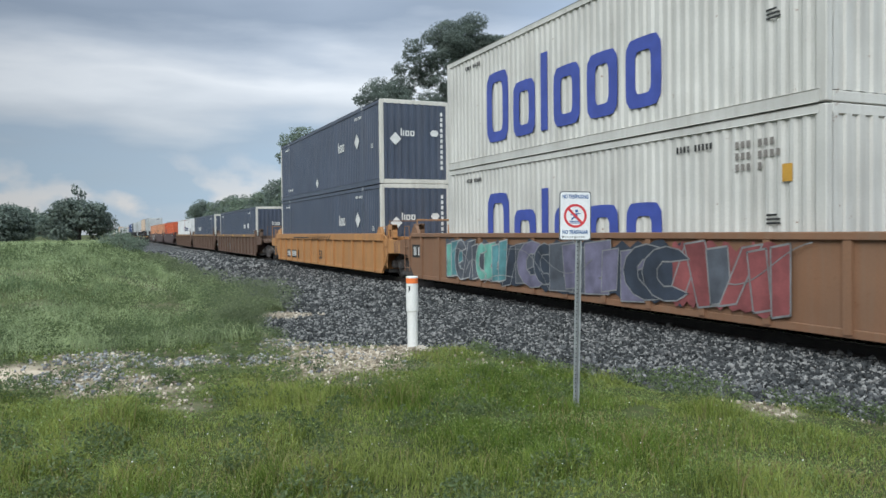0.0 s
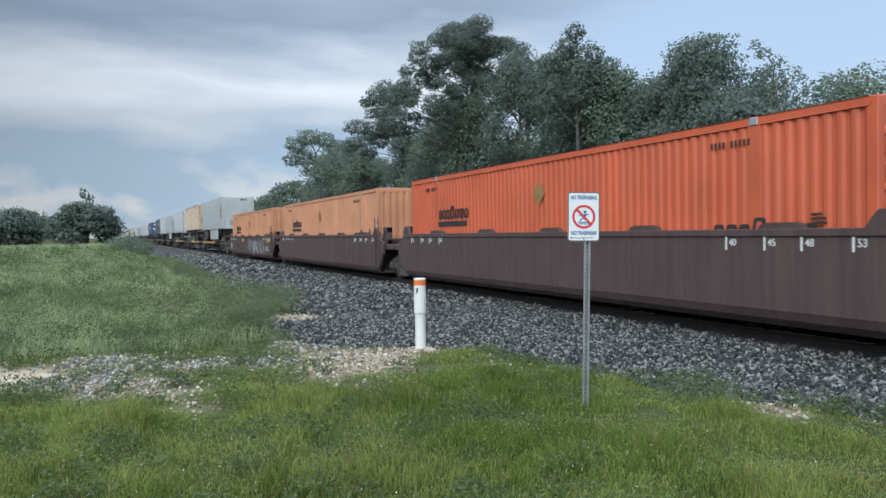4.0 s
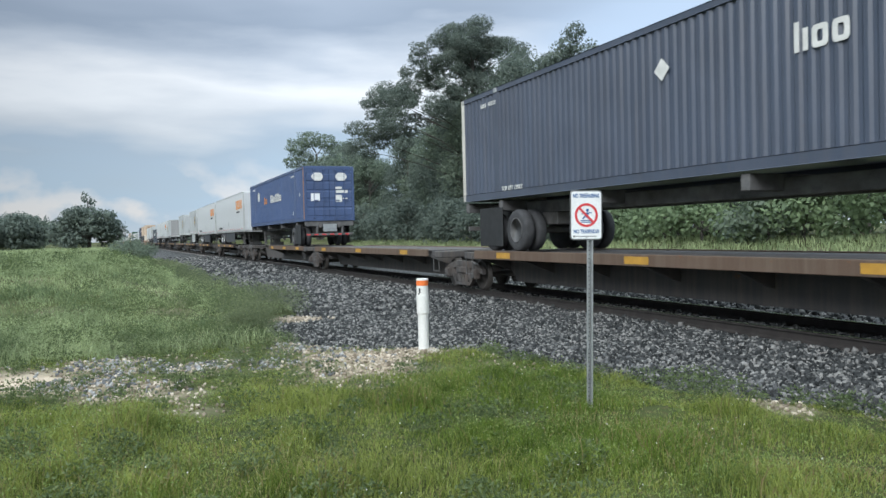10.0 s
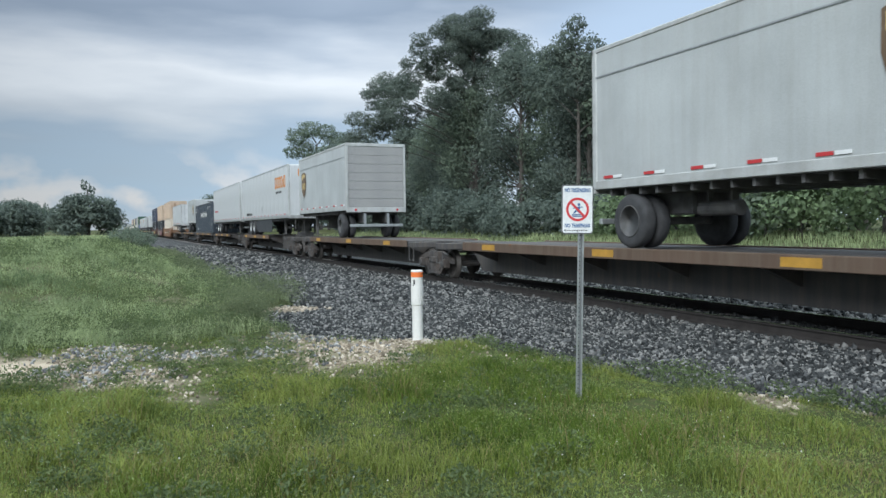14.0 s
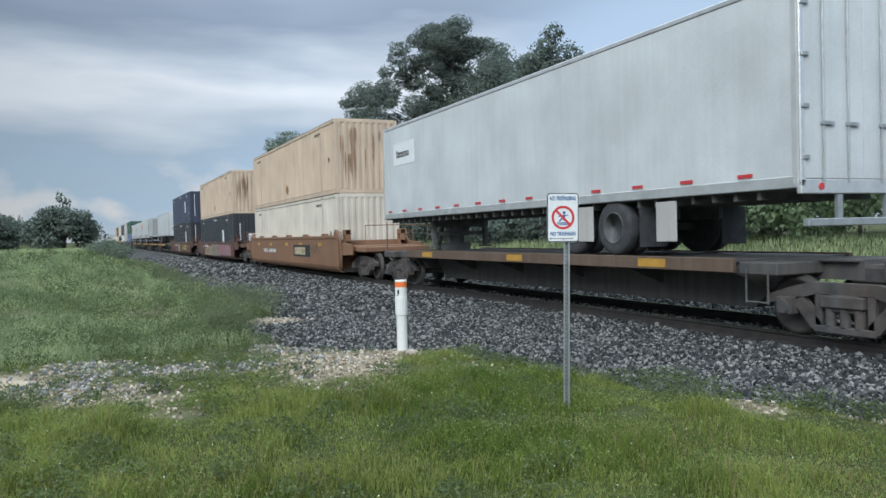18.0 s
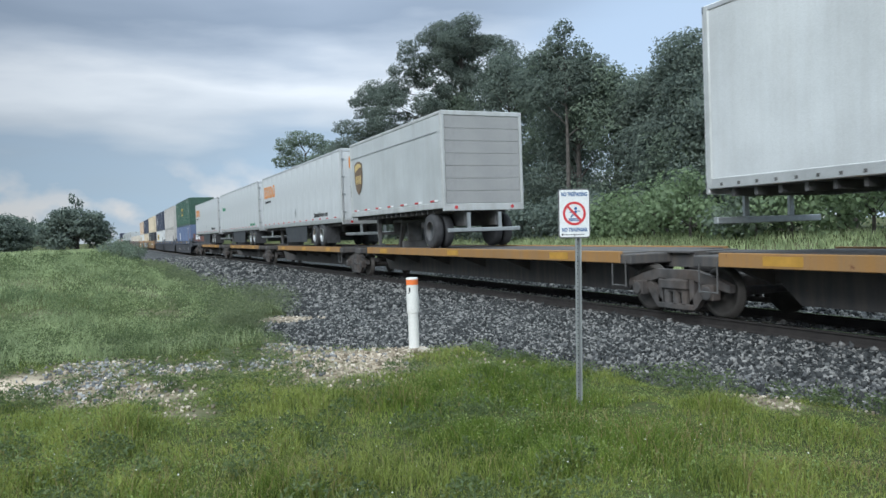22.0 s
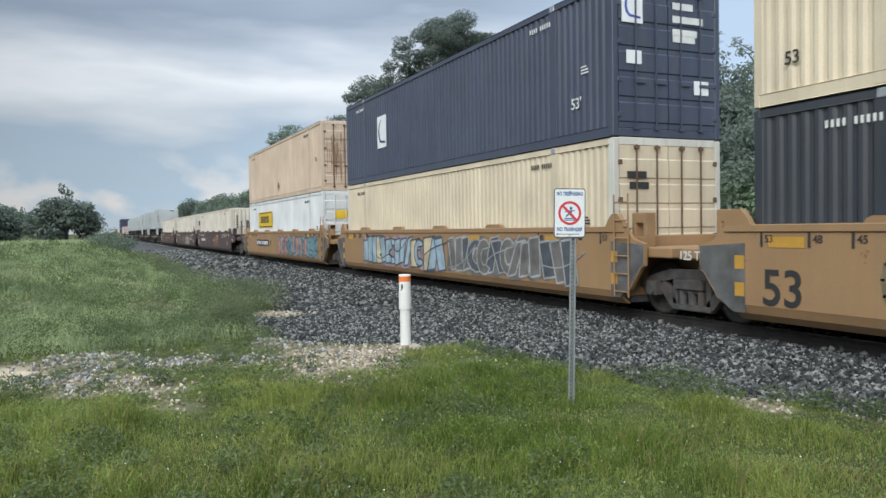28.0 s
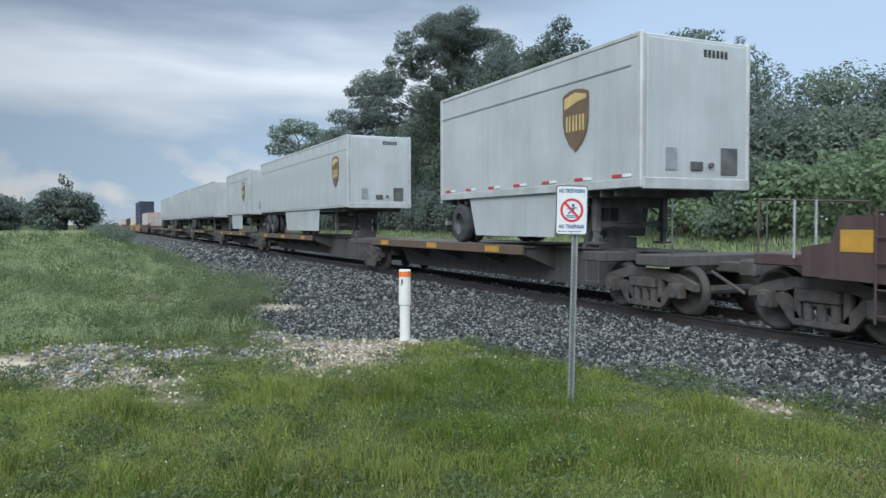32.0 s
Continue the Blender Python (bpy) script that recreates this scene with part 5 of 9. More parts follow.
def hitch(o, x):
    """The stand that holds a trailer's kingpin; x in the car's own space."""
    part("trailer_hitch", MB().prism([(x - 0.55, 1.06), (x - 0.40, 1.06), (x + 0.02, 2.0), (x - 0.10, 2.0)], -0.30, -0.18).prism([(x - 0.55, 1.06), (x - 0.40, 1.06), (x + 0.02, 2.0), (x - 0.10, 2.0)], 0.18, 0.30).box(x + 0.28, x + 0.40, -0.25, 0.25, 1.06, 1.98, 0.02).box(x - 0.4, x + 0.45, -0.52, 0.52, 1.93, 2.06, 0.03).box(x + 0.27, x + 0.41, -0.45, 0.45, 1.06, 1.30, 0.02).box(x - 0.06, x + 0.34, -0.2, 0.2, 1.45, 1.55), M_DARK, o, "dark kingpin stand")


# ---- the train: road trailers and chassis ----
def road_wheels(o, xs, bright, rz=1.60, y0=0.62, r=0.50):
    """Dual tyres on the axles at xs, in the thing's space whose base is the rail."""
    rm = M_ALU if bright else M_DARK
    for x in xs:
        part("axle", shared(("axle",), lambda: MB().cyl((0, -1.0, 0), (0, 1.0, 0), 0.075, 8).mesh("axle", M_DARK)), M_DARK, o, at=pose(x, 0, rz))
        for s in (-1, 1):
            for k, yc in enumerate((1.13, 0.80)):
                ty = shared(("tyre", s, k, r), lambda: MB().lathe([(s * (yc - 0.12), r * 0.58), (s * (yc - 0.13), r * 0.80), (s * (yc - 0.11), r * 0.95), (s * (yc - 0.07), r), (s * (yc + 0.07), r), (s * (yc + 0.11), r * 0.95), (s * (yc + 0.13), r * 0.80), (s * (yc + 0.12), r * 0.58)], (0, 0), 28).mesh("tyre", M_RUBBER, True))
                t = part("tyre", ty, M_RUBBER, o, at=pose(x, 0, rz))
                if k == 0:
                    rim = shared(("rim", s, r, bright), lambda: MB().lathe([(s * 1.255, r * 0.60), (s * 1.262, r * 0.56), (s * 1.20, r * 0.53), (s * 1.09, r * 0.50), (s * 1.075, r * 0.30), (s * 1.12, r * 0.27), (s * 1.19, r * 0.22), (s * 1.20, 0.04)], (0, 0), 24).mesh("rim", rm, True))
                    part("rim", rim, rm, t, "bright alloy rim" if bright else "dark steel rim")


def landing_gear(o, x, z1):
    for s in (-1, 1):
        part("landing_leg", shared(("leg", s, round(z1, 2)), lambda: MB().box(-0.07, 0.07, s * 0.85 - 0.07, s * 0.85 + 0.07, 1.42, z1, 0.012).box(-0.05, 0.05, s * 0.85 - 0.05, s * 0.85 + 0.05, 1.2, 1.5, 0.01).box(-0.16, 0.16, s * 0.85 - 0.14, s * 0.85 + 0.14, 1.17, 1.21, 0.01).cyl((0, s * 0.85, 1.7), (-0.75, s * 0.6, z1), 0.025, 6).mesh("landing_leg", M_DARK)), M_DARK, o, at=pose(x, 0, 0))
    part("gear_brace", shared(("gbrace", round(z1, 2)), lambda: MB().box(-0.02, 0.02, -0.80, 0.80, 1.52, 1.60).box(-0.02, 0.02, -0.80, 0.80, z1 - 0.35, z1 - 0.05).prism([(-0.02, 1.5), (0.02, 1.5), (0.02, z1), (-0.02, z1)], -0.30, 0.30).mesh("gear_brace", M_DARK)), M_DARK, o, at=pose(x, 0, 0))
    part("gear_cross_tube", MB().cyl((x, -0.85, 1.6), (x, 0.85, 1.6), 0.03, 8), M_DARK, o)


def trailer(R, L, mat, front="nose", z0=2.12, z1=5.02, label="", seams=True, bright=True, skirt=None, wheels_at=None, rail_mat=None, marks="tape", roll_door=False, corner=None):
    """A dry van trailer on its wheels; R: leading end along the train. front: what its leading end is, nose or doors."""
    h = L / 2
    o = empty("semi_trailer", Matrix(), label, "semi-trailer", "trailers on the train")
    rides(o, R - h, 0.0)
    o["mid"] = R - h
    rm = rail_mat or M_ALU
    corner = corner or M_RAILPAINT
    part("body", shared(("tbody", round(L, 2), z0, z1, mat.name), lambda: MB().box(-h + 0.02, h - 0.02, -1.278, 1.278, z0 + 0.04, z1 - 0.03, 0.02).mesh("body", mat)), mat, o)
    pw = 1.22
    n = int(L / pw)
    pw = (L - 0.24) / n
    for s in (-1, 1):
        if seams:
            pm = shared(("panel", s, round(pw, 4), z0, z1, mat.name), lambda: MB().box(-pw / 2 + 0.004, pw / 2 - 0.004, min(s * 1.278, s * 1.287), max(s * 1.278, s * 1.287), z0 + 0.16, z1 - 0.10, 0.003).mesh("panel", mat))
            for i in range(n):
                part("panel", pm, mat, o, at=pose(-h + 0.12 + (i + 0.5) * pw, 0, 0))
        part("bottom_rail", shared(("tbr", round(L, 2), s, z0, rm.name), lambda: MB().box(-h, h, min(s * 1.20, s * 1.296), max(s * 1.20, s * 1.296), z0 - 0.02, z0 + 0.15, 0.012).mesh("bottom_rail", rm)), rm, o)
        part("top_rail", shared(("ttr", round(L, 2), s, z1, rm.name), lambda: MB().box(-h, h, min(s * 1.21, s * 1.295), max(s * 1.21, s * 1.295), z1 - 0.10, z1, 0.02).mesh("top_rail", rm)), rm, o)
        for e in (-1, 1):
            part("corner_post", shared(("tcp", z0, z1, corner.name), lambda: MB().box(-0.07, 0.07, -0.055, 0.055, z0, z1 - 0.01, 0.03).mesh("corner_post", corner)), corner, o, at=pose(e * (h - 0.065), s * 1.243, 0))
    if marks == "tape":
        k = -h + 0.5
        while k < h - 0.4:
            part("red_reflector", shared(("rr",), lambda: MB().box(-0.14, 0.14, -1.296, -1.286, 0.02, 0.075).mesh("red_reflector", M_REDREF)), M_REDREF, o, at=pose(k, 0, z0 + 0.16))
            if L < 12:
                part("white_reflector", shared(("wr",), lambda: MB().box(-0.13, 0.13, -1.296, -1.286, 0.02, 0.075).mesh("white_reflector", M_SIGNWHITE)), M_SIGNWHITE, o, at=pose(k + 0.29, 0, z0 + 0.16))
            k += 1.22
    elif marks == "studs":
        mb = MB()
        k = -h + 0.3
        while k < h - 0.2:
            mb.box(k, k + 0.05, -1.301, -1.294, z0 + 0.02, z0 + 0.07)
            k += 0.35
        part("side_studs", mb, M_DARK, o)
    for e, kind in ((1, front), (-1, "nose" if front == "doors" else "doors")):
        en = pose(h, 0, 0) if e > 0 else pose(-h, 0, 0, 0, 0, 180)
        if kind == "nose":
            part("nose_wall", shared(("nose", z0, z1, mat.name), lambda: MB().box(-0.03, 0.012, -1.16, 1.16, z0 + 0.1, z1 - 0.1, 0.01).mesh("nose_wall", mat)), mat, o, at=en)
            part("nose_sill", shared(("nsill", z0, rm.name), lambda: MB().box(-0.05, 0.03, -1.25, 1.25, z0 - 0.05, z0 + 0.16, 0.015).mesh("nose_sill", rm)), rm, o, at=en)
            part("air_connector", shared(("glad", z0), lambda: MB().box(0.01, 0.05, -0.18, 0.10, z0 + 0.30, z0 + 0.46, 0.01).cyl((0.03, 0.28, z0 + 0.4), (0.09, 0.28, z0 + 0.4), 0.05, 10).mesh("air_connector", M_DARK)), M_DARK, o, at=en)
        else:
            fr = part("rear_frame", shared(("rframe", z0, z1, rm.name), lambda: MB().box(-0.06, 0.02, -1.29, 1.29, z1 - 0.13, z1, 0.012).box(-0.06, 0.02, -1.29, 1.29, z0 - 0.10, z0 + 0.10, 0.012).box(-0.06, 0.02, -1.29, -1.20, z0, z1, 0.01).box(-0.06, 0.02, 1.20, 1.29, z0, z1, 0.01).mesh("rear_frame", rm)), rm, o, at=en)
            if roll_door:
                for i in range(7):
                    hh = (z1 - z0 - 0.25) / 7
                    part("door_panel", shared(("rpanel", z0, z1), lambda: MB().box(-0.02, 0.006, -1.19, 1.19, 0.004, hh - 0.004, 0.004).mesh("door_panel", M_GREYDOOR)), M_GREYDOOR, fr, at=pose(0, 0, z0 + 0.11 + i * hh))
            else:
                for s in (-1, 1):
                    d = part("door", shared(("tdoor", s, z0, z1, mat.name), lambda: MB().box(-0.03, 0.008, min(s * 0.008, s * 1.19), max(s * 0.008, s * 1.19), z0 + 0.11, z1 - 0.14, 0.006).mesh("door", mat)), mat, o, at=en)
                    for q in ((0.35, 0.85) if e > 0 else ()):
                        part("lock_rod", shared(("trod", z0, z1), lambda: MB().cyl((0.03, 0, z0 + 0.05), (0.03, 0, z1 - 0.1), 0.016, 6).box(0.01, 0.05, -0.04, 0.2, z0 + 0.85, z0 + 0.90).mesh("lock_rod", M_GALV)), M_GALV, d, at=pose(0, s * q, 0))
                    for q in range(4 if e > 0 else 0):
                        part("hinge", shared(("thinge",), lambda: MB().box(0.0, 0.035, -0.07, 0.07, -0.03, 0.03, 0.006).mesh("hinge", M_GALV)), M_GALV, d, at=pose(0.01, s * 1.2, z0 + 0.4 + q * 0.7))
            part("bumper", shared(("bump",), lambda: MB().box(-0.08, 0.02, -1.15, 1.15, 1.55, 1.66, 0.012).box(-0.05, 0.0, -0.55, -0.45, 1.6, 2.1).box(-0.05, 0.0, 0.45, 0.55, 1.6, 2.1).mesh("bumper", M_GALV)), M_GALV, o, at=en)
            for s in (-1, 1):
                part("tail_light", shared(("tail",), lambda: MB().cyl((0.02, 0, 0), (0.035, 0, 0), 0.05, 12).mesh("tail_light", M_REDREF)), M_REDREF, o, at=en @ pose(0, s * 0.9, z0))
    e = 1 if front == "doors" else -1
    wx = wheels_at if wheels_at is not None else ([e * (h - 1.7), e * (h - 2.95)] if L > 12 else [e * (h - 1.1)])
    road_wheels(o, wx, bright)
    part("slider_frame", MB().box(min(wx) - 0.9, max(wx) + 0.9, -0.55, -0.45, 1.72, z0, 0.01).box(min(wx) - 0.9, max(wx) + 0.9, 0.45, 0.55, 1.72, z0, 0.01), M_DARK, o)
    def floor_mesh():
        mb = MB().box(-h + 0.2, h - 0.2, -1.2, 1.2, z0 - 0.03, z0 + 0.03)
        for k in range(int((L - 0.8) / 0.45)):
            mb.box(-h + 0.42 + 0.45 * k, -h + 0.48 + 0.45 * k, -1.19, 1.19, z0 - 0.15, z0 - 0.028)
        return mb.mesh("underfloor", M_DARK)
    part("underfloor", shared(("ufloor", round(L, 2), z0), floor_mesh), M_DARK, o)
    part("air_tank", shared(("airtank",), lambda: MB().cyl((-0.45, -0.55, 0), (0.45, -0.55, 0), 0.13, 12).box(-0.3, -0.24, -0.6, -0.5, 0.1, 0.5).box(0.24, 0.3, -0.6, -0.5, 0.1, 0.5).mesh("air_tank", M_DARK)), M_DARK, o, at=pose(min(wx) - 1.6 if e > 0 else max(wx) + 1.6, 0, z0 - 0.45))
    lg = -e * (h - (2.9 if L > 12 else 1.9))
    landing_gear(o, lg, z0)
    if L > 12:
        for w in wx:
            for s in (-1, 1):
                part("mud_flap", shared(("flap",), lambda: MB().box(-0.01, 0.01, -0.3, 0.3, 1.25, 1.95).mesh("mud_flap", M_RUBBER)), M_RUBBER, o, at=pose(e * (max(abs(q) for q in wx) + 0.75), s * 0.95, 0))
            break
    if skirt:
        x0, x1, sm_ = skirt
        for s in (-1, 1):
            part("side_skirt", MB().prism([(x0, z0), (x1, z0), (x1 - 0.15, 1.30), (x0 + 0.35, 1.30)], min(s * 1.20, s * 1.22), max(s * 1.20, s * 1.22)), sm_, o, "smooth side skirt")
    return o


M_RAILPAINT = material("dull_silver_rail_paint", (0.52, 0.535, 0.535), 0.45, 0.15, 0.12, 2, 60, 0.05, (0.30, 0.27, 0.22), 0.35, True)
M_GREYDOOR = material("grey_roll_door", (0.34, 0.34, 0.34), 0.55, 0, 0.12, 1.2, 60, 0.08, (0.2, 0.19, 0.17), 0.35)


def chassis(R, L, front, label="bare steel container chassis with dual tyres"):
    """A skeletal chassis for a container; its top is at 2.36 above the rail."""
    h = L / 2
    e = 1 if front == "doors" else -1
    o = empty("container_chassis", Matrix(), label, "container chassis", "trailers on the train")
    rides(o, R - h, 0.0)
    for s in (-1, 1):
        part("main_rail", shared(("crail", s, round(L, 1)), lambda: MB().box(-h, h, min(s * 0.42, s * 0.55), max(s * 0.42, s * 0.55), 2.02, 2.30, 0.01).mesh("main_rail", M_DARK)), M_DARK, o)
    for k, x in enumerate((-h + 0.15, -6.0, -2, 2, 6.0, h - 0.15)):
        part("cross_member", shared(("cx", ), lambda: MB().box(-0.09, 0.09, -1.25, 1.25, 2.10, 2.36, 0.012).mesh("cross_member", M_DARK)), M_DARK, o, at=pose(x, 0, 0))
    wx = [e * (h - 1.6), e * (h - 2.85)]
    road_wheels(o, wx, False)
    part("slider_frame", MB().box(min(wx) - 0.8, max(wx) + 0.8, -0.6, 0.6, 1.72, 2.02, 0.02), M_DARK, o)
    for s in (-1, 1):
        part("mud_guard", shared(("cguard", s), lambda: MB().box(-0.62, 0.62, min(s * 1.262, s * 1.29), max(s * 1.262, s * 1.29), 1.22, 2.18, 0.01).mesh("mud_guard", M_FLAP)), M_FLAP, o, "black mud guard", at=pose(wx[0], 0, 0))
    if e > 0:
        part("rear_plate", MB().box(h - 0.06, h - 0.045, -0.35, 0.35, 1.82, 2.2), M_GALV, o)
    landing_gear(o, -e * (h - 2.8), 2.05)
    bm = MB().box(-0.05, 0.05, -1.2, 1.2, 1.62, 1.74, 0.01).box(-0.05, 0.05, -0.7, -0.6, 1.7, 2.1).box(-0.05, 0.05, 0.6, 0.7, 1.7, 2.1)
    part("bumper", bm, M_DARK, o, at=pose(e * (h - 0.1), 0, 0))
    rb = MB()
    for k in range(6):
        rb.box(0.05, 0.056, -1.2 + k * 0.4, -1.0 + k * 0.4, 1.65, 1.71)
    part("bumper_stripes", rb, M_REDREF, o, at=pose(e * (h - 0.1), 0, 0) if e > 0 else pose(e * (h - 0.1), 0, 0, 0, 0, 180))
    return o


# ---- the train: paints ----
P_OLDWHITE = paint("white_container_paint", (0.60, 0.59, 0.55), 0.30, 0.22)
P_NAVY = paint("navy_container_paint", (0.066, 0.083, 0.122), 0.14, 0.03, 0.40)
P_WHITE = paint("clean_white_paint", (0.70, 0.71, 0.71), 0.14, 0.06)
P_RED = paint("red_orange_paint", (0.60, 0.115, 0.045), 0.2, 0.10)
P_ORANGE = paint("faded_orange_paint", (0.60, 0.275, 0.150), 0.2, 0.10)
P_SILVER = paint("silver_grey_trailer_paint", (0.50, 0.525, 0.535), 0.20, 0.0, 0.38)
P_TAN = paint("tan_container_paint", (0.62, 0.478, 0.362), 0.30, 0.14)
P_CREAM = paint("cream_container_paint", (0.68, 0.615, 0.525), 0.24, 0.13)
P_BUFF = paint("buff_container_paint", (0.69, 0.585, 0.43), 0.22, 0.12)
P_VAN = paint("white_trailer_paint", (0.63, 0.65, 0.665), 0.14, 0.0, 0.35)
P_BLUE = paint("blue_container_paint", (0.058, 0.096, 0.21), 0.15, 0.04, 0.42)
P_INK = paint("ink_blue_container_paint", (0.050, 0.064, 0.085), 0.14, 0.03, 0.42)
P_DNAVY = paint("dark_navy_container_paint", (0.052, 0.064, 0.104), 0.14, 0.03, 0.40)
P_BLACK = paint("black_container_paint", (0.038, 0.044, 0.055), 0.14, 0.03, 0.40)
P_GREEN = paint("green_container_paint", (0.050, 0.115, 0.085), 0.16, 0.05, 0.42)
P_LBLUE = paint("faded_blue_container_paint", (0.13, 0.18, 0.31), 0.25, 0.12)
P_GREYWHITE = paint("dull_white_container_paint", (0.52, 0.50, 0.48), 0.35, 0.15)
P_OXIDE = paint("oxide_door_paint", (0.22, 0.10, 0.085), 0.35, 0.2)
C_BROWN = paint("brown_freight_car_paint", (0.112, 0.062, 0.042), 0.62, 0.30, 0.7)
C_YELLOW = paint("yellow_freight_car_paint", (0.46, 0.222, 0.078), 0.40, 0.22, 0.65)
C_TAN = paint("tan_freight_car_paint", (0.34, 0.20, 0.095), 0.40, 0.22, 0.65)
C_RUST = paint("rust_brown_freight_car_paint", (0.235, 0.12, 0.065), 0.40, 0.22, 0.65)
C_MAROON = paint("maroon_freight_car_paint", (0.080, 0.049, 0.049), 0.28, 0.12, 0.65)
C_RED = paint("red_brown_freight_car_paint", (0.105, 0.050, 0.040), 0.40, 0.18, 0.7)
C_SLATE = paint("slate_freight_car_paint", (0.065, 0.071, 0.085), 0.35, 0.12, 0.7)
C_CHORD = paint("ochre_chord_paint", (0.25, 0.145, 0.075), 0.45, 0.25, 0.65)
C_SLATEBLUE = paint("slate_blue_freight_car_paint", (0.060, 0.082, 0.135), 0.30, 0.10, 0.6)
C_SPINE = paint("dark_spine_car_paint", (0.074, 0.071, 0.072), 0.42, 0.22, 0.8)
C_EDGE = paint("weathered_yellow_edge_paint", (0.36, 0.19, 0.06), 0.55, 0.30, 0.7)
P_STAIN = paint("rust_stain_paint", (0.33, 0.20, 0.125), 0.4, 0.10, 0.7)
C_LOGO = paint("faded_logo_paint", (0.24, 0.135, 0.075), 0.5, 0.30, 0.7)
C_EDGE2 = paint("rusty_edge_paint", (0.120, 0.078, 0.055), 0.5, 0.30, 0.7)
I_RUSTROD = material("rusty_rods", (0.16, 0.095, 0.065), 0.8, 0.1, 0.3, 5, 60, 0.2)
I_BLUE = material("logo_blue", (0.055, 0.085, 0.36), 0.5, 0, 0.1, 3, 60, 0)
I_NAVY = material("logo_navy", (0.03, 0.04, 0.13), 0.5, 0, 0.1, 3, 60, 0)
I_RED = material("logo_red", (0.50, 0.05, 0.07), 0.5, 0, 0.1, 3, 60, 0)
I_ORANGE = material("logo_orange", (0.72, 0.27, 0.05), 0.5, 0, 0.12, 3, 60, 0)
I_YELLOW = material("logo_yellow", (0.72, 0.47, 0.03), 0.5, 0, 0.1, 3, 60, 0)
I_GREEN = material("logo_green", (0.06, 0.30, 0.16), 0.5, 0, 0.1, 3, 60, 0)
G_TEAL = material("spray_teal", (0.10, 0.26, 0.28), 0.6, 0, 0.25, 3, 40, 0)
G_MINT = material("spray_mint", (0.16, 0.42, 0.34), 0.6, 0, 0.25, 3, 40, 0)
G_PINK = material("spray_pink", (0.30, 0.14, 0.18), 0.6, 0, 0.25, 3, 40, 0)
G_RED = material("spray_red", (0.42, 0.10, 0.09), 0.6, 0, 0.25, 3, 40, 0)
G_DARK = material("spray_dark_blue", (0.035, 0.045, 0.065), 0.6, 0, 0.25, 3, 40, 0)
G_WHITE = material("spray_white", (0.38, 0.38, 0.37), 0.6, 0, 0.2, 3, 40, 0)
G_SILVER = material("spray_silver", (0.26, 0.26, 0.26), 0.5, 0.2, 0.2, 3, 40, 0)
G_SLATE = material("spray_slate", (0.09, 0.10, 0.12), 0.6, 0, 0.25, 3, 40, 0)
G_HAZE = material("spray_dull_violet", (0.16, 0.15, 0.22), 0.6, 0, 0.25, 3, 40, 0)
G_DSILVER = material("spray_dull_grey", (0.16, 0.15, 0.14), 0.6, 0, 0.25, 3, 40, 0)
G_PALEBLUE = material("spray_pale_blue", (0.32, 0.42, 0.48), 0.6, 0, 0.2, 3, 40, 0)
G_MAUVE = material("spray_mauve", (0.33, 0.24, 0.27), 0.6, 0, 0.3, 2, 40, 0)
G_DULLTEAL = material("spray_dull_teal", (0.15, 0.27, 0.30), 0.6, 0, 0.25, 3, 40, 0)
G_CORAL = material("spray_coral", (0.48, 0.22, 0.18), 0.6, 0, 0.25, 3, 40, 0)
G_FLESH = material("spray_pale_tan", (0.46, 0.36, 0.26), 0.6, 0, 0.25, 2.5, 40, 0)
G_OLIVE = material("spray_olive", (0.17, 0.15, 0.085), 0.6, 0, 0.25, 3, 40, 0)
G_DULLRED = material("spray_dull_red", (0.26, 0.075, 0.075), 0.6, 0, 0.3, 2, 40, 0)
G_DUN = material("spray_dun", (0.22, 0.15, 0.115), 0.6, 0, 0.3, 2, 40, 0)
G_LIME = material("spray_lime", (0.45, 0.45, 0.07), 0.6, 0, 0.2, 3, 40, 0)
G_CREAM = material("spray_cream", (0.55, 0.46, 0.30), 0.6, 0, 0.2, 3, 40, 0)

LOW, HIGH = 0.32, 3.25      # bases of the lower and the upper container in a well


def rust_streaks(o, x, seed, mat=None, n=7, low=2.5):
    """Thin runs of rust down an end wall, crowded into one broad stain."""
    r = random.Random(seed)
    mat = mat or P_STAIN
    for k in range(n * 3):
        y = r.gauss(-0.62, 0.16) if k % 3 else r.uniform(-1.08, 1.08)
        y = min(1.08, max(-1.08, y))
        z1 = r.uniform(0.55 * low, low) + 0.1
        ln, w = min(z1 - 0.2, r.uniform(0.4, 1.5)), r.uniform(0.012, 0.045)
        pts = [(y - w * 0.3, z1), (y + w * 0.5, z1 + 0.02), (y + w, z1 - ln * 0.3), (y + w * 0.4, z1 - ln * 0.7), (y, z1 - ln), (y - w * 0.35, z1 - ln * 0.75), (y - w * 0.8, z1 - ln * 0.35)]
        part("rust_streak", shared(("streak", seed, k, mat.name), lambda: MB().prism(pts, -0.003 - 0.0004 * (k % 4), 0.0).mesh("rust_streak", mat)), mat, o, at=pose(x, 0, 0, 0, 0, 90))


def reflectors(o, spots, z=1.27, y=-1.452, w=0.55, h=0.13):
    for x in spots:
        part("reflector", shared(("rfl", w, h), lambda: MB().box(-w / 2, w / 2, -0.004, 0.0, -h / 2, h / 2).mesh("reflector", M_YELREF)), M_YELREF, o, at=pose(x, y, z))


def car_data(o, x, mat=None, y=-1.428):
    """Short lines of car data painted on the side."""
    mb = MB()
    for k in range(4):
        mb.box(x, x + 0.48 - 0.08 * (k % 3), y - 0.004, y, 0.66 + 0.07 * k, 0.685 + 0.07 * k)
    part("data_mark", mb, mat or M_MARK, o)


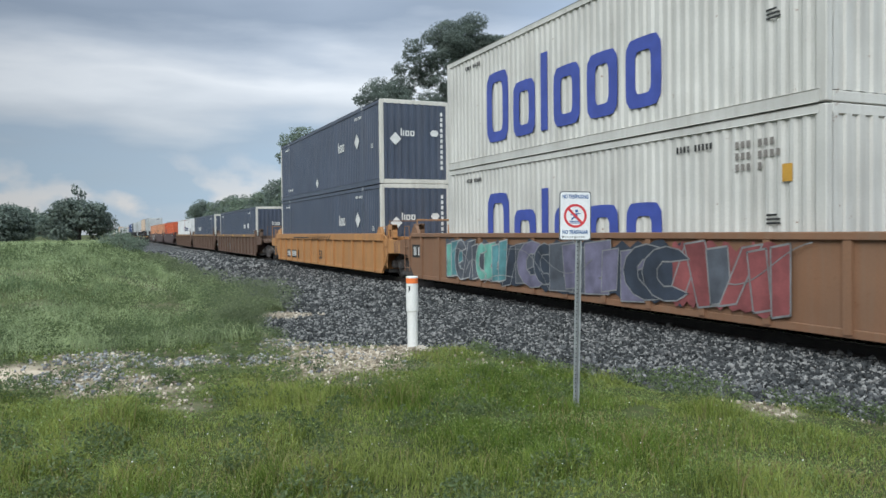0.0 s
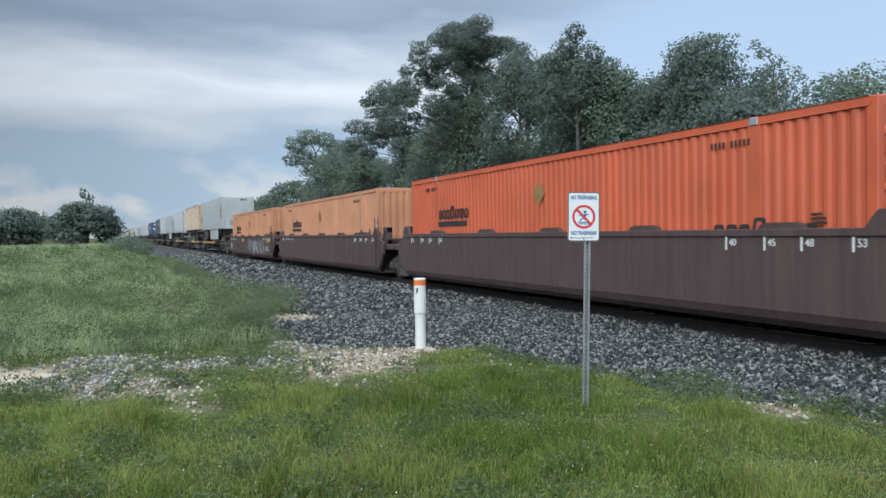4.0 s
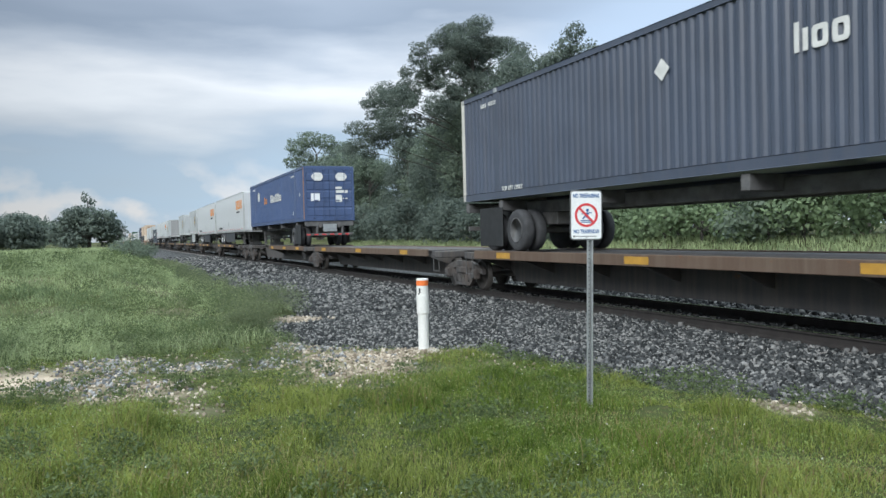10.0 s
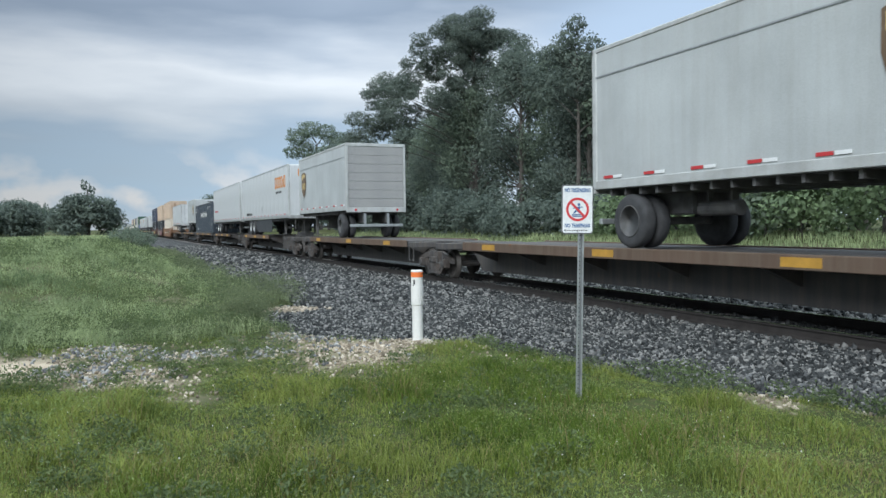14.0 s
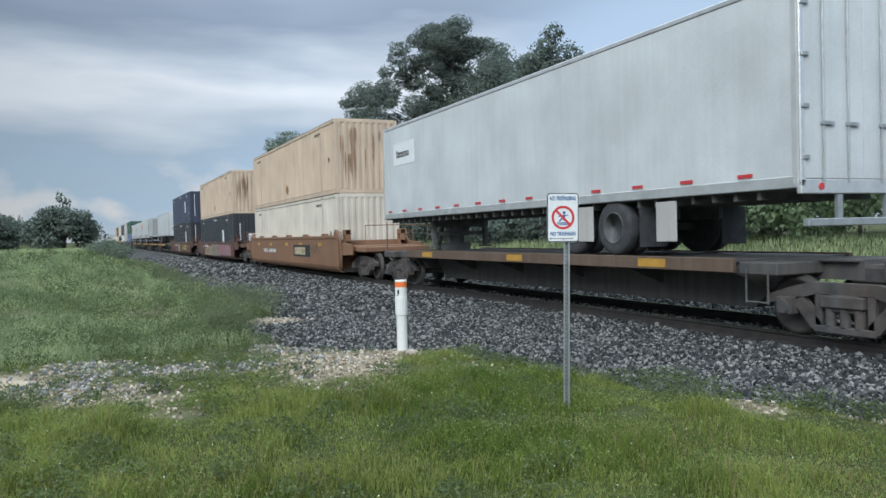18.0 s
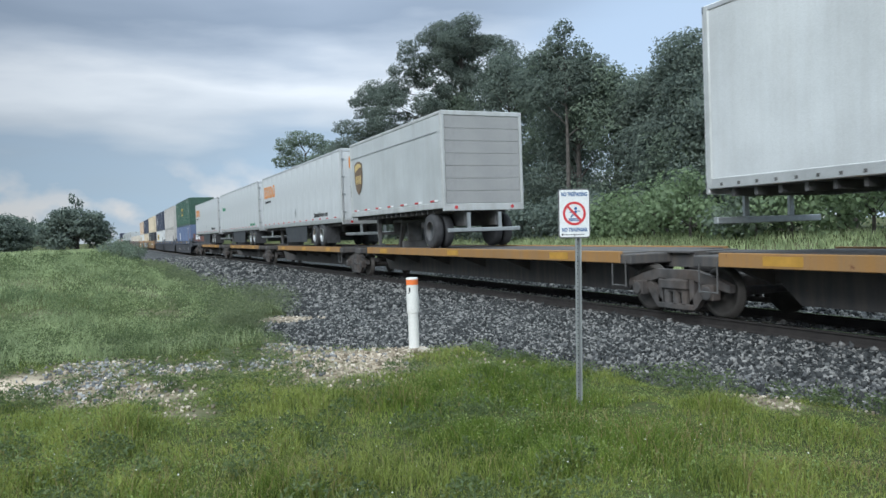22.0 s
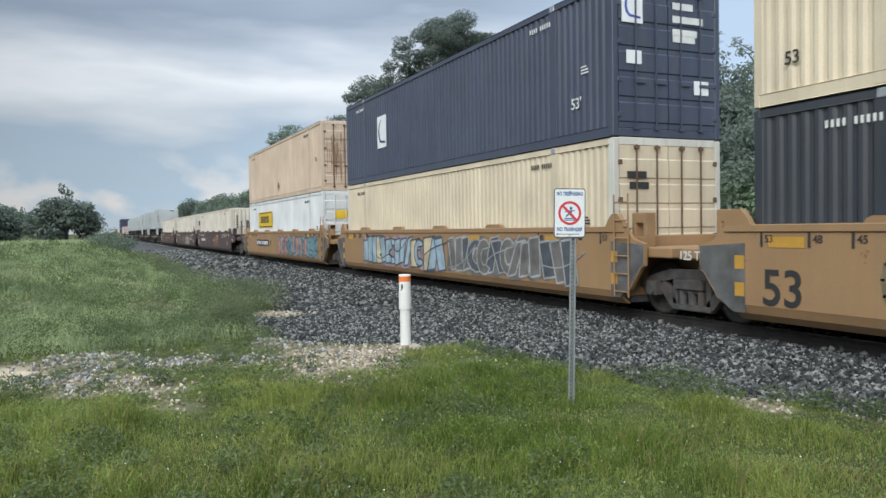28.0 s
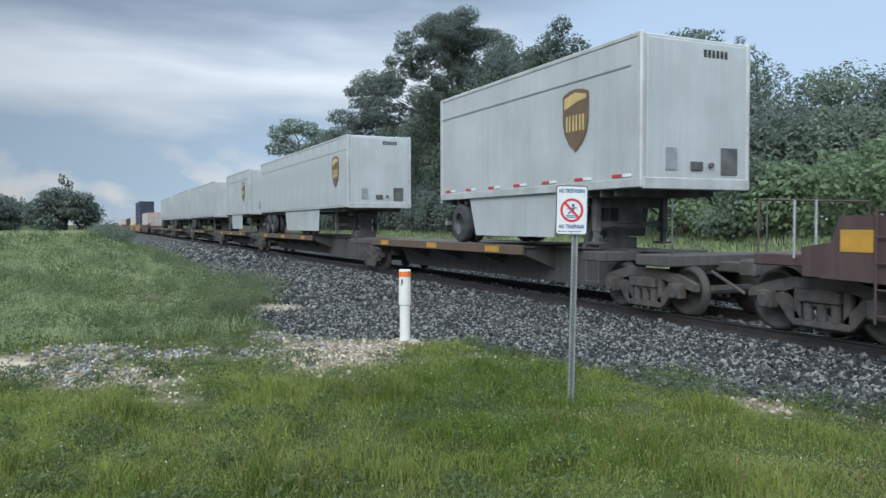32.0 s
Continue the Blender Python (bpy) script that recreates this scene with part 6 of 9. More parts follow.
def load_marks(o, ends, z=1.36, y=-1.426, mat=None):
    """The lengths of load that reach each tick; ends: (x, direction towards the middle)."""
    mat = mat or M_MARK
    for x, d in ends:
        for q, body in ((0.15, "53"), (0.95, "48"), (1.6, "45"), (2.35, "40")):
            part("load_tick", shared(("ltick", mat.name), lambda: MB().box(-0.02, 0.02, -0.004, 0.0, -0.11, 0.11).mesh("load_tick", mat)), mat, o, at=pose(x + d * q, y, z))
            words(o, x + d * q + 0.13, z, body, 0.15, mat, y=y - 0.001)


def number_bar(o, x0, x1, z0, z1, plate=True, mat=None, y=-1.426, label=""):
    """A reporting mark as plain bars, on a dark plate where it has one."""
    if plate:
        part("number_plate", MB().box(x0 - 0.12, x1 + 0.12, y - 0.004, y, z0 - 0.07, z1 + 0.07), M_BLACKMARK, o)
    n = max(5, int((x1 - x0) / 0.19))
    mb = MB()
    w = (x1 - x0) / n
    for k in range(n):
        if k == n * 2 // 5:
            continue
        mb.box(x0 + k * w, x0 + (k + 0.62) * w, y - 0.008, y - 0.004, z0, z1)
    part("data_mark", mb, mat or M_MARK, o)


def sweeps(o, x0, x1, z0, z1, seed):
    """Large slanting chrome-like spray strokes, thick in the middle and drawn out at the ends, over dark shading."""
    r = random.Random(seed)
    n = 19
    for k in range(n):
        xa = x0 + (x1 - x0) * (k + 0.2) / (n + 1.2)
        xb = xa + r.uniform(0.35, 0.95)
        za, zb = z1 - r.uniform(0.0, 0.35), z0 + r.uniform(0.0, 0.25)
        if k == n - 1:
            xa, xb, za, zb = x1 - 2.0, x1, z0 + 0.28, z0 + 0.12
        wd, bow = r.uniform(0.07, 0.20), r.uniform(-0.3, 0.3)
        for mat, off, f, yy in ((G_DARK, 0.09, 1.0, -1.4235), (G_WHITE, 0.0, 1.0, -1.426)):
            lo, hi = [], []
            for i in range(9):
                t = i / 8
                px = xa + (xb - xa) * t + bow * math.sin(pi * t) + off
                pz = za + (zb - za) * t + 0.06 * math.sin(2 * pi * t + k)
                q = f * wd * (0.25 + math.sin(pi * t) ** 0.7)
                lo.append((px - q / 2, pz))
                hi.append((px + q / 2, pz))
            part("spray_paint", MB().prism(lo + hi[::-1], yy - 0.002 - 0.0002 * (k % 3), yy), mat, o)


# ---- the train, from its front ----
def front_section():
    g = "containers on the train"
    # white double stack in a painted-over car
    c = well_car([(413.9, 397.6)], C_RUST, True, "rusty orange well car covered in blue and green spray paint", top=1.50, rib=0.055)
    r = 413.9
    for z, up in ((LOW, False), (HIGH, True)):
        o = container(411.8, z, 12.19, 2.90, P_OLDWHITE, front="wall", label="white corrugated container with blue block lettering" + (", upper of two" if up else ", lower of two"), group=g, posts53=False)
        mark(o, -3.7, 0.48, "tslsss", 1.68, I_BLUE, "large blue logo shapes", weight=0.16)
        small_marks(o, 12.19, 2.9, M_BLACKMARK)
        dm = MB()
        for k in range(11):
            for q, n in ((2.45, 7), (2.28, 8), (2.11, 5)):
                if k < n and k != 3:
                    dm.box(4.5 + k * 0.11, 4.565 + k * 0.11, -1.306, -1.302, q, q + 0.10)
        part("data_mark", dm, M_GREYMARK, o)
        plate_part(o, "label_plate", 5.38, 5.55, 1.9, 2.15, M_YELREF)
    scrawl(c, 399.8 - r, 403.2 - r, 0.25, 1.42, G_WHITE, 4, 3, fill=[G_MINT, G_TEAL, G_SLATE, G_MINT], ground=G_SLATE, y=-1.478, thick=0.03)
    scrawl(c, 403.0 - r, 409.2 - r, 0.22, 1.42, G_SILVER, 5, 4, fill=[G_DARK, G_SLATE, G_DARK, G_HAZE], ground=G_DARK, y=-1.478, thick=0.025)
    scrawl(c, 409.0 - r, 411.3 - r, 0.25, 1.42, G_SILVER, 7, 2, fill=[G_DULLRED, G_SLATE, G_DULLRED], ground=G_DULLRED, y=-1.4815, thick=0.03)
    number_bar(c, -16.6, -16.0, 0.85, 1.1, True)
    # two navy containers in a yellow car
    c = well_car([(393.97, 377.8)], C_YELLOW, True, "yellow ribbed well car with rust streaks", top=1.50, rim=0.14)
    m = 385.9 - 393.97
    for z, up in ((LOW, False), (HIGH, True)):
        o = container(393.97, z, 16.15, 2.90, P_NAVY, M_WHITEPOST, front="wall", smooth_front=False, label="navy corrugated container with white corner posts" + (", upper of two" if up else ", lower of two"), group=g)
        mark(o, 2.9, 1.5, "liss", 0.42, M_MARK, "white logo shapes")
        diamond(o, 5.4, 1.7, 0.30, M_MARK, name="logo_mark")
        small_marks(o, 16.15, 2.9, M_MARK)
        words(o, -5.8, 0.45, "TOP LIFT ONLY", 0.17, M_MARK)
        if up:
            diamond(o, -0.5, 0.5, 0.22, M_MARK)
        mark_end(o, -0.55, 1.65, "liss", 0.26, M_MARK, 8.08, "white logo shapes")
        hexmark(o, 0.72, 1.78, 0.17, M_MARK, end_x=8.085)
        diamond_end(o, -0.75, 1.55, 0.22, M_MARK, 8.08)
        data_end(o, 0.95, 0.5, 2.4, M_MARK, 8.08)
    mb = MB().box(m - 4.4, m - 1.4, -1.520, -1.515, 1.31, 1.36)
    part("data_mark", mb, M_BLACKMARK, c)
    number_bar(c, m - 6.1, m - 3.8, 0.42, 0.66, True, y=-1.44)
    words(c, m + 0.35, 0.58, "53", 0.52, M_BLACKMARK, y=-1.43)
    scrawl(c, m - 1.2, m + 2.3, 1.24, 1.46, M_BLACKMARK, 8, 9, thick=0.035, y=-1.515)
    words_end(c, -0.6, 1.1, "125 T", 0.2, M_MARK, 2.9)
    # three joined brown wells
    u = [(370.2, 354.05), (350.5, 334.35), (331.1, 314.95)]
    c = well_car(u, C_BROWN, True, "brown ribbed three-part well car, weathered", top=1.48, rim=0.06, sill_mat=C_CHORD)
    for k, (f, b) in enumerate(u[:2]):
        o = container(f, LOW, 16.15, 2.90, P_NAVY, M_WHITEPOST, front="wall" if k == 0 else "doors", label="navy corrugated container with white corner posts, single in a brown well", group=g)
        x = 3.4 if k == 0 else -4.1
        mark(o, x, 1.55, "liss", 0.38, M_MARK, "white logo shapes")
        hexmark(o, x + 1.75, 1.72, 0.30, M_MARK)
        small_marks(o, 16.15, 2.9, M_MARK)
        mark_end(o, -0.3, 1.75, "liss", 0.24, M_MARK, 8.10, "white logo shapes")
        hexmark(o, 0.75, 1.86, 0.16, M_MARK, end_x=8.11)
        data_end(o, 0.95, 0.5, 2.4, M_MARK, 8.09)
    o = container(331.1, LOW, 16.15, 2.90, P_WHITE, front="wall", smooth_front=True, label="white corrugated container with dark blue lettering and a red ring", group=g)
    mark(o, 0.75, 1.55, "ttt_tsssss", 0.52, I_NAVY, "dark blue logo shapes")
    arc = MB()
    for i in range(30):
        if i < 21 or i % 2:
            q = [(1.5 + k * math.cos(radians(75 + 8 * (i + e))), 1.85 + k * math.sin(radians(75 + 8 * (i + e)))) for k, e in ((0.93, 0), (0.93, 1), (1.02, 1), (1.02, 0))]
            arc.prism(q, -1.306, -1.302)
    part("logo_ring", arc, I_RED, o, "thin broken red arc")
    small_marks(o, 16.15, 2.9, M_BLACKMARK)
    mark_end(o, -0.55, 2.2, "ttt", 0.42, I_NAVY, 8.09, "dark blue logo shapes", weight=0.2)
    words_end(o, 0.1, 1.35, "53'", 0.26, M_BLACKMARK, 8.085)
    for f, b in u:
        for q in (0.2, 0.5, 0.8):
            reflectors(c, [b + q * 16 - 370.2], 1.42, -1.515)
    scrawl(c, 328.2 - 370.2 - 1.4, 328.2 - 370.2 + 1.0, 0.45, 1.1, G_SILVER, 3, 6, thick=0.03, y=-1.43)
    scrawl(c, 358.6 - 370.2, 360.6 - 370.2, 0.4, 1.0, G_SILVER, 6, 5, thick=0.05, y=-1.43)
    words(c, 353.2 - 370.2, 0.66, "125", 0.24, M_MARK, y=-1.43)
    # three joined maroon wells with orange containers
    u = [(307.65, 291.5), (288.0, 271.85), (268.4, 252.25)]
    c = well_car(u, C_MAROON, False, "dark maroon smooth-sided three-part well car", top=1.55)
    for k, (f, b) in enumerate(u):
        o = container(f, LOW, 16.15, 2.90, (P_RED, P_ORANGE, P_ORANGE)[k], front="doors" if k == 0 else "wall", label=("bright red-orange" if k == 0 else "faded orange") + " corrugated container with black lettering", group=g)
        mark(o, -5.9, 1.65, "ssstsiss", 0.36, M_BLACKMARK, "black logo shapes", slant=0.15)
        plate_part(o, "logo_stripe", -5.95, -4.0, 1.45, 1.58, M_BLACKMARK)
        mark(o, 5.2, 1.05, "ssstsiss", 0.36, M_BLACKMARK, "black logo shapes", slant=0.15)
        plate_part(o, "logo_stripe", 5.1, 7.4, 0.80, 0.95, M_BLACKMARK)
        diamond(o, -0.2, 2.1, 0.28, C_EDGE)
        small_marks(o, 16.15, 2.9, M_BLACKMARK)
        if k == 0:
            mark_end(o, -0.75, 2.45, "ssstsiss", 0.18, M_BLACKMARK, 8.12, "black logo shapes")
    x = 260.3 - 307.65
    sweeps(c, x - 0.1, x + 5.9, 0.35, 1.45, 12)
    scrawl(c, x - 5.6, x - 3.2, 0.4, 1.35, G_OLIVE, 13, 5, thick=0.05, y=-1.426)
    reflectors(c, [x + 7.4, x - 2.3], 1.27, -1.424, 1.0, 0.2)
    car_data(c, x + 7.1)
    car_data(c, x + 6.4)
    load_marks(c, [(f - 307.75, -1) for f, b in u] + [(b - 307.55, 1) for f, b in u])
    words(c, 252.36 - 307.65, 0.81, "53", 0.56, M_MARK, y=-1.43)
    for xx in (0.6, 1.3, 2.0):
        part("data_mark", MB().box(x + 4.6 + xx, x + 4.64 + xx, -1.429, -1.425, 1.15, 1.36), M_MARK, c)


M_WHITEPOST = paint("white_post_paint", (0.66, 0.64, 0.58), 0.4, 0.15)


def diamond_end(o, y, z, s, mat, x):
    mb = MB().prism([(-s, 0), (0, -s), (s, 0), (0, s)], -0.004, 0.0)
    part("placard", mb, mat, o, at=pose(x, y, z, 0, 0, 90))


def data_end(o, y, z0, z1, mat, x):
    """A column of small signs up an end wall."""
    mb = MB()
    z = z0
    while z < z1:
        mb.box(x, x + 0.004, y, y + 0.09, z, z + 0.13)
        z += 0.19
    part("data_mark", mb, mat, o)


def parcel_van(R, L, front="nose", label="", big=True, sx=None, skirt=True, roll=False):
    o = trailer(R, L, P_SILVER, front, 2.25, 4.98, label, seams=(L > 12), bright=False, marks="tape" if L < 12 else "studs", roll_door=roll, rail_mat=M_RAILPAINT,
                skirt=((-2.4, 3.9, P_SILVER) if L > 12 else (-2.6, 1.5, P_SILVER)) if skirt else None)
    h = L / 2
    shield(o, sx if sx is not None else h - (1.55 if L > 12 else 2.1), 3.62, 0.88)
    part("side_band", MB().box(-h + 0.1, h - 0.3, -1.294, -1.286, 4.40, 4.43), M_GALV, o)
    if front == "nose":
        end_plate(o, "end_hatch", -0.75, -0.50, 2.55, 2.95, M_GALV, h + 0.012, 0.02)
        end_plate(o, "end_window", 0.55, 0.95, 2.48, 2.98, M_DARK, h + 0.012, 0.015)
        mb = MB()
        for k in range(6):
            mb.box(h + 0.012, h + 0.016, 0.12 + k * 0.10, 0.19 + k * 0.10, 4.62, 4.76)
        part("data_mark", mb, M_BLACKMARK, o)
    return o


def orange_van(R, front, label, wheels, plain=False):
    o = trailer(R, 16.15, P_VAN, front, 2.10, 5.02, label, True, True, (-2.5, 3.0, M_SKIRT) if front == "nose" else (-2.6, 2.0, M_SKIRT), wheels)
    x = 4.4 if front == "nose" else -7.6
    mark(o, x, 3.80, "ttttit", 0.66, I_ORANGE, "faded orange logo shapes", y=-1.292, weight=0.2)
    mark(o, x + 0.2, 3.52, "ss_ssss_sss_ss", 0.17, M_BLACKMARK, y=-1.292)
    wx = -6.0 if front == "nose" else 3.65
    mark(o, wx, 2.40, "tsissstsssss_sss", 0.21, M_BLACKMARK, "dark lettering bars", y=-1.292, weight=0.15)
    part("placard_outline", MB().prism([(-0.16, 0), (0, -0.26), (0.16, 0), (0, 0.26)], -1.296, -1.292), M_GALV, o, at=pose(0.1, 0, 2.72))
    if front == "nose":
        mark_end(o, -0.75, 4.35, "tts", 0.42, I_ORANGE, 8.10, "orange logo shapes", weight=0.2)
    else:
        mark_end(o, -0.95, 4.2, "tt", 0.52, I_ORANGE, 8.10, "orange logo shapes", weight=0.2)
        part("door_panel_sign", MB().box(8.085, 8.092, -0.9, -0.45, 3.0, 3.5), M_DARK, o)
    return o


def spine_section():
    g = "containers on the train"
    t = "trailers on the train"
    a = spine_car([246.3, 228.1, 209.9, 191.9], C_SPINE, [[(231, 240.5)], [(217.3, 226.6)], [(194.0, 206.5)]], "dark three-part spine car with weathered yellow edges", C_EDGE)
    b = spine_car([188.2, 172.6, 154.8, 137.3, 120.1, 101.7], C_SPINE, [[(174.0, 182.5)], [(156.5, 166)], [(138.8, 152.5)], [(121.3, 135.4)], [(109.6, 118.8)]], "dark five-part spine car with one empty platform", C_EDGE2)
    c = spine_car([98.2, 82.6, 66.3, 49.0, 30.7, 14.6], C_SPINE, [[(84.2, 94.0)], [(68.0, 77.5)], [(51, 62)], [(33.5, 46.5)], [(16.0, 29.0)]], "dark five-part spine car with rusty edges", C_EDGE2)
    d = spine_car([10.9, -5.9, -23.5, -41.1, -59.4, -75.4], C_SPINE, [[(-4.5, 5.0)], [(-21.5, -12.0)], [(-39.5, -25.2)], [(-57.0, -43.0)], [(-74.0, -61.0)]], "dark five-part spine car with worn edges", C_EDGE2)
    words(a, 220.4 - 246.3, 1.0, "ALL PURPOSE SPINE CAR", 0.15, M_MARK, y=-1.337)
    number_bar(a, 194.3 - 246.3, 196.3 - 246.3, 0.93, 1.05, False, y=-1.334)
    for car, ref, hs in ((a, 246.3, (244.0, 212.3, 193.4)), (b, 188.2, (186.2, 169.8, 152.2, 105.0)), (c, 98.2, (96.8, 80.4, 63.0, 46.6)), (d, 10.9, (9.0, -8.2, -43.6, -73.6))):
        for x in hs:
            hitch(car, x - ref)
    parcel_van(246.8, 16.2, label="silver-grey trailer with a brown shield and side skirts", sx=6.45)
    chassis(226.6, 16.15, "doors")
    o = container(226.6, 2.36, 16.15, 2.74, P_TAN, front="doors", label="tan corrugated container on a chassis, with rusty doors", group=g, rod_mat=I_RUSTROD)
    rust_streaks(o, 8.085, 15, P_STAIN, 14, 1.6)
    end_plate(o, "door_patch", -0.9, -0.55, 0.95, 1.5, C_YELLOW, 8.08)
    small_marks(o, 16.15, 2.74, M_BLACKMARK)
    diamond(o, -0.1, 0.45, 0.22, C_EDGE)
    o = trailer(206.7, 16.15, P_VAN, "doors", 2.18, 5.02, "plain white trailer with red and white side tape", True, False, None, [4.1, 5.35])
    number_bar(o, -6.1, -5.2, 2.55, 2.66, False, M_BLACKMARK, y=-1.290)
    part("side_vent", MB().box(0.0, 0.5, -1.296, -1.288, 2.88, 3.08), M_GALV, o)
    parcel_van(188.3, 16.2, label="silver-grey trailer with a faded brown shield", sx=6.65)
    o = trailer(171.5, 16.15, P_VAN, "nose", 2.20, 5.0, "plain white trailer with a studded bottom rail", False, False, None, None, None, "studs")
    number_bar(o, 5.85, 6.8, 2.68, 2.82, False, M_BLACKMARK, y=-1.282)
    chassis(154.3, 16.15, "nose")
    o = container(154.3, 2.40, 16.15, 2.74, P_NAVY, M_WHITEPOST, front="wall", label="navy corrugated container on a chassis, with white corner posts", group=g)
    diamond(o, 0.2, 1.9, 0.20, M_MARK)
    mark(o, 3.0, 1.55, "liss", 0.42, M_MARK, "white logo shapes", weight=0.2)
    hexmark(o, 5.0, 1.75, 0.3, M_MARK)
    words(o, -5.3, 0.22, "TOP LIFT ONLY", 0.15, M_MARK)
    small_marks(o, 16.15, 2.74, M_MARK)
    diamond_end(o, -0.5, 1.4, 0.22, M_MARK, 8.09)
    chassis(119.25, 16.15, "doors")
    o = container(119.25, 2.36, 16.15, 2.74, P_BLUE, P_BLUE, front="doors", label="blue corrugated container with white and orange lettering on a chassis", group=g)
    mark(o, -2.8, 1.3, "tss", 0.42, I_ORANGE, "faded orange logo shapes")
    mark(o, -0.75, 1.3, "ttsstttss", 0.45, M_MARK, "white logo shapes", weight=0.2)
    part("logo_globe", MB().ring((-4.7, 1.85), 0.05, 0.32, -1.306, -1.302, 28), M_MARK, o)
    part("corner_post_cover", MB().box(7.93, 8.07, -1.306, -1.29, 0.1, 2.7), I_RUSTRED, o, "rust-red corner post")
    for y in (-0.6, 0.62):
        hexmark(o, y, 2.22, 0.32, M_MARK, end_x=8.10)
    end_plate(o, "white_placard", -0.95, -0.5, 1.0, 1.38, M_SIGNWHITE, 8.09)
    part("data_mark", MB().box(8.09, 8.094, 0.3, 0.65, 1.6, 1.72).box(8.09, 8.094, 0.35, 0.95, 1.4, 1.54).box(8.09, 8.094, 0.3, 0.65, 0.95, 1.3).box(8.09, 8.094, 0.7, 0.95, 1.1, 1.15), M_MARK, o)
    small_marks(o, 16.15, 2.74, M_MARK)
    words(o, 5.55, 0.45, "D", 0.24, M_MARK)
    orange_van(99.8, "nose", "white trailer with faded orange lettering and bright wheels", [-4.55, -3.3])
    orange_van(82.8, "nose", "white trailer with orange lettering, dark skirt and bright wheels", [-4.55, -3.3])
    parcel_van(65.5, 8.75, label="short silver-grey trailer with a brown shield")
    parcel_van(48.4, 8.75, label="short silver-grey trailer with a brown shield on a spine car", skirt=False)
    parcel_van(22.15, 8.5, "doors", "short silver-grey trailer with a grey roll-up door", sx=-3.2, skirt=False, roll=True)
    orange_van(10.96, "nose", "white trailer with an orange mark on its nose", [-4.55, -3.3])
    o = trailer(-6.3, 16.15, P_VAN, "nose", 2.10, 5.02, "white trailer with small red lettering low on its side", True, True, None, [-5.0, -3.8])
    mark(o, -7.0, 3.0, "ttt_sssssss_sss", 0.19, I_RED, "red lettering bars", y=-1.292)
    o = container(-23.3, 1.12, 16.15, 2.98, P_INK, front="wall", smooth_front=False, label="ink-blue corrugated container with white lettering, directly on the deck", group=g)
    mark(o, -2.7, 1.62, "tissis_tss_tsss", 0.58, M_MARK, "white logo shapes", weight=0.2)
    diamond(o, 4.2, 2.5, 0.24, M_MARK)
    words(o, 7.0, 0.83, "53'", 0.32, M_MARK)
    mark(o, -7.4, 2.2, "sssissss", 0.18, M_MARK)
    words(o, -5.5, 0.4, "TOP LIFT ONLY", 0.17, M_MARK)
    small_marks(o, 16.15, 2.9, M_MARK)
    diamond_end(o, 0.2, 1.5, 0.3, M_MARK, 8.09)
    parcel_van(-40.6, 8.9, label="short silver-grey trailer with a brown shield behind a container", skirt=False)
    o = trailer(-59.8, 16.1, P_VAN, "doors", 2.10, 4.98, "white trailer with a small sign on its side and mud flaps", False, False, None, [2.6, 3.9])
    plate_part(o, "side_sign", -7.15, -5.45, 3.72, 4.4, M_SIGNWHITE, y=-1.281)
    for x in (3.05, 5.35):
        part("mud_flap", MB().box(x - 0.25, x + 0.25, -1.27, -1.255, 1.35, 2.02, 0.005), P_GREYWHITE, o, "pale grey mud flap")
    mark(o, -6.9, 3.95, "tssssis", 0.22, M_BLACKMARK, y=-1.290)


I_RUSTRED = material("rust_red_post", (0.29, 0.155, 0.10), 0.6, 0, 0.2, 3, 60, 0)


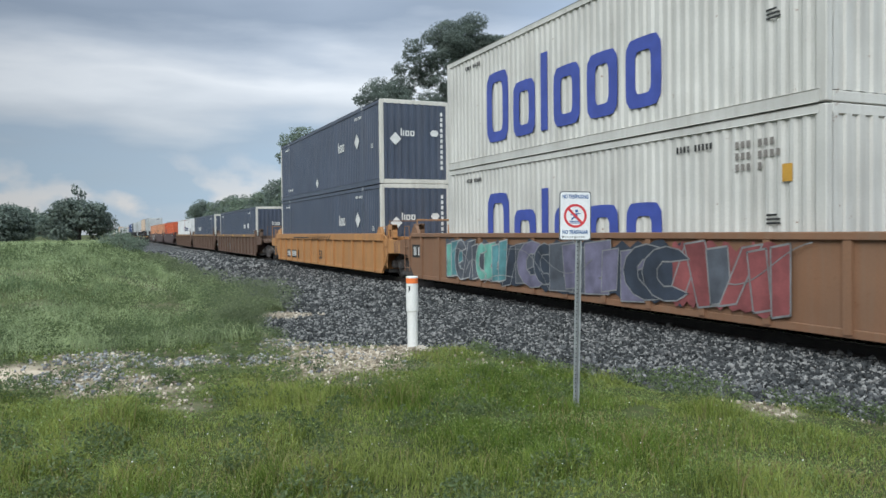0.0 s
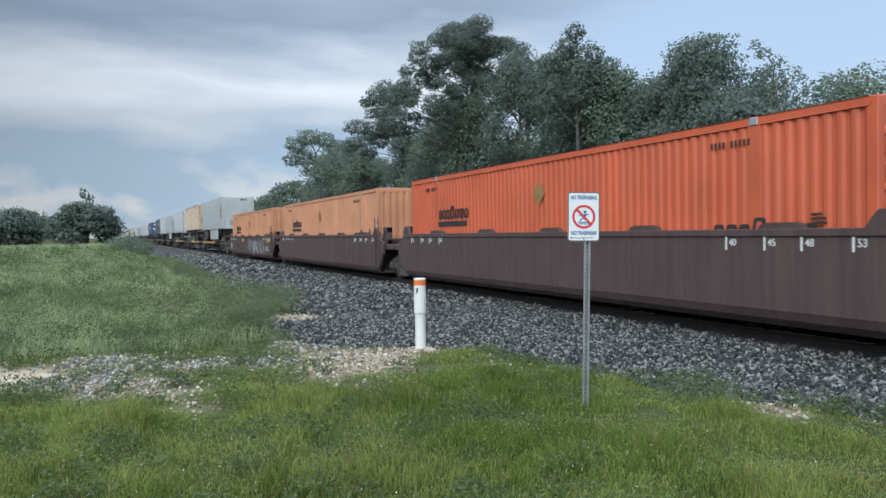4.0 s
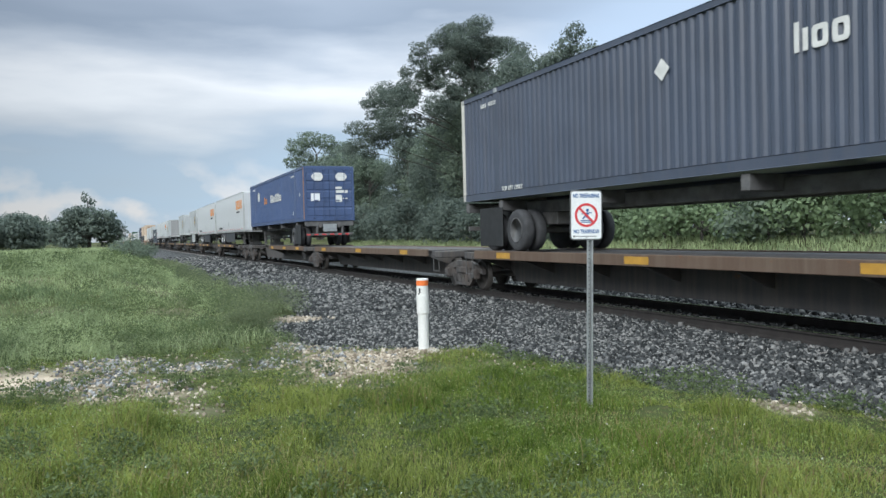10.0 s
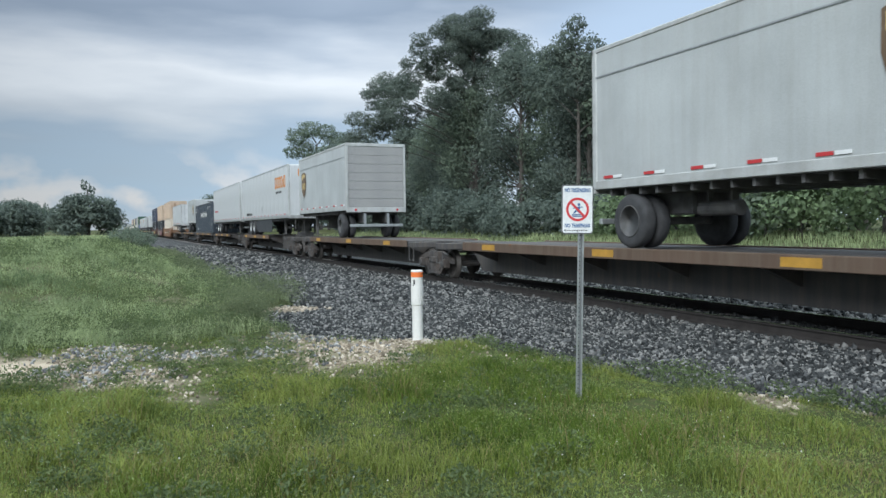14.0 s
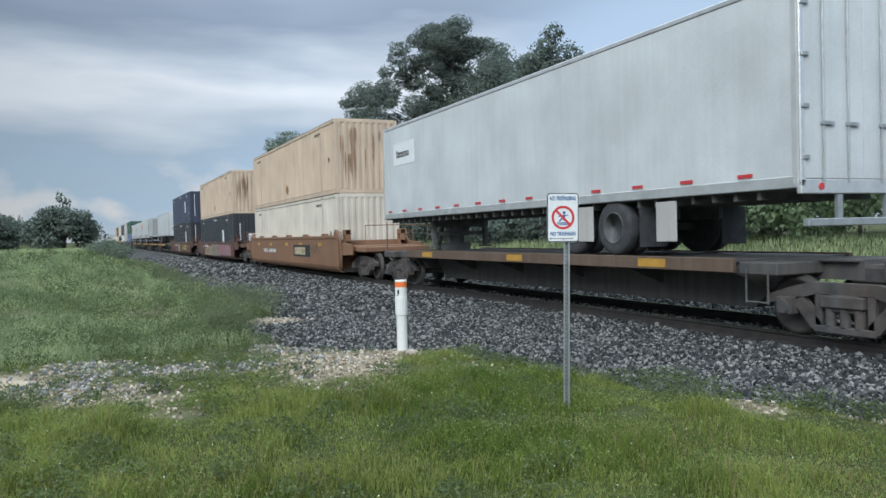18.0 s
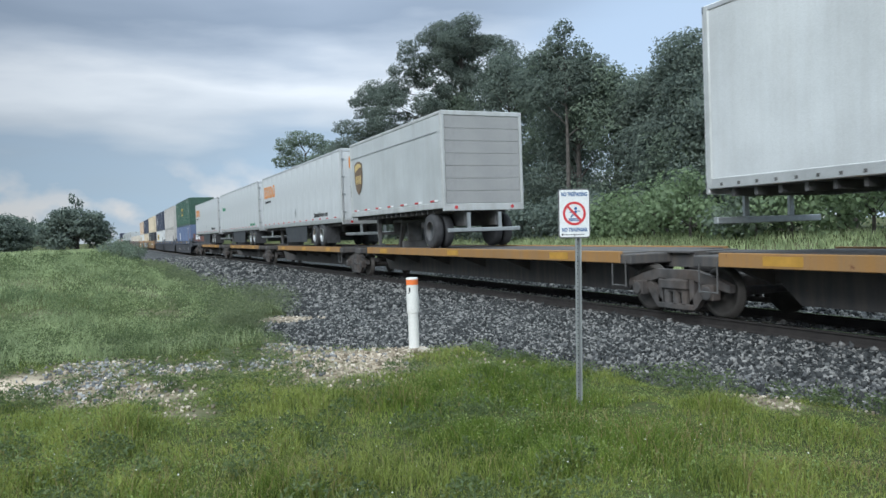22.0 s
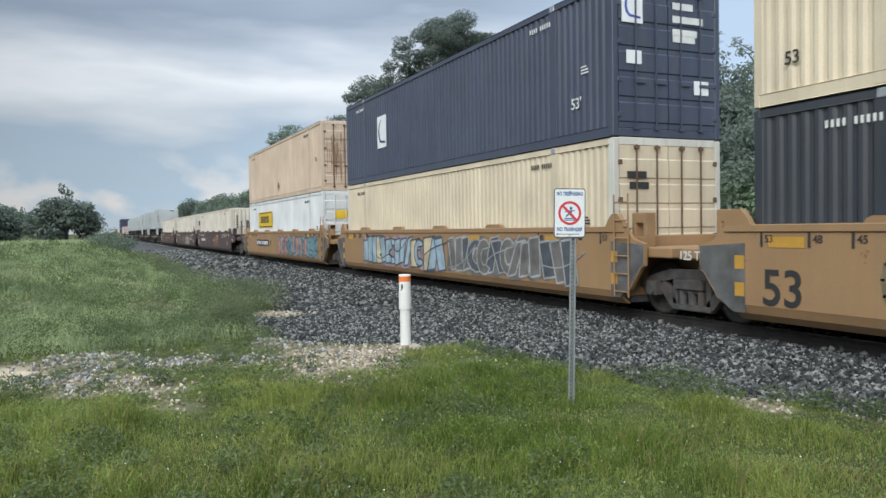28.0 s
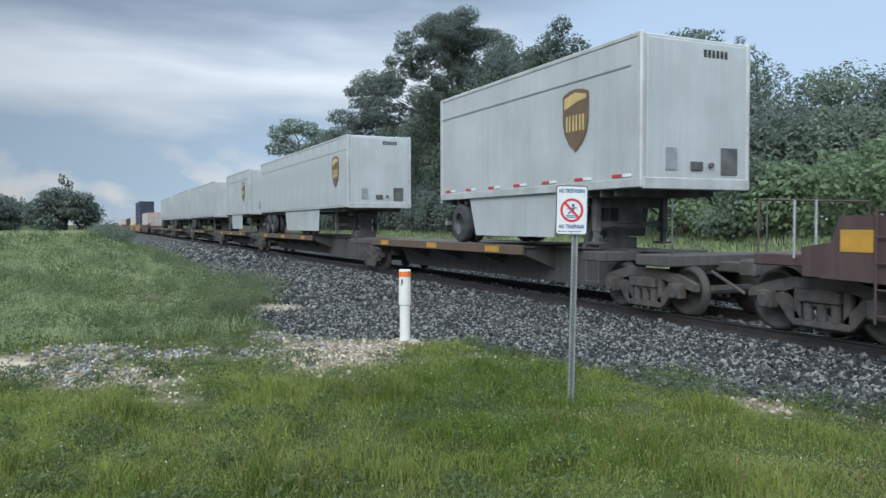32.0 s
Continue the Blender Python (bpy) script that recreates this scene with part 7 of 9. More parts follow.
def middle_section():
    g = "containers on the train"
    # three single wells with double stacks
    c = well_car([(-81.2, -97.4)], C_RUST, False, "rust-brown smooth well car with a black lettered panel", top=1.58)
    r, m = -81.2, -89.3
    for z, pm in ((LOW, P_CREAM), (HIGH, P_TAN)):
        o = container(r, z, 16.15, 2.90, pm, front="wall", label="cream corrugated container, lower of two" if z == LOW else "tan corrugated container with rust-stained end, upper of two", group=g)
        small_marks(o, 16.15, 2.9, M_BLACKMARK)
        if z == HIGH:
            diamond(o, 0.0, 0.62, 0.26, C_EDGE)
            rust_streaks(o, 8.076, 5)
    part("lettered_panel", MB().box(m + 1.5 - r, m + 4.4 - r, -1.43, -1.424, 0.70, 1.22), M_BLACKMARK, c)
    mark(c, m + 1.7 - r, 0.78, "tttttt", 0.34, G_CREAM, "cream logo shapes", y=-1.432, weight=0.30, slant=0.2)
    number_bar(c, m - 5.2 - r, m - 2.2 - r, 0.82, 1.0, False)
    reflectors(c, [m - 3.4 - r, m - 6.5 - r, m + 0.1 - r, m + 2.8 - r, m + 6 - r], 1.24, -1.424)
    scrawl(c, m + 4.3 - r, m + 6.2 - r, 0.8, 1.35, G_SILVER, 31, 5, thick=0.03, y=-1.426)
    c = well_car([(-104.8, -120.95)], C_RED, False, "red-brown well car with olive and pink spray lettering", top=1.30)
    r, m = -104.8, -112.9
    for z, pm in ((LOW, P_BLACK), (HIGH, P_TAN)):
        o = container(r, z, 16.15, 2.90, pm, front="wall", label="black corrugated container, lower of two" if z == LOW else "tan corrugated container with rust-stained end on a black one", group=g)
        small_marks(o, 16.15, 2.9, M_MARK if z == LOW else M_BLACKMARK)
        if z == LOW:
            words(o, 0.15, 2.66, "WARNING HIGH CUBE", 0.15, M_MARK)
            corner_logo(o, 3.7, 1.35)
            corner_logo_end(o, 0.05, 1.1)
            data_end(o, -0.9, 0.6, 2.3, M_MARK, 8.09)
        else:
            diamond(o, 0.1, 0.65, 0.24, C_EDGE)
            rust_streaks(o, 8.076, 6)
    scrawl(c, -117.7 - r, -114.3 - r, 0.3, 1.05, G_CREAM, 24, 4, thick=0.05, fill=[G_DUN], ground=G_DUN, y=-1.4235)
    scrawl(c, -114.5 - r, -110.5 - r, 0.26, 1.22, G_PINK, 25, 9, thick=0.04, fill=[G_PINK, G_RED], ground=G_PINK, y=-1.4225)
    scrawl(c, -113.9 - r, -110.7 - r, 0.3, 1.2, G_WHITE, 21, 4, thick=0.05, fill=[G_OLIVE, G_OLIVE, G_OLIVE], y=-1.4300)
    scrawl(c, m + 2.5 - r, m + 7.5 - r, 0.35, 1.2, G_WHITE, 22, 8, thick=0.03, fill=[G_PINK, G_RED, G_PINK], ground=G_PINK, y=-1.426)
    scrawl(c, m - 3.0 - r, m - 1.2 - r, 0.3, 1.1, G_SILVER, 23, 4, thick=0.06, y=-1.426)
    number_bar(c, m - 5.0 - r, m - 3.2 - r, 0.93, 1.12, True)
    reflectors(c, [m - 2.4 - r, m - 6.2 - r], 1.0, -1.424)
    c = well_car([(-128.5, -144.65)], C_RED, False, "red-brown well car with pale spray-painted shapes", top=1.30)
    r, m = -128.5, -136.6
    for z in (LOW, HIGH):
        o = container(r, z, 16.15, 2.90, P_DNAVY if z == HIGH else P_BLACK, front="wall", label="dark navy corrugated container with a white square sign" + (", upper of two" if z == HIGH else ", lower of two"), group=g)
        small_marks(o, 16.15, 2.9, M_MARK)
        corner_logo(o, 4.1, 1.55)
        corner_logo_end(o, 0.05, 1.25)
        data_end(o, -0.9, 0.6, 2.6, M_MARK, 8.09)
        words(o, 0.1, 2.66, "WARNING HIGH CUBE", 0.15, M_MARK)
        words(o, 7.1, 0.85, "53'", 0.30, M_MARK)
    scrawl(c, m + 1.9 - r, m + 5.7 - r, 0.45, 1.2, M_BLACKMARK, 33, 6, thick=0.05, fill=[G_CREAM, G_WHITE, I_YELLOW], y=-1.426)
    part("spray_paint", MB().prism([(m - 1.25 - r + (0.53 + 0.03 * math.sin(2 * a)) * math.cos(a * pi / 24), 0.74 + 0.46 * math.sin(a * pi / 24)) for a in range(48)], -1.430, -1.426), G_FLESH, c, "pale round spray-painted shape")
    scrawl(c, m - 4.9 - r, m - 2.2 - r, 0.35, 0.8, G_SILVER, 34, 8, thick=0.035, y=-1.426)
    number_bar(c, m - 4.8 - r, m - 3.1 - r, 0.93, 1.10, False)
    reflectors(c, [m - 2.65 - r, m - 5.8 - r, m + 6.6 - r], 0.93, -1.424)
    # second run of trailers
    c = spine_car([-150.9, -167.7, -186.0, -203.6, -220.7, -237.8], C_SPINE, [[(-166.3, -156)], [(-183.6, -168.8)], [(-199.0, -187.2)], [(-216.0, -204.8)], [(-233.6, -222.6)]], "five-part spine car with yellow side beams", C_EDGE)
    for x in (-152.8, -182.6, -200.8, -218.2, -235.4):
        hitch(c, x + 150.9)
    o = trailer(-150.45, 16.1, P_VAN, "nose", 2.12, 4.98, "white trailer with a small sign on its nose", False, False, None, [-4.2, -2.95], None, "studs")
    end_plate(o, "nose_sign", -0.35, 0.3, 4.05, 4.45, M_SIGNWHITE, 8.06, 0.006)
    part("nose_sign_border", MB().box(8.064, 8.068, -0.32, 0.27, 4.08, 4.42), M_GALV, o)
    diamond_end(o, -0.65, 3.0, 0.32, M_GALV, 8.07)
    end_plate(o, "hatch", 0.55, 0.85, 2.55, 2.95, M_DARK, 8.06, 0.02)
    end_plate(o, "hatch", 0.6, 0.85, 3.2, 3.4, M_DARK, 8.06, 0.015)
    parcel_van(-176.8, 8.6, "doors", "short silver-grey trailer with a closed roll-up door", sx=-3.3, skirt=False, roll=True)
    orange_van(-186.7, "doors", "white trailer with faded orange lettering and bright wheels", [3.5, 4.75])
    o = trailer(-204.35, 16.15, P_VAN, "doors", 2.10, 5.02, "white trailer with a small green sign near its end", True, True, (-2.5, 2.6, M_SKIRT), [4.85, 6.1])
    mark(o, -6.9, 3.72, "tssssis", 0.30, I_GREEN, "green logo shapes", y=-1.292, weight=0.2, slant=0.2)
    mark(o, 5.1, 2.36, "ti_tits_tssstss", 0.17, I_GREEN, "green lettering bars", y=-1.292)
    orange_van(-222.1, "doors", "white trailer with orange lettering on its side and doors", [4.2, 5.45])
    # three joined slate wells
    u = [(-243.85, -260.0), (-263.6, -279.75), (-283.4, -299.55)]
    c = well_car(u, C_SLATE, True, "slate blue ribbed three-part well car", top=1.50, rim=0.25, sill_mat=C_SLATEBLUE)
    r = u[0][0]
    o = container(u[0][0], LOW, 16.15, 2.90, P_LBLUE, P_LBLUE, front="doors", label="faded blue corrugated container with rusty doors, lower of two", group=g)
    corner_logo(o, -3.75, 1.6)
    part("corner_post_cover", MB().box(5.84, 5.96, -1.312, -1.290, 0.1, 2.8).box(7.93, 8.06, -1.306, -1.290, 0.1, 2.8), I_RUSTRED, o, "rust-red post")
    words(o, 6.95, 2.58, "53'", 0.30, M_MARK)
    mb = MB()
    for k in range(4):
        mb.box(6.88, 7.02, -1.306, -1.302, 0.65 + k * 0.26, 0.80 + k * 0.26)
    part("data_mark", mb, M_MARK, o)
    end_plate(o, "door_patch", -1.0, 0.9, 0.9, 1.9, P_OXIDE, 8.082, 0.005)
    end_plate(o, "door_sign", -0.75, -0.35, 1.3, 1.75, M_SIGNWHITE, 8.09, 0.006)
    small_marks(o, 16.15, 2.9, M_MARK)
    o = container(u[0][0], HIGH, 16.15, 2.90, P_GREEN, front="doors", label="dark green corrugated container with a yellow sign, upper of two", group=g)
    plate_part(o, "yellow_sign", -0.8, 0.65, 1.15, 2.0, I_YELLOW, y=-1.302)
    mark(o, -0.55, 1.32, "tts", 0.52, M_BLACKMARK, y=-1.31, weight=0.2)
    diamond(o, -4.6, 1.3, 0.24, M_MARK)
    words(o, 6.9, 1.62, "53", 0.34, M_MARK)
    words_end(o, -0.35, 1.5, "53'", 0.30, M_MARK, 8.095)
    end_plate(o, "door_sign", 0.25, 0.6, 1.2, 1.6, I_YELLOW, 8.09, 0.006)
    end_plate(o, "door_sign", 0.65, 0.95, 1.2, 1.5, M_SIGNWHITE, 8.09, 0.006)
    diamond_end(o, 0.6, 2.3, 0.2, M_SIGNWHITE, 8.095)
    small_marks(o, 16.15, 2.9, M_MARK)
    for z in (LOW, HIGH):
        o = container(u[1][0], z, 16.15, 2.90, P_GREYWHITE, front="wall", smooth_front=True, label="dull white corrugated container with a stained end" + (", upper of two" if z == HIGH else ", lower of two"), group=g)
        small_marks(o, 16.15, 2.9, M_BLACKMARK)
        rust_streaks(o, 8.08, 7, P_GREYPINK, 9)
    o = container(u[2][0], LOW, 16.15, 2.90, P_WHITE, front="doors", label="white corrugated container with a yellow sign, lower of two", group=g)
    plate_part(o, "yellow_sign", -5.3, -1.7, 1.45, 2.3, I_YELLOW, y=-1.302)
    plate_part(o, "dark_lettering_bars", -4.8, -2.2, 1.7, 2.05, M_BLACKMARK, y=-1.309)
    small_marks(o, 16.15, 2.9, M_BLACKMARK)
    o = container(u[2][0], HIGH, 16.15, 2.90, P_DNAVY, front="doors", label="dark navy corrugated container with a white square sign, upper of two", group=g)
    corner_logo(o, -4.3, 1.55)
    corner_logo_end(o, -0.5, 1.7, 0.55)
    small_marks(o, 16.15, 2.9, M_MARK)
    m = (u[0][0] + u[0][1]) / 2 - r
    number_bar(c, m - 4.9, m - 3.4, 0.45, 0.62, False)
    scrawl(c, m - 3.3, m - 1.2, 0.35, 0.75, G_CREAM, 41, 6, thick=0.05, y=-1.427)
    for f, b in u:
        reflectors(c, [f - r - 2.0, b - r + 7.5, b - r + 2.5], 1.33, -1.515, 0.7, 0.16)
    for x in (m + 1.5, m + 4.3, m + 6.3):
        part("stencil_panel", MB().box(x, x + 0.55, -1.430, -1.424, 0.45, 0.8), M_GALV, c)
    mb = MB()
    for k in range(5):
        mb.box(m + 5.0 + k * 0.62, m + 5.05 + k * 0.62, -1.519, -1.515, 1.2, 1.42)
    part("data_mark", mb, M_MARK, c)


P_GREYPINK = paint("stained_pinkish_paint", (0.40, 0.32, 0.31), 0.4, 0.1)


def hook(s):
    """A curved corner stroke: down the left side and round along the foot, as (x, z) pairs of a thick line."""
    line = [(-0.10 * s, 0.95 * s)] + [(-0.02 * s - 0.62 * s * math.sin(a), 0.02 * s + 0.82 * s * math.cos(a)) for a in (0.5, 0.9, 1.3, 1.7, 2.1, 2.5, 2.8)] + [(0.78 * s, -0.86 * s)]
    wd = [0.05, 0.10, 0.16, 0.20, 0.22, 0.22, 0.22, 0.20, 0.17]
    left, right = [], []
    for k, (px, pz) in enumerate(line):
        a, b = line[max(0, k - 1)], line[min(len(line) - 1, k + 1)]
        dx, dz = b[0] - a[0], b[1] - a[1]
        ln = math.hypot(dx, dz)
        left.append((px - dz / ln * wd[k] * s / 2, pz + dx / ln * wd[k] * s / 2))
        right.append((px + dz / ln * wd[k] * s / 2, pz - dx / ln * wd[k] * s / 2))
    mb = MB()
    for k in range(len(line) - 1):
        mb.prism([left[k], left[k + 1], right[k + 1], right[k]], -0.005, 0.0)
    return mb


def corner_logo(o, x, z, s=0.42):
    """A white square sign with a curved blue corner stroke."""
    p = plate_part(o, "square_sign", x - s, x + s, z - s * 1.25, z + s * 1.25, M_SIGNWHITE, y=-1.300)
    part("corner_stroke", shared(("hook", s, "n"), lambda: hook(s).mesh("corner_stroke", I_NAVY)), I_NAVY, p, at=pose(x, -1.306, z))


def corner_logo_end(o, y, z, s=0.36):
    p = end_plate(o, "square_sign", y - s, y + s, z - s * 1.3, z + s * 1.3, M_SIGNWHITE, 8.08)
    part("corner_stroke", shared(("hook", s, "b"), lambda: hook(s).mesh("corner_stroke", I_BLUE)), I_BLUE, p, at=pose(8.087, y, z, 0, 0, 90))


def rear_section():
    g = "containers on the train"
    # three joined tan wells
    u = [(-306.45, -322.6), (-325.9, -342.05), (-345.5, -361.65)]
    c = well_car(u, C_TAN, False, "tan smooth-sided three-part well car with spray lettering", top=1.56, dark_ends=True)
    r = u[0][0]
    o = container(u[0][0], LOW, 16.15, 2.90, P_BLACK, front="wall", label="black corrugated container with white marks, lower of two", group=g)
    corner_logo(o, -4.2, 1.62)
    words(o, -0.1, 2.66, "WARNING HIGH CUBE", 0.15, M_MARK)
    small_marks(o, 16.15, 2.9, M_MARK)
    o = container(u[0][0], HIGH, 16.15, 2.90, P_BUFF, front="wall", label="buff corrugated container with scraped paint on a black one", group=g)
    diamond(o, -0.15, 0.62, 0.24, P_TAN)
    words(o, -7.4, 0.6, "53", 0.26, M_BLACKMARK)
    small_marks(o, 16.15, 2.9, M_BLACKMARK)
    o = container(u[1][0], LOW, 16.15, 2.90, P_BUFF, M_WHITEPOST, front="doors", label="buff corrugated container with rust-edged doors, lower of two", group=g, rod_mat=I_RUSTROD)
    data_row = MB().box(8.09, 8.094, -1.0, -0.55, 2.15, 2.28).box(8.09, 8.094, -0.95, -0.5, 1.95, 2.08)
    part("data_mark", data_row, M_BLACKMARK, o)
    small_marks(o, 16.15, 2.9, M_BLACKMARK)
    o = container(u[1][0], HIGH, 16.15, 2.90, P_DNAVY, front="doors", label="dark navy corrugated container with white signs on its doors", group=g)
    corner_logo(o, -4.25, 1.55)
    corner_logo_end(o, -0.85, 2.42, 0.24)
    end_plate(o, "door_sign", 0.62, 0.98, 0.85, 1.12, M_SIGNWHITE, 8.09, 0.006)
    end_plate(o, "door_sign", -1.0, -0.65, 1.35, 1.6, M_SIGNWHITE, 8.09, 0.006)
    mb = MB()
    for k, (w, z) in enumerate(((0.5, 2.45), (0.75, 2.2), (0.6, 1.95), (0.55, 1.83))):
        mb.box(8.09, 8.094, 0.1, 0.1 + w, z, z + 0.13)
    part("data_mark", mb, M_MARK, o)
    words(o, 6.9, 0.75, "53'", 0.30, M_MARK)
    small_marks(o, 16.15, 2.9, M_MARK)
    o = container(u[2][0], LOW, 16.15, 2.90, P_WHITE, front="doors", label="white corrugated container with a yellow sign, lower of two", group=g)
    plate_part(o, "yellow_sign", -5.3, -1.7, 1.45, 2.33, I_YELLOW, y=-1.302)
    part("sign_border", MB().box(-5.2, -1.8, -1.311, -1.308, 1.50, 1.54).box(-5.2, -1.8, -1.311, -1.308, 2.24, 2.28), M_BLACKMARK, o)
    mark(o, -4.7, 1.72, "ttttttt", 0.36, M_BLACKMARK, y=-1.31, weight=0.22)
    small_marks(o, 16.15, 2.9, M_BLACKMARK)
    end_plate(o, "yellow_sign", -0.75, 0.2, 1.75, 2.1, I_YELLOW, 8.09, 0.006)
    o = container(u[2][0], HIGH, 16.15, 2.90, P_TAN, front="doors", label="tan corrugated container with rusty doors, upper of two", group=g, rod_mat=I_RUSTROD)
    rust_streaks(o, 8.085, 16, P_STAIN, 12)
    diamond(o, -0.1, 0.65, 0.24, C_EDGE)
    small_marks(o, 16.15, 2.9, M_BLACKMARK)
    m = [(f + b) / 2 - r for f, b in u]
    number_bar(c, m[0] + 1.4, m[0] + 4.6, 0.88, 1.10, True)
    words(c, m[0] + 0.8, 1.0, "A", 0.3, M_BLACKMARK, y=-1.43)
    scrawl(c, m[0] - 5.8, m[0] - 1.0, 0.4, 1.4, G_OLIVE, 51, 7, thick=0.05, fill=[G_LIME, G_OLIVE, C_TAN], y=-1.426)
    scrawl(c, m[1] - 6.0, m[1] + 0.6, 0.35, 1.42, G_SLATE, 52, 5, thick=0.05, fill=[G_PALEBLUE, G_CREAM, G_PALEBLUE, G_PALEBLUE], ground=G_MAUVE, y=-1.426)
    scrawl(c, m[1] + 1.0, m[1] + 7.0, 0.35, 1.42, G_WHITE, 53, 5, thick=0.045, fill=[G_DSILVER, G_SLATE, G_DSILVER], ground=G_DSILVER, y=-1.426)
    number_bar(c, m[2] - 5.3, m[2] - 2.3, 0.85, 1.05, True)
    words(c, m[2] - 1.7, 0.97, "B", 0.3, M_BLACKMARK, y=-1.43)
    scrawl(c, m[2] + 0.3, m[2] + 7.6, 0.35, 1.42, G_SLATE, 54, 6, thick=0.045, fill=[G_DULLTEAL, G_DULLTEAL, G_CORAL, G_DULLTEAL], ground=G_DULLTEAL, y=-1.426)
    for q in m:
        reflectors(c, [q - 7.4, q + 2.6, q + 6.2], 1.32, -1.424, 0.6, 0.15)
    load_marks(c, [(f - r - 0.1, -1) for f, b in u] + [(b - r + 0.1, 1) for f, b in u], mat=M_BLACKMARK)
    for q in (u[0][1] - r + 0.61,):
        words(c, q, 0.65, "53", 0.72, M_BLACKMARK, y=-1.43)
    words(c, u[0][1] - r - 1.2, 1.08, "125 T", 0.2, M_MARK, y=-1.43)
    hand_brake(c, u[2][1] - r - 2.6)
    # three joined maroon wells with single cream containers
    u = [(-368.8, -384.95), (-388.6, -404.75), (-408.2, -424.35)]
    c = well_car(u, C_MAROON, False, "maroon smooth-sided three-part well car with faded lettering", top=1.58, tail=1.1)
    r = u[0][0]
    for k, (f, b) in enumerate(u):
        o = container(f, LOW, 16.15, 2.90, P_CREAM, M_WHITEPOST if k == 1 else None, front="wall" if k == 0 else "doors", label="cream corrugated container" + (" with rusty lock rods" if k else " with a plain end") + ", single in a maroon well", group=g)
        small_marks(o, 16.15, 2.9, M_BLACKMARK)
        if k:
            part("data_mark", MB().box(8.09, 8.094, -1.0, -0.5, 2.15, 2.28).box(8.09, 8.094, -1.0, -0.4, 1.95, 2.08), M_BLACKMARK, o)
        else:
            data_end(o, -0.9, 1.5, 2.3, M_BLACKMARK, 8.09)
    m = [(f + b) / 2 - r for f, b in u]
    for k, q in enumerate(m):
        x = q + (0.95 if k == 0 else -2.1)
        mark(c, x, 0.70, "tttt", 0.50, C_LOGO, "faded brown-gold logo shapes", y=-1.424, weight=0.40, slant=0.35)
        part("logo_stripe", MB().prism([(x - 0.2, 0.56), (x + 2.6, 0.56), (x + 2.7, 0.63), (x - 0.15, 0.63)], -1.428, -1.424), C_LOGO, c)
        reflectors(c, [q - 5.4, q + 2.6, q + 6.1], 1.28, -1.424, 0.7, 0.16)
        car_data(c, q + 7.0)
        load_marks(c, ((u[k][0] - r - 0.1, -1), (u[k][1] - r + 0.1, 1)))
        dm = MB()
        for i in range(5):
            dm.box(q + 4.75, q + 5.25 - 0.07 * (i % 3), -1.428, -1.424, 1.16 + 0.055 * i, 1.18 + 0.055 * i)
            dm.box(q - 4.95, q - 4.45 - 0.06 * (i % 2), -1.428, -1.424, 1.22 + 0.055 * i, 1.24 + 0.055 * i)
        part("data_mark", dm, M_MARK, c)
        words(c, u[k][1] - r - 0.14, 0.73, "53", 0.56, M_MARK, y=-1.43)
        words(c, q + (0.60, -3.5, -1.3)[k], 0.94, "BCA"[k], 0.32, M_MARK, y=-1.43)
        number_bar(c, q + (-6.4, 4.6, 1.0)[k], q + (-3.9, 6.0, 4.0)[k], 0.86, 1.06, False, M_MARK if k != 2 else C_EDGE)
    scrawl(c, m[1] + 0.9, m[1] + 4.2, 0.35, 1.25, G_SILVER, 61, 6, thick=0.04, fill=[G_CREAM, G_WHITE], y=-1.431)
    scrawl(c, m[0] - 6.3, m[0] - 1.4, 0.5, 1.4, G_SILVER, 62, 9, thick=0.03, y=-1.426)
    words(c, u[0][0] - r + 1.3, 1.0, "125", 0.22, M_MARK, y=-1.43)
    hand_brake(c, u[0][0] - r + 2.6)
    xe = u[2][1] - r
    part("end_reflector", MB().box(xe - 1.52, xe - 1.06, -1.427, -1.42, 1.22, 1.50), M_YELREF, c, "square yellow panel")
    dm = MB()
    for k, (w, z) in enumerate(((0.85, 1.34), (0.7, 1.24), (1.0, 1.02), (0.9, 0.90))):
        for q in range(int(w / 0.09)):
            dm.box(xe - 0.75 + q * 0.09, xe - 0.69 + q * 0.09, -1.426, -1.421, z, z + 0.045)
    part("data_mark", dm, M_MARK, c)
    for q in (-2.35, -2.0):
        part("corner_stanchion", MB().cyl((xe + q, -1.28, 1.1), (xe + q, -1.28, 1.9), 0.018, 6), M_GALV, c, "pale upright grab bar")
    # third run of trailers
    c = spine_car([-430.2, -445.2, -464.8, -480.0, -498.0, -516.0], C_SPINE, [[(-444, -434)], [(-463.0, -452)], [(-478.5, -468)], [(-497, -487)], [(-515, -505)]], "dark five-part spine car with rusty edges", C_EDGE2)
    for x in (-432.6, -449.0, -468.2, -483.2, -501.0):
        hitch(c, x + 430.2)
    parcel_van(-429.95, 8.5, label="short silver-grey trailer with a brown shield and pale side skirt", sx=2.25)
    parcel_van(-446.9, 16.2, label="silver-grey trailer with side skirts")
    parcel_van(-466.5, 8.7, label="short silver-grey trailer on a spine car")
    for f in (-481.2, -498.8):
        trailer(f, 16.15, P_SILVER, "nose", 2.2, 4.98, "silver-grey trailer with a plain side", False, False, None)
    c = spine_car([-519.2, -533.2, -551.0], C_SPINE, [[(-531, -521)], [(-549, -536)]], "dark two-part spine car with one empty platform", C_EDGE2)
    hitch(c, -520.5 + 519.2)
    trailer(-516.2, 15.2, P_SILVER, "nose", 2.2, 4.9, "silver-grey trailer near the end of the train", False, False, None)
    u = [(-557.0, -573.15), (-580.0, -596.15)]
    c = well_car([u[0]], C_MAROON, False, "maroon well car near the end of the train")
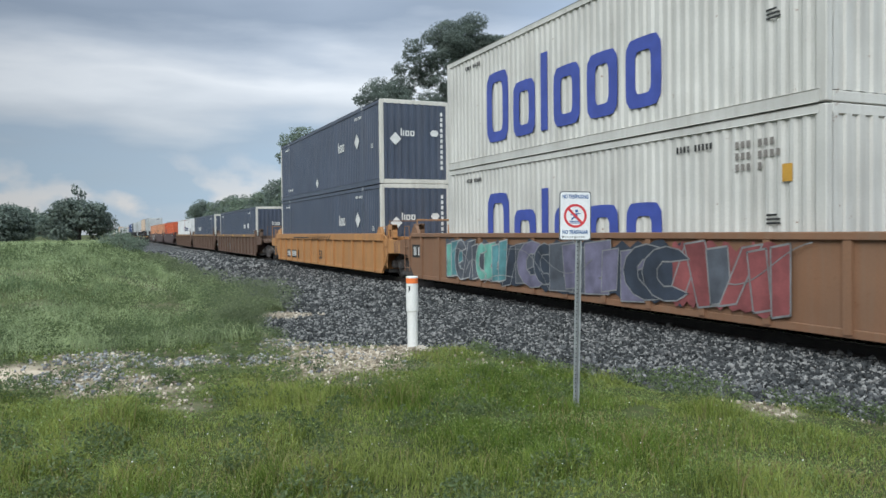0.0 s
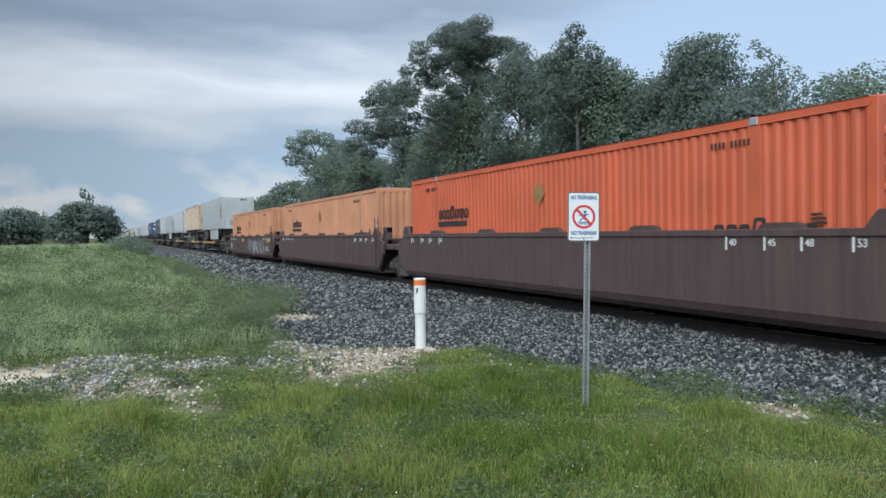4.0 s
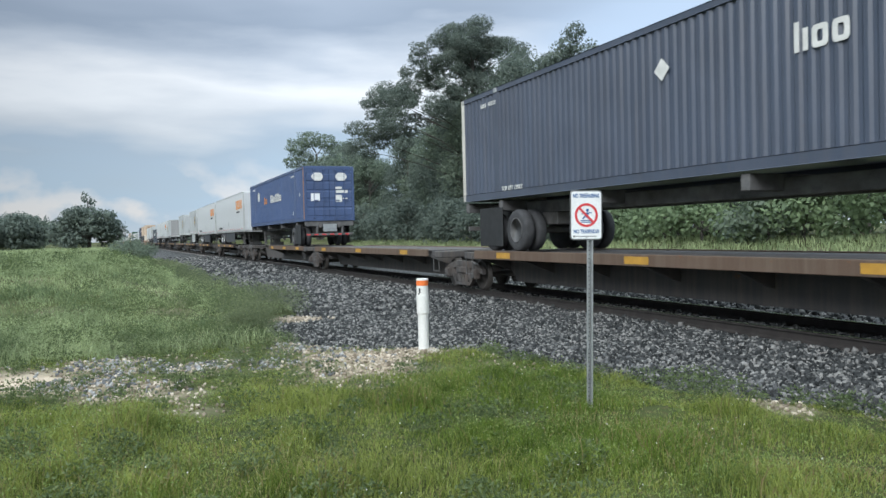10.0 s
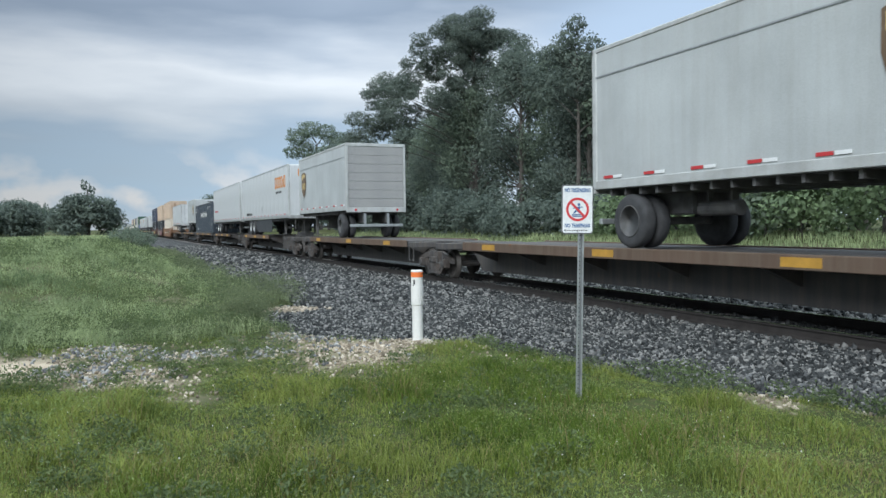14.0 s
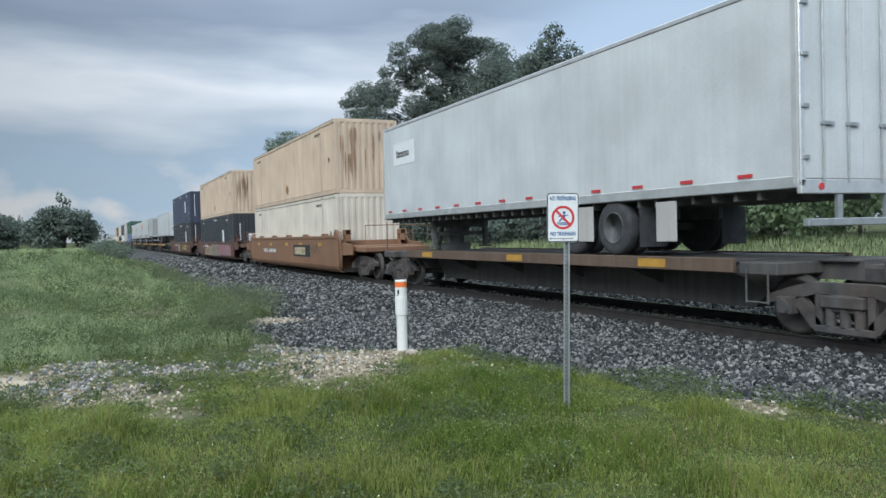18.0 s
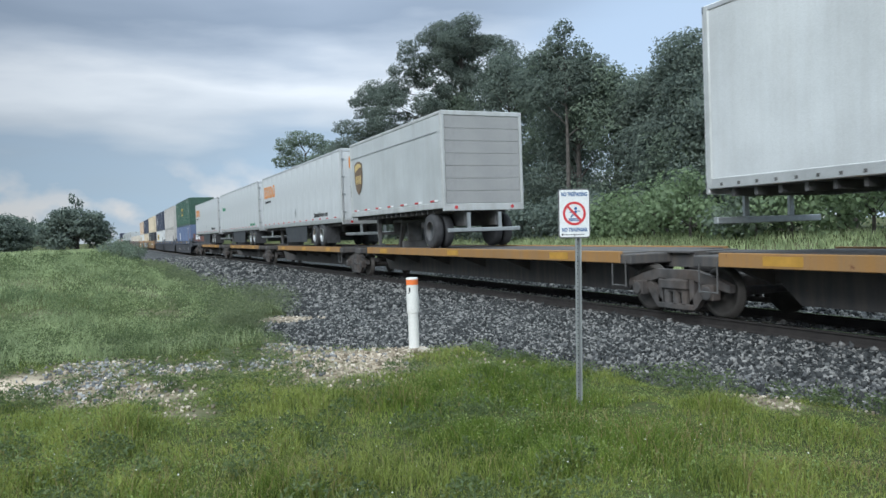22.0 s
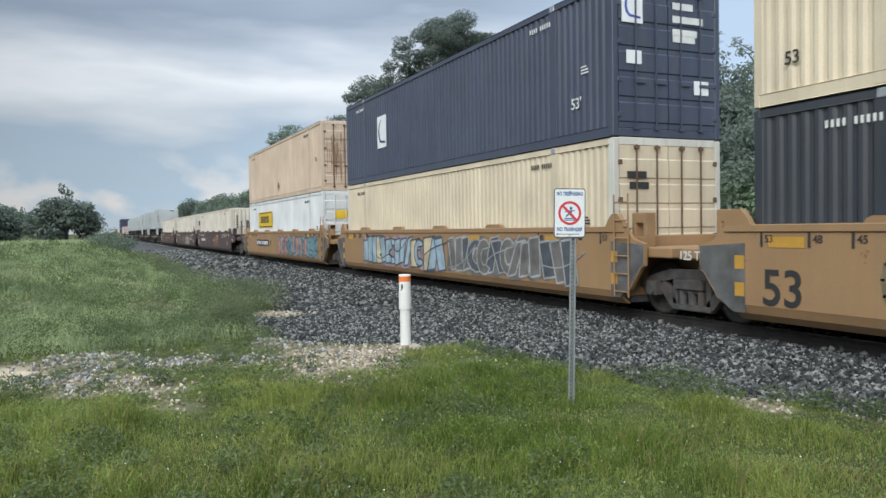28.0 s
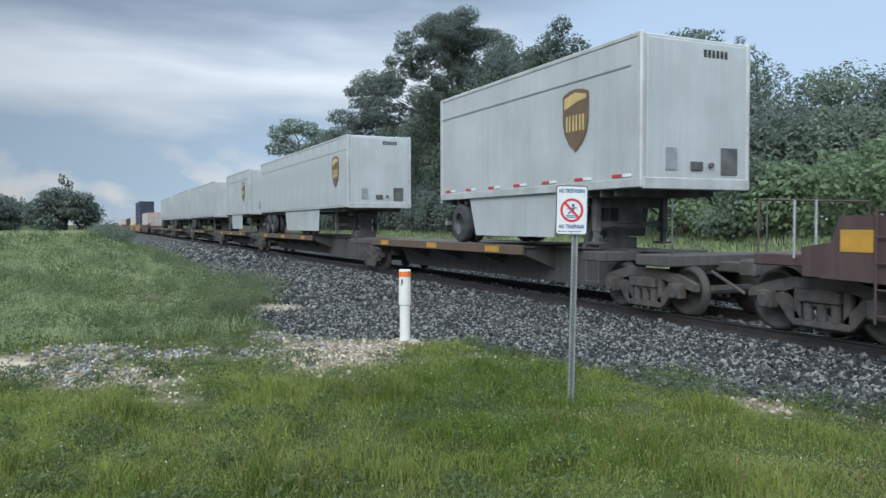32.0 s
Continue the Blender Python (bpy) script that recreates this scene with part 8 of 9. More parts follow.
    container(u[0][0], LOW + 0.4, 16.15, 2.90, P_GREYWHITE, P_ORANGE, front="doors", label="dull white container with orange-brown doors", group=g)
    c = well_car([u[1]], C_TAN, False, "tan well car with a dark double stack")
    for z in (LOW, HIGH):
        container(u[1][0], z, 16.15, 2.90, P_DNAVY, front="wall", label="dark navy container in a far double stack", group=g)
    for k in range(4):
        f = -603.5 - 23.5 * k
        c = well_car([(f, f - 16.15)], (C_TAN, C_RED, C_MAROON, C_TAN)[k], False, "weathered well car at the end of the train")
        container(f, LOW, 16.15, 2.90, (P_CREAM, P_BLACK, P_TAN, P_GREYWHITE)[k], front="wall", label="corrugated container far along the train", group=g)


front_section()
spine_section()
middle_section()
rear_section()


# ---- vegetation ----
def cards(P, size, aspect, r, droop=0.0, faces=None):
    """Small leaf shapes (two triangles folded along the middle) at the points P; faces: the way each leaf mostly faces."""
    n = len(P)
    d = r.normal(size=(n, 3))
    if faces is not None:
        w = faces + 0.75 * r.normal(size=(n, 3))
        w /= np.linalg.norm(w, axis=1, keepdims=True)
        d = np.cross(w, d)
        d /= np.linalg.norm(d, axis=1, keepdims=True)
        u = np.cross(w, d)
    else:
        d[:, 2] -= droop
        d /= np.linalg.norm(d, axis=1, keepdims=True)
        u = np.cross(d, r.normal(size=(n, 3)))
        u /= np.linalg.norm(u, axis=1, keepdims=True)
    s = size * r.uniform(0.55, 1.25, (n, 1))
    a, b = d * s, u * s * aspect
    nrm = np.cross(d, u) * s * 0.12
    V = np.stack([P - a * 0.5, P + b * 0.5 + nrm, P + a * 0.5, P - b * 0.5 + nrm], 1)
    F = (np.array([0, 1, 2, 0, 2, 3])[None] + 4 * np.arange(n)[:, None]).reshape(-1)
    return V.reshape(-1, 3), F


def blob_points(c, rad, n, r, flat=0.75):
    """Points towards the outside of a lumpy ball."""
    d = r.normal(size=(n, 3))
    d /= np.linalg.norm(d, axis=1, keepdims=True)
    k = r.uniform(0.35, 1.0, (n, 1)) ** 0.5
    lump = 1 + 0.22 * np.sin(d[:, :1] * 5 + c[0]) * np.cos(d[:, 1:2] * 4 + c[1]) + 0.15 * np.sin(d[:, 2:3] * 7 + c[2])
    return np.array(c)[None] + d * k * lump * rad * np.array([1, 1, flat])


def branch(mb, p0, p1, r0, r1, n=7, bend=0.0, rnd=None):
    """A tapered, slightly bent limb."""
    p0, p1 = Vector(p0), Vector(p1)
    mid = (p0 + p1) / 2 + Vector((rnd.uniform(-1, 1), rnd.uniform(-1, 1), rnd.uniform(-0.2, 1))) * bend * (p1 - p0).length
    last, lr = p0, r0
    for k in range(1, 5):
        t = k / 4
        q = p0 * (1 - t) ** 2 + mid * 2 * t * (1 - t) + p1 * t * t
        rr = r0 + (r1 - r0) * t
        mb.cyl(last, q, lr, n, rr)
        last, lr = q, rr


# leaf colours raised and greyed towards blue: distance haze mixed into them
L_PINE = leaf_material("pine_needles", (0.115, 0.145, 0.130), (0.215, 0.255, 0.215), 0.65, 0.46, 0.3)
L_OAK = leaf_material("dark_broad_leaves", (0.110, 0.142, 0.130), (0.205, 0.248, 0.202), 0.65, 0.46, 0.3)
L_MID = leaf_material("green_broad_leaves", (0.125, 0.165, 0.132), (0.235, 0.290, 0.210), 0.65, 0.46, 0.3)
L_BUSH = leaf_material("bright_shrub_leaves", (0.145, 0.200, 0.120), (0.280, 0.370, 0.200), 0.65, 0.46, 0.3)
M_BARK = material("tree_bark", (0.105, 0.095, 0.086), 0.95, 0, 0.3, 4, 40, 0.6)


def tree(name, label, x, y, h, trunk_r, clumps, leaf, n_leaf, size, aspect, seed, category="tree", lean=0.0, group="", flat=0.75, limbs=None):
    """A tree: tapered trunk, limbs to each clump (dx, dy, z, radius), and a crown of separate leaves."""
    r = np.random.RandomState(seed)
    rnd = random.Random(seed)
    z0 = float(ground_z(np.array([x]), np.array([y]))[0]) - 0.1
    o = empty(name, pose(x, y, z0, 0, 0, math.degrees(math.atan2(-x, y))), label, category, group)
    tr = MB()
    top = max(c[2] for c in clumps)
    branch(tr, (0, 0, 0), (lean, 0, top * 0.86), trunk_r, trunk_r * 0.25, 10, 0.02, rnd)
    part("trunk", tr, M_BARK, o)
    lb = MB()
    V, F, off = [], [], 0
    for dx, dy, z, rad in limbs or clumps:
        base = max(0.25 * top, z - rad * 0.9 - 0.30 * math.hypot(dx, dy))
        branch(lb, (lean * base / top, 0, base), (dx, dy, z), trunk_r * (0.15 if limbs else 0.26), 0.02, 6, 0.18 if limbs else 0.14, rnd)
    for dx, dy, z, rad in clumps:
        P = blob_points((dx, dy, z), rad, int(n_leaf * rad * rad), r, flat)
        out = P - np.array([dx, dy, z])
        out /= np.linalg.norm(out, axis=1, keepdims=True) + 1e-6
        out[:, 2] += 0.55
        v, f = cards(P, size, aspect, r, faces=out)
        V.append(v)
        F.append(f + off)
        off += len(v)
    part("branching", lb, M_BARK, o)
    part("crown", array_mesh("crown", np.concatenate(V), np.concatenate(F), 3, leaf), leaf, o)
    return o


def crown(w, d, z0, z1, n, rad, seed, dome=True):
    """Clump places for a rounded crown."""
    rnd = random.Random(seed)
    out = []
    for k in range(n):
        t = rnd.random()
        z = z0 + (z1 - z0) * t
        ww = math.sqrt(max(0.05, 1 - (2 * t - 0.75) ** 2 / 1.6)) if dome else 1.0
        a = rnd.uniform(0, 2 * pi)
        q = math.sqrt(rnd.uniform(0.15, 1.0))
        out.append((w * ww * q * math.cos(a), d * ww * q * math.sin(a), z, rad * rnd.uniform(0.7, 1.2)))
    return out


def make_trees():
    g = "trees behind the track"
    # tall open pine
    top = [(0.0, 0, 18.3, 1.6), (-2.2, 0.5, 17.6, 1.4), (2.0, -0.4, 17.9, 1.5), (3.6, 0.4, 16.7, 1.4), (-3.4, -0.5, 16.3, 1.2), (0.8, 1.0, 16.5, 1.5), (4.8, 0, 15.4, 1.2), (-1.2, -0.8, 15.6, 1.2),
           (2.6, 0.8, 15.2, 1.2), (-4.8, 0.3, 14.6, 1.0), (5.6, -0.6, 13.9, 1.1), (0.3, 0, 14.2, 1.1), (-2.4, 0.6, 13.6, 1.0), (1.4, -0.6, 13.4, 1.2), (3.0, 0.8, 13.6, 1.2), (-3.4, 0, 15.0, 1.1), (1.8, 0.9, 16.9, 1.3), (-0.9, 0.8, 17.0, 1.3), (4.2, 0.3, 12.4, 1.2), (-0.4, 0.4, 12.6, 1.1), (-5.4, 0.2, 13.5, 1.0)]
    arm = [(-7.2, 0.5, 13.2, 1.3), (-8.6, -0.3, 12.6, 1.1), (-5.8, 0, 12.4, 1.0), (-7.8, 0.2, 11.2, 1.1), (-9.2, 0.4, 9.6, 1.3), (-6.4, -0.4, 9.9, 1.2), (-10.2, 0, 8.4, 1.2), (3.6, 0.2, 12.6, 1.2), (-4.0, 0.6, 11.2, 1.0)]
    top += [(0.3, 2.4, 17.7, 1.3), (0.2, 3.6, 16.9, 1.3), (0.4, 4.7, 15.7, 1.2), (-0.3, 3.2, 15.3, 1.2), (0.0, 4.4, 14.3, 1.1), (-0.4, -2.6, 17.2, 1.1), (-1.6, -1.8, 13.2, 0.8)]
    arm += [(-4.0, -4.2, 11.4, 1.2), (-6.0, -4.4, 10.1, 1.2), (-6.0, -3.4, 12.1, 1.1), (-2.2, -2.4, 11.6, 1.0)]
    rp = random.Random(41)
    pads = []
    for a, b, c, d in top + arm:
        for k in range(4):
            q = 2 * pi * (k + rp.random()) / 4
            pads.append((a + 0.95 * d * math.cos(q), b + 0.8 * d * math.sin(q), c * 1.02 + rp.uniform(-0.55, 0.55) * d, d * rp.uniform(0.56, 0.95)))
    tree("pine_tree", "tall open-crowned pine with dark needle clumps", -63.2, 30.0, 20, 0.34, pads, L_PINE, 680, 0.25, 0.30, 5, lean=0.5, group=g, flat=0.66, limbs=top + arm)
    tree("pine_tree", "slender tree with a feathery top beside the pine", -45.6, 30.0, 14, 0.2, [(0, 0, 14.4, 0.8), (-0.6, 0, 13.4, 1.0), (0.9, 0.2, 12.9, 1.1), (-1.8, 0, 12.3, 1.0), (2.0, 0, 12.0, 1.0), (0, 0, 11.6, 1.3), (-2.8, 0.3, 11.0, 1.2), (2.6, 0, 10.4, 1.4), (-1.0, 0.2, 12.6, 1.1), (1.2, 0, 11.4, 1.3), (-2.2, 0, 9.8, 1.5), (0.4, 0, 10.2, 1.6), (3.4, 0.2, 9.2, 1.5)], L_OAK, 560, 0.27, 0.42, 6, group=g)
    # spreading tree further off
    tree("umbrella_tree", "spreading flat-topped tree beyond the pine", -124, 31, 17, 0.4, [(-3.2, 0, 15.2, 1.9), (-1.0, 0.5, 16.5, 2.0), (1.6, 0, 16.0, 1.9), (3.6, 0, 14.9, 1.8), (-3.9, 0.4, 12.9, 1.5), (-1.5, 0, 13.4, 1.7), (5.2, 0.3, 15.2, 1.2), (1.8, 0, 12.8, 2.0), (-0.4, 0, 11.4, 2.2), (3.4, 0, 12.0, 1.9)], L_MID, 260, 0.36, 0.5, 7, group=g)
    # dark oak
    tree("oak_tree", "broad dense dark green oak", -36.0, 33.0, 13, 0.45, crown(4.0, 3.2, 5.5, 11.2, 46, 1.45, 8), L_OAK, 270, 0.245, 0.55, 8, group=g)
    tree("oak_tree", "dense dark green oak beside the taller one", -40.6, 34.0, 12, 0.4, crown(3.0, 3.0, 5.0, 10.2, 30, 1.4, 18), L_OAK, 270, 0.245, 0.55, 9, group=g)
    # thin wispy tree and right-hand ones
    tree("wispy_tree", "thin tree with wispy drooping sprays", -30.6, 32.5, 10, 0.12, [(-0.9, 0, 10.4, 0.4), (-0.5, 0, 9.9, 0.5), (0.2, 0, 9.4, 0.5), (-0.4, 0, 8.9, 0.5), (0.9, 0, 8.6, 0.7), (0.2, 0, 8.0, 0.8), (1.5, 0, 7.6, 0.9), (0.4, 0.3, 6.8, 1.2)], L_MID, 300, 0.27, 0.3, 10, group=g)
    tree("broadleaf_tree", "rounded broadleaf tree at the edge of the wood", -27.4, 34.5, 9, 0.3, crown(2.6, 2.4, 4.0, 8.0, 24, 1.35, 21), L_MID, 220, 0.25, 0.5, 11, group=g)
    tree("broadleaf_tree", "tall broadleaf tree at the edge of the wood", -23.6, 35.5, 9, 0.3, crown(2.6, 2.4, 3.6, 7.6, 24, 1.35, 22), L_OAK, 220, 0.25, 0.5, 12, group=g)
    tree("broadleaf_tree", "dark broadleaf tree at the edge of the wood", -19.0, 36.0, 9, 0.3, crown(3.0, 2.4, 3.0, 7.6, 24, 1.4, 23), L_OAK, 210, 0.25, 0.5, 13, group=g)
    # the mass of the wood under the pine
    rnd = random.Random(3)
    for k in range(26):
        x = -24 - k * 3.3 + rnd.uniform(-1, 1)
        hh = float(np.interp(x, [-106, -85, -70, -60, -50, -44, -38, -30, -24], [11.0, 12.8, 14.6, 15.6, 14.4, 12.2, 9.4, 7.5, 6.4])) * rnd.uniform(0.9, 1.06)
        tree("broadleaf_tree", "broadleaf tree in the dense edge of the wood", x, 31.0 + rnd.uniform(-1.2, 3.5), hh, 0.28, crown(3.0, 2.4, 1.6, hh - 1.2, 36, 1.65, 100 + k), (L_MID, L_OAK, L_OAK)[k % 3], 165, 0.265, 0.5, 200 + k, group=g)
    for k in range(13):
        x = -108 - k * 14.0 + rnd.uniform(-2, 2)
        hh = float(np.interp(x, [-300, -265, -177, -146, -128, -105], [10.0, 12.0, 10.4, 13.0, 11.5, 11.5])) * rnd.uniform(0.82, 1.08)
        tree("broadleaf_tree", "distant tree in the line along the track", x, 30.5 + rnd.uniform(-1, 3), hh, 0.25, crown(4.4, 2.6, 2.2, hh - 1.2, 20, 2.0, 300 + k), (L_MID, L_OAK)[k % 2], 42, 0.6, 0.6, 320 + k, group=g)
    for k, (x, hh) in enumerate(((-101, 12.6), (-107, 13.4), (-114, 13.0), (-120, 12.4), (-127, 11.6))):
        tree("broadleaf_tree", "broadleaf tree at the foot of the flat-topped one", x, 30.0 + 0.6 * k, hh, 0.25, crown(4.0, 2.6, 1.8, hh - 1.2, 26, 1.9, 350 + k), (L_MID, L_OAK)[k % 2], 70, 0.42, 0.55, 370 + k, group=g)
    # shrubs in front of the wood
    for k in range(26):
        x = -13 - k * 2.9 + rnd.uniform(-0.9, 0.9)
        hh = float(np.interp(x, [-88, -60, -44, -34, -25, -12], [4.4, 4.0, 3.2, 3.0, 4.2, 4.2])) * rnd.uniform(0.75, 1.15)
        yy = 24.2 + rnd.uniform(-0.8, 2.2)
        tree("shrub", "bright green leafy shrub at the edge of the wood", x, yy, hh, 0.08, crown(2.0, 1.5, 0.5, max(1.2, hh - 0.8), 15, 1.0, 400 + k), (L_BUSH if k % 4 else L_MID) if x > -34 else L_OAK, 190, 0.27, 0.6, 420 + k, "shrub", group="shrubs behind the track")
    # near side of the line, far off
    tree("broadleaf_tree", "dark dense tree far along the line", -121, -3.2, 8, 0.3, crown(4.0, 3.6, 0.8, 5.4, 60, 1.45, 500) + [(-0.5, -0.9, 7.6, 0.6), (-0.1, 0, 7.1, 0.7), (0.6, 0.5, 6.7, 0.6)], L_OAK, 75, 0.5, 0.55, 501, group="trees far along the line")
    tree("broadleaf_tree", "dark tree far off beside the line", -126, -13.4, 7, 0.3, crown(4.2, 3.6, 0.7, 4.6, 46, 1.7, 502), L_OAK, 65, 0.5, 0.55, 503, group="trees far along the line")
    tree("broadleaf_tree", "low tree far off beside the line", -140, -10.4, 5, 0.25, crown(4.4, 3.4, 0.8, 4.2, 22, 1.4, 504), L_MID, 65, 0.5, 0.55, 505, group="trees far along the line")
    tree("broadleaf_tree", "dark tree at the far edge of the field", -118, -21.0, 7, 0.3, crown(4.4, 4.2, 0.7, 5.4, 42, 1.8, 506), L_OAK, 65, 0.5, 0.55, 507, group="trees far along the line")
    for k, (x, y, hh) in enumerate(((-57, 1.0, 1.6), (-61, 1.8, 1.5), (-66, 0.9, 1.5), (-72, 1.9, 1.6))):
        tree("shrub", "low green shrub beside the track", x, y, hh, 0.05, crown(1.0, 0.9, 0.3, hh - 0.3, 12, 0.55, 520 + k), L_MID, 330, 0.16, 0.5, 530 + k, "shrub", group="shrubs beside the track")
    # woods on the skyline
    r = np.random.RandomState(9)
    V, F, off = [], [], 0
    for k in range(150):
        if k < 80:
            x, y = -215 - 7.0 * k * 0.9, 34 + r.uniform(0, 14)
        else:
            x, y = -170 - (k - 80) * 8.0, -16 - r.uniform(0, 30)
        hh = r.uniform(5.5, 9.5)
        P = blob_points((x, y, hh * 0.5), 1.0, 170, r) * 1.0
        P = np.array([x, y, hh * 0.5]) + (P - np.array([x, y, hh * 0.5])) * np.array([5.0, 4.0, hh * 0.62])
        v, f = cards(P, 1.2, 0.7, r)
        V.append(v)
        F.append(f + off)
        off += len(v)
    tagged(new("distant_woods", array_mesh("distant_woods", np.concatenate(V), np.concatenate(F), 3, L_OAK)), "dark woods on the skyline along the railway", "woods", kind="stuff")


make_trees()


def blades(P, z, h, w, bend, r):
    """Grass blades as three triangles each."""
    n = len(P)
    a = r.uniform(0, 2 * pi, n)
    dx, dy = np.cos(a), np.sin(a)
    px, py = -dy, dx
    lean = bend * r.uniform(0.2, 1.0, n) * h
    b = r.uniform(0, 2 * pi, n)
    lx, ly = np.cos(b) * lean, np.sin(b) * lean
    V = np.empty((n, 5, 3))
    for i, (t, ww) in enumerate(((0, 1), (0, -1), (0.55, 0.8), (0.55, -0.8), (1, 0))):
        s = t * t
        V[:, i, 0] = P[:, 0] + px * w * ww * 0.5 + lx * s
        V[:, i, 1] = P[:, 1] + py * w * ww * 0.5 + ly * s
        V[:, i, 2] = z + h * t * (1 - 0.25 * s * bend)
    F = (np.array([0, 1, 2, 1, 3, 2, 2, 3, 4])[None] + 5 * np.arange(n)[:, None]).reshape(-1)
    return V.reshape(-1, 3), F


L_GRASS = leaf_material("green_grass", (0.068, 0.108, 0.020), (0.375, 0.425, 0.112), 0.5, 0.38, patchy=1.7)
L_LUSH = leaf_material("deep_green_grass", (0.040, 0.076, 0.011), (0.205, 0.290, 0.050), 0.5, 0.38, patchy=1.9)
# blue raised in the bank greens to carry the haze over the bank
L_GRASS2 = leaf_material("tall_field_grass", (0.145, 0.200, 0.100), (0.470, 0.545, 0.295), 0.6, 0.38, patchy=0.9, spread=0.22)
L_BANK = leaf_material("low_bank_herbs", (0.105, 0.155, 0.072), (0.420, 0.500, 0.262), 0.6, 0.38, patchy=0.9, spread=0.22)
L_HERB = leaf_material("small_herb_leaves", (0.066, 0.110, 0.031), (0.31, 0.40, 0.135), 0.5, 0.35, patchy=1.5)
L_SEED = leaf_material("grass_seed_heads", (0.16, 0.19, 0.06), (0.36, 0.38, 0.16), 0.7, 0.35)
L_DRY = leaf_material("dry_grass", (0.16, 0.13, 0.06), (0.32, 0.26, 0.13), 0.7, 0.25)
L_WEED = leaf_material("dark_weeds", (0.055, 0.085, 0.036), (0.165, 0.212, 0.090), 0.5, 0.35)
L_SCRUB = leaf_material("olive_scrub_leaves", (0.085, 0.108, 0.060), (0.235, 0.280, 0.150), 0.6, 0.35, spread=0.3)
M_PETAL = material("white_petals", (0.75, 0.75, 0.70), 0.6, 0, 0.05, 5, 50, 0)


def fan(n, d0, d1, a0, a1, r, power=1.0):
    """Points spread over a fan in front of the camera; more near than far."""
    d = d0 * (d1 / d0) ** (r.uniform(0, 1, n) ** power)
    a = np.radians(r.uniform(a0, a1, n))
    return np.stack([-d * np.cos(a), d * np.sin(a)], -1), d


def make_grass():
    r = np.random.RandomState(77)

    def sheet(name, label, P, h, w, bend, mat, cat="grass"):
        v, f = blades(P, ground_z(P[:, 0], P[:, 1]) - 0.01, h, w, bend, r)
        tagged(new(name, array_mesh(name, v, f, 3, mat)), label, cat, kind="stuff")

    # verge in the foreground
    P, d = fan(175000, 4.0, 13.5, -12, 62, r, 0.8)
    P2, d2 = fan(60000, 7.0, 13.4, -12, 52, r, 0.9)
    P = np.concatenate([P, P2])
    bare = np.clip(1.15 * path_mask(P[:, 0], P[:, 1]) + 1.2 * sand_mask(P[:, 0], P[:, 1]) + 0.80 * grey_mask(P[:, 0], P[:, 1]), 0, 1)
    keep = (P[:, 1] < toe(P[:, 0]) + r.normal(0, 0.10, len(P))) & (r.uniform(0, 1, len(P)) < 1 - 0.96 * bare) & (P[:, 0] > -12.6)
    keep &= ((P[:, 0] + 9.95) ** 2 + (P[:, 1] - 3.8) ** 2) > 0.12
    P, bare = P[keep], bare[keep]
    clump = 0.5 + 0.5 * vnoise(P[:, 0], P[:, 1], 2.6, 31)
    # short and thin where the path crosses, tall in tufts nearer
    worn = sm((-7.3 - P[:, 0]) / 1.6) * sm((3.4 - P[:, 1]) / 0.8) + 0.35 * sm((-8.6 - P[:, 0]) / 0.8)
    h = (0.08 + 0.27 * clump ** 1.6) * (0.72 + 0.5 * np.clip(vnoise(P[:, 0], P[:, 1], 6.5, 33), -0.6, 1)) * r.uniform(0.45, 1.25, len(P)) * (1 - 0.68 * np.clip(worn, 0, 1)) * (0.75 + 0.4 * vnoise(P[:, 0], P[:, 1], 0.9, 61))
    h *= 1 - 0.6 * sm((P[:, 0] + 7.4) / 0.8) * sm((P[:, 1] - toe(P[:, 0]) + 1.1) / 0.6)
    deep = patch(P[:, 0], P[:, 1], -5.5, 3.1, 2.0, 1.3, 20) + 0.8 * patch(P[:, 0], P[:, 1], -7.6, 4.2, 1.2, 0.5) + 0.6 * patch(P[:, 0], P[:, 1], -4.6, 0.6, 0.6, 0.8) + 0.35 * vnoise(P[:, 0], P[:, 1], 1.1, 41) > r.uniform(0.1, 0.8, len(P))
    sheet("grass_verge", "yellowish green grass with taller tufts on the verge", P[~deep], h[~deep], 0.0052 * r.uniform(0.6, 1.4, (~deep).sum()), 0.75, L_GRASS)
    sheet("grass_verge", "lush deep green grass in patches of the verge", P[deep], h[deep] * 1.1, 0.0056 * r.uniform(0.6, 1.4, deep.sum()), 0.7, L_LUSH)
    brown = patch(P[:, 0], P[:, 1], -4.7, 4.0, 0.9, 0.6) + 0.9 * patch(P[:, 0], P[:, 1], -9.0, 3.9, 0.7, 0.4) + patch(P[:, 0], P[:, 1], -5.6, 3.6, 0.35, 0.5) + patch(P[:, 0], P[:, 1], -3.4, 4.6, 0.6, 0.4) + 0.6 * patch(P[:, 0], P[:, 1], -6.8, 2.4, 0.5, 0.4)
    k = r.uniform(0, 1, len(P)) < 0.03 * (1 + 2.0 * (vnoise(P[:, 0], P[:, 1], 0.8, 12) > 0.35)) + 0.17 * brown
    sheet("dry_grass", "dry straw-coloured stems among the grass", P[k] + r.normal(0, 0.02, (k.sum(), 2)), h[k] * 1.3, 0.005 * np.ones(k.sum()), 0.6, L_DRY)
    # trodden grass round the place where one stands
    Q = r.uniform(-4.6, 4.6, (9000, 2)) + np.array([0.0, -0.6])
    far = np.hypot(Q[:, 0], Q[:, 1])
    ang = np.degrees(np.arctan2(Q[:, 1], -Q[:, 0]))
    Q = Q[((far < 4.1) | (ang < -12) | (ang > 62)) & (Q[:, 1] < toe(Q[:, 0]) - 0.1)]
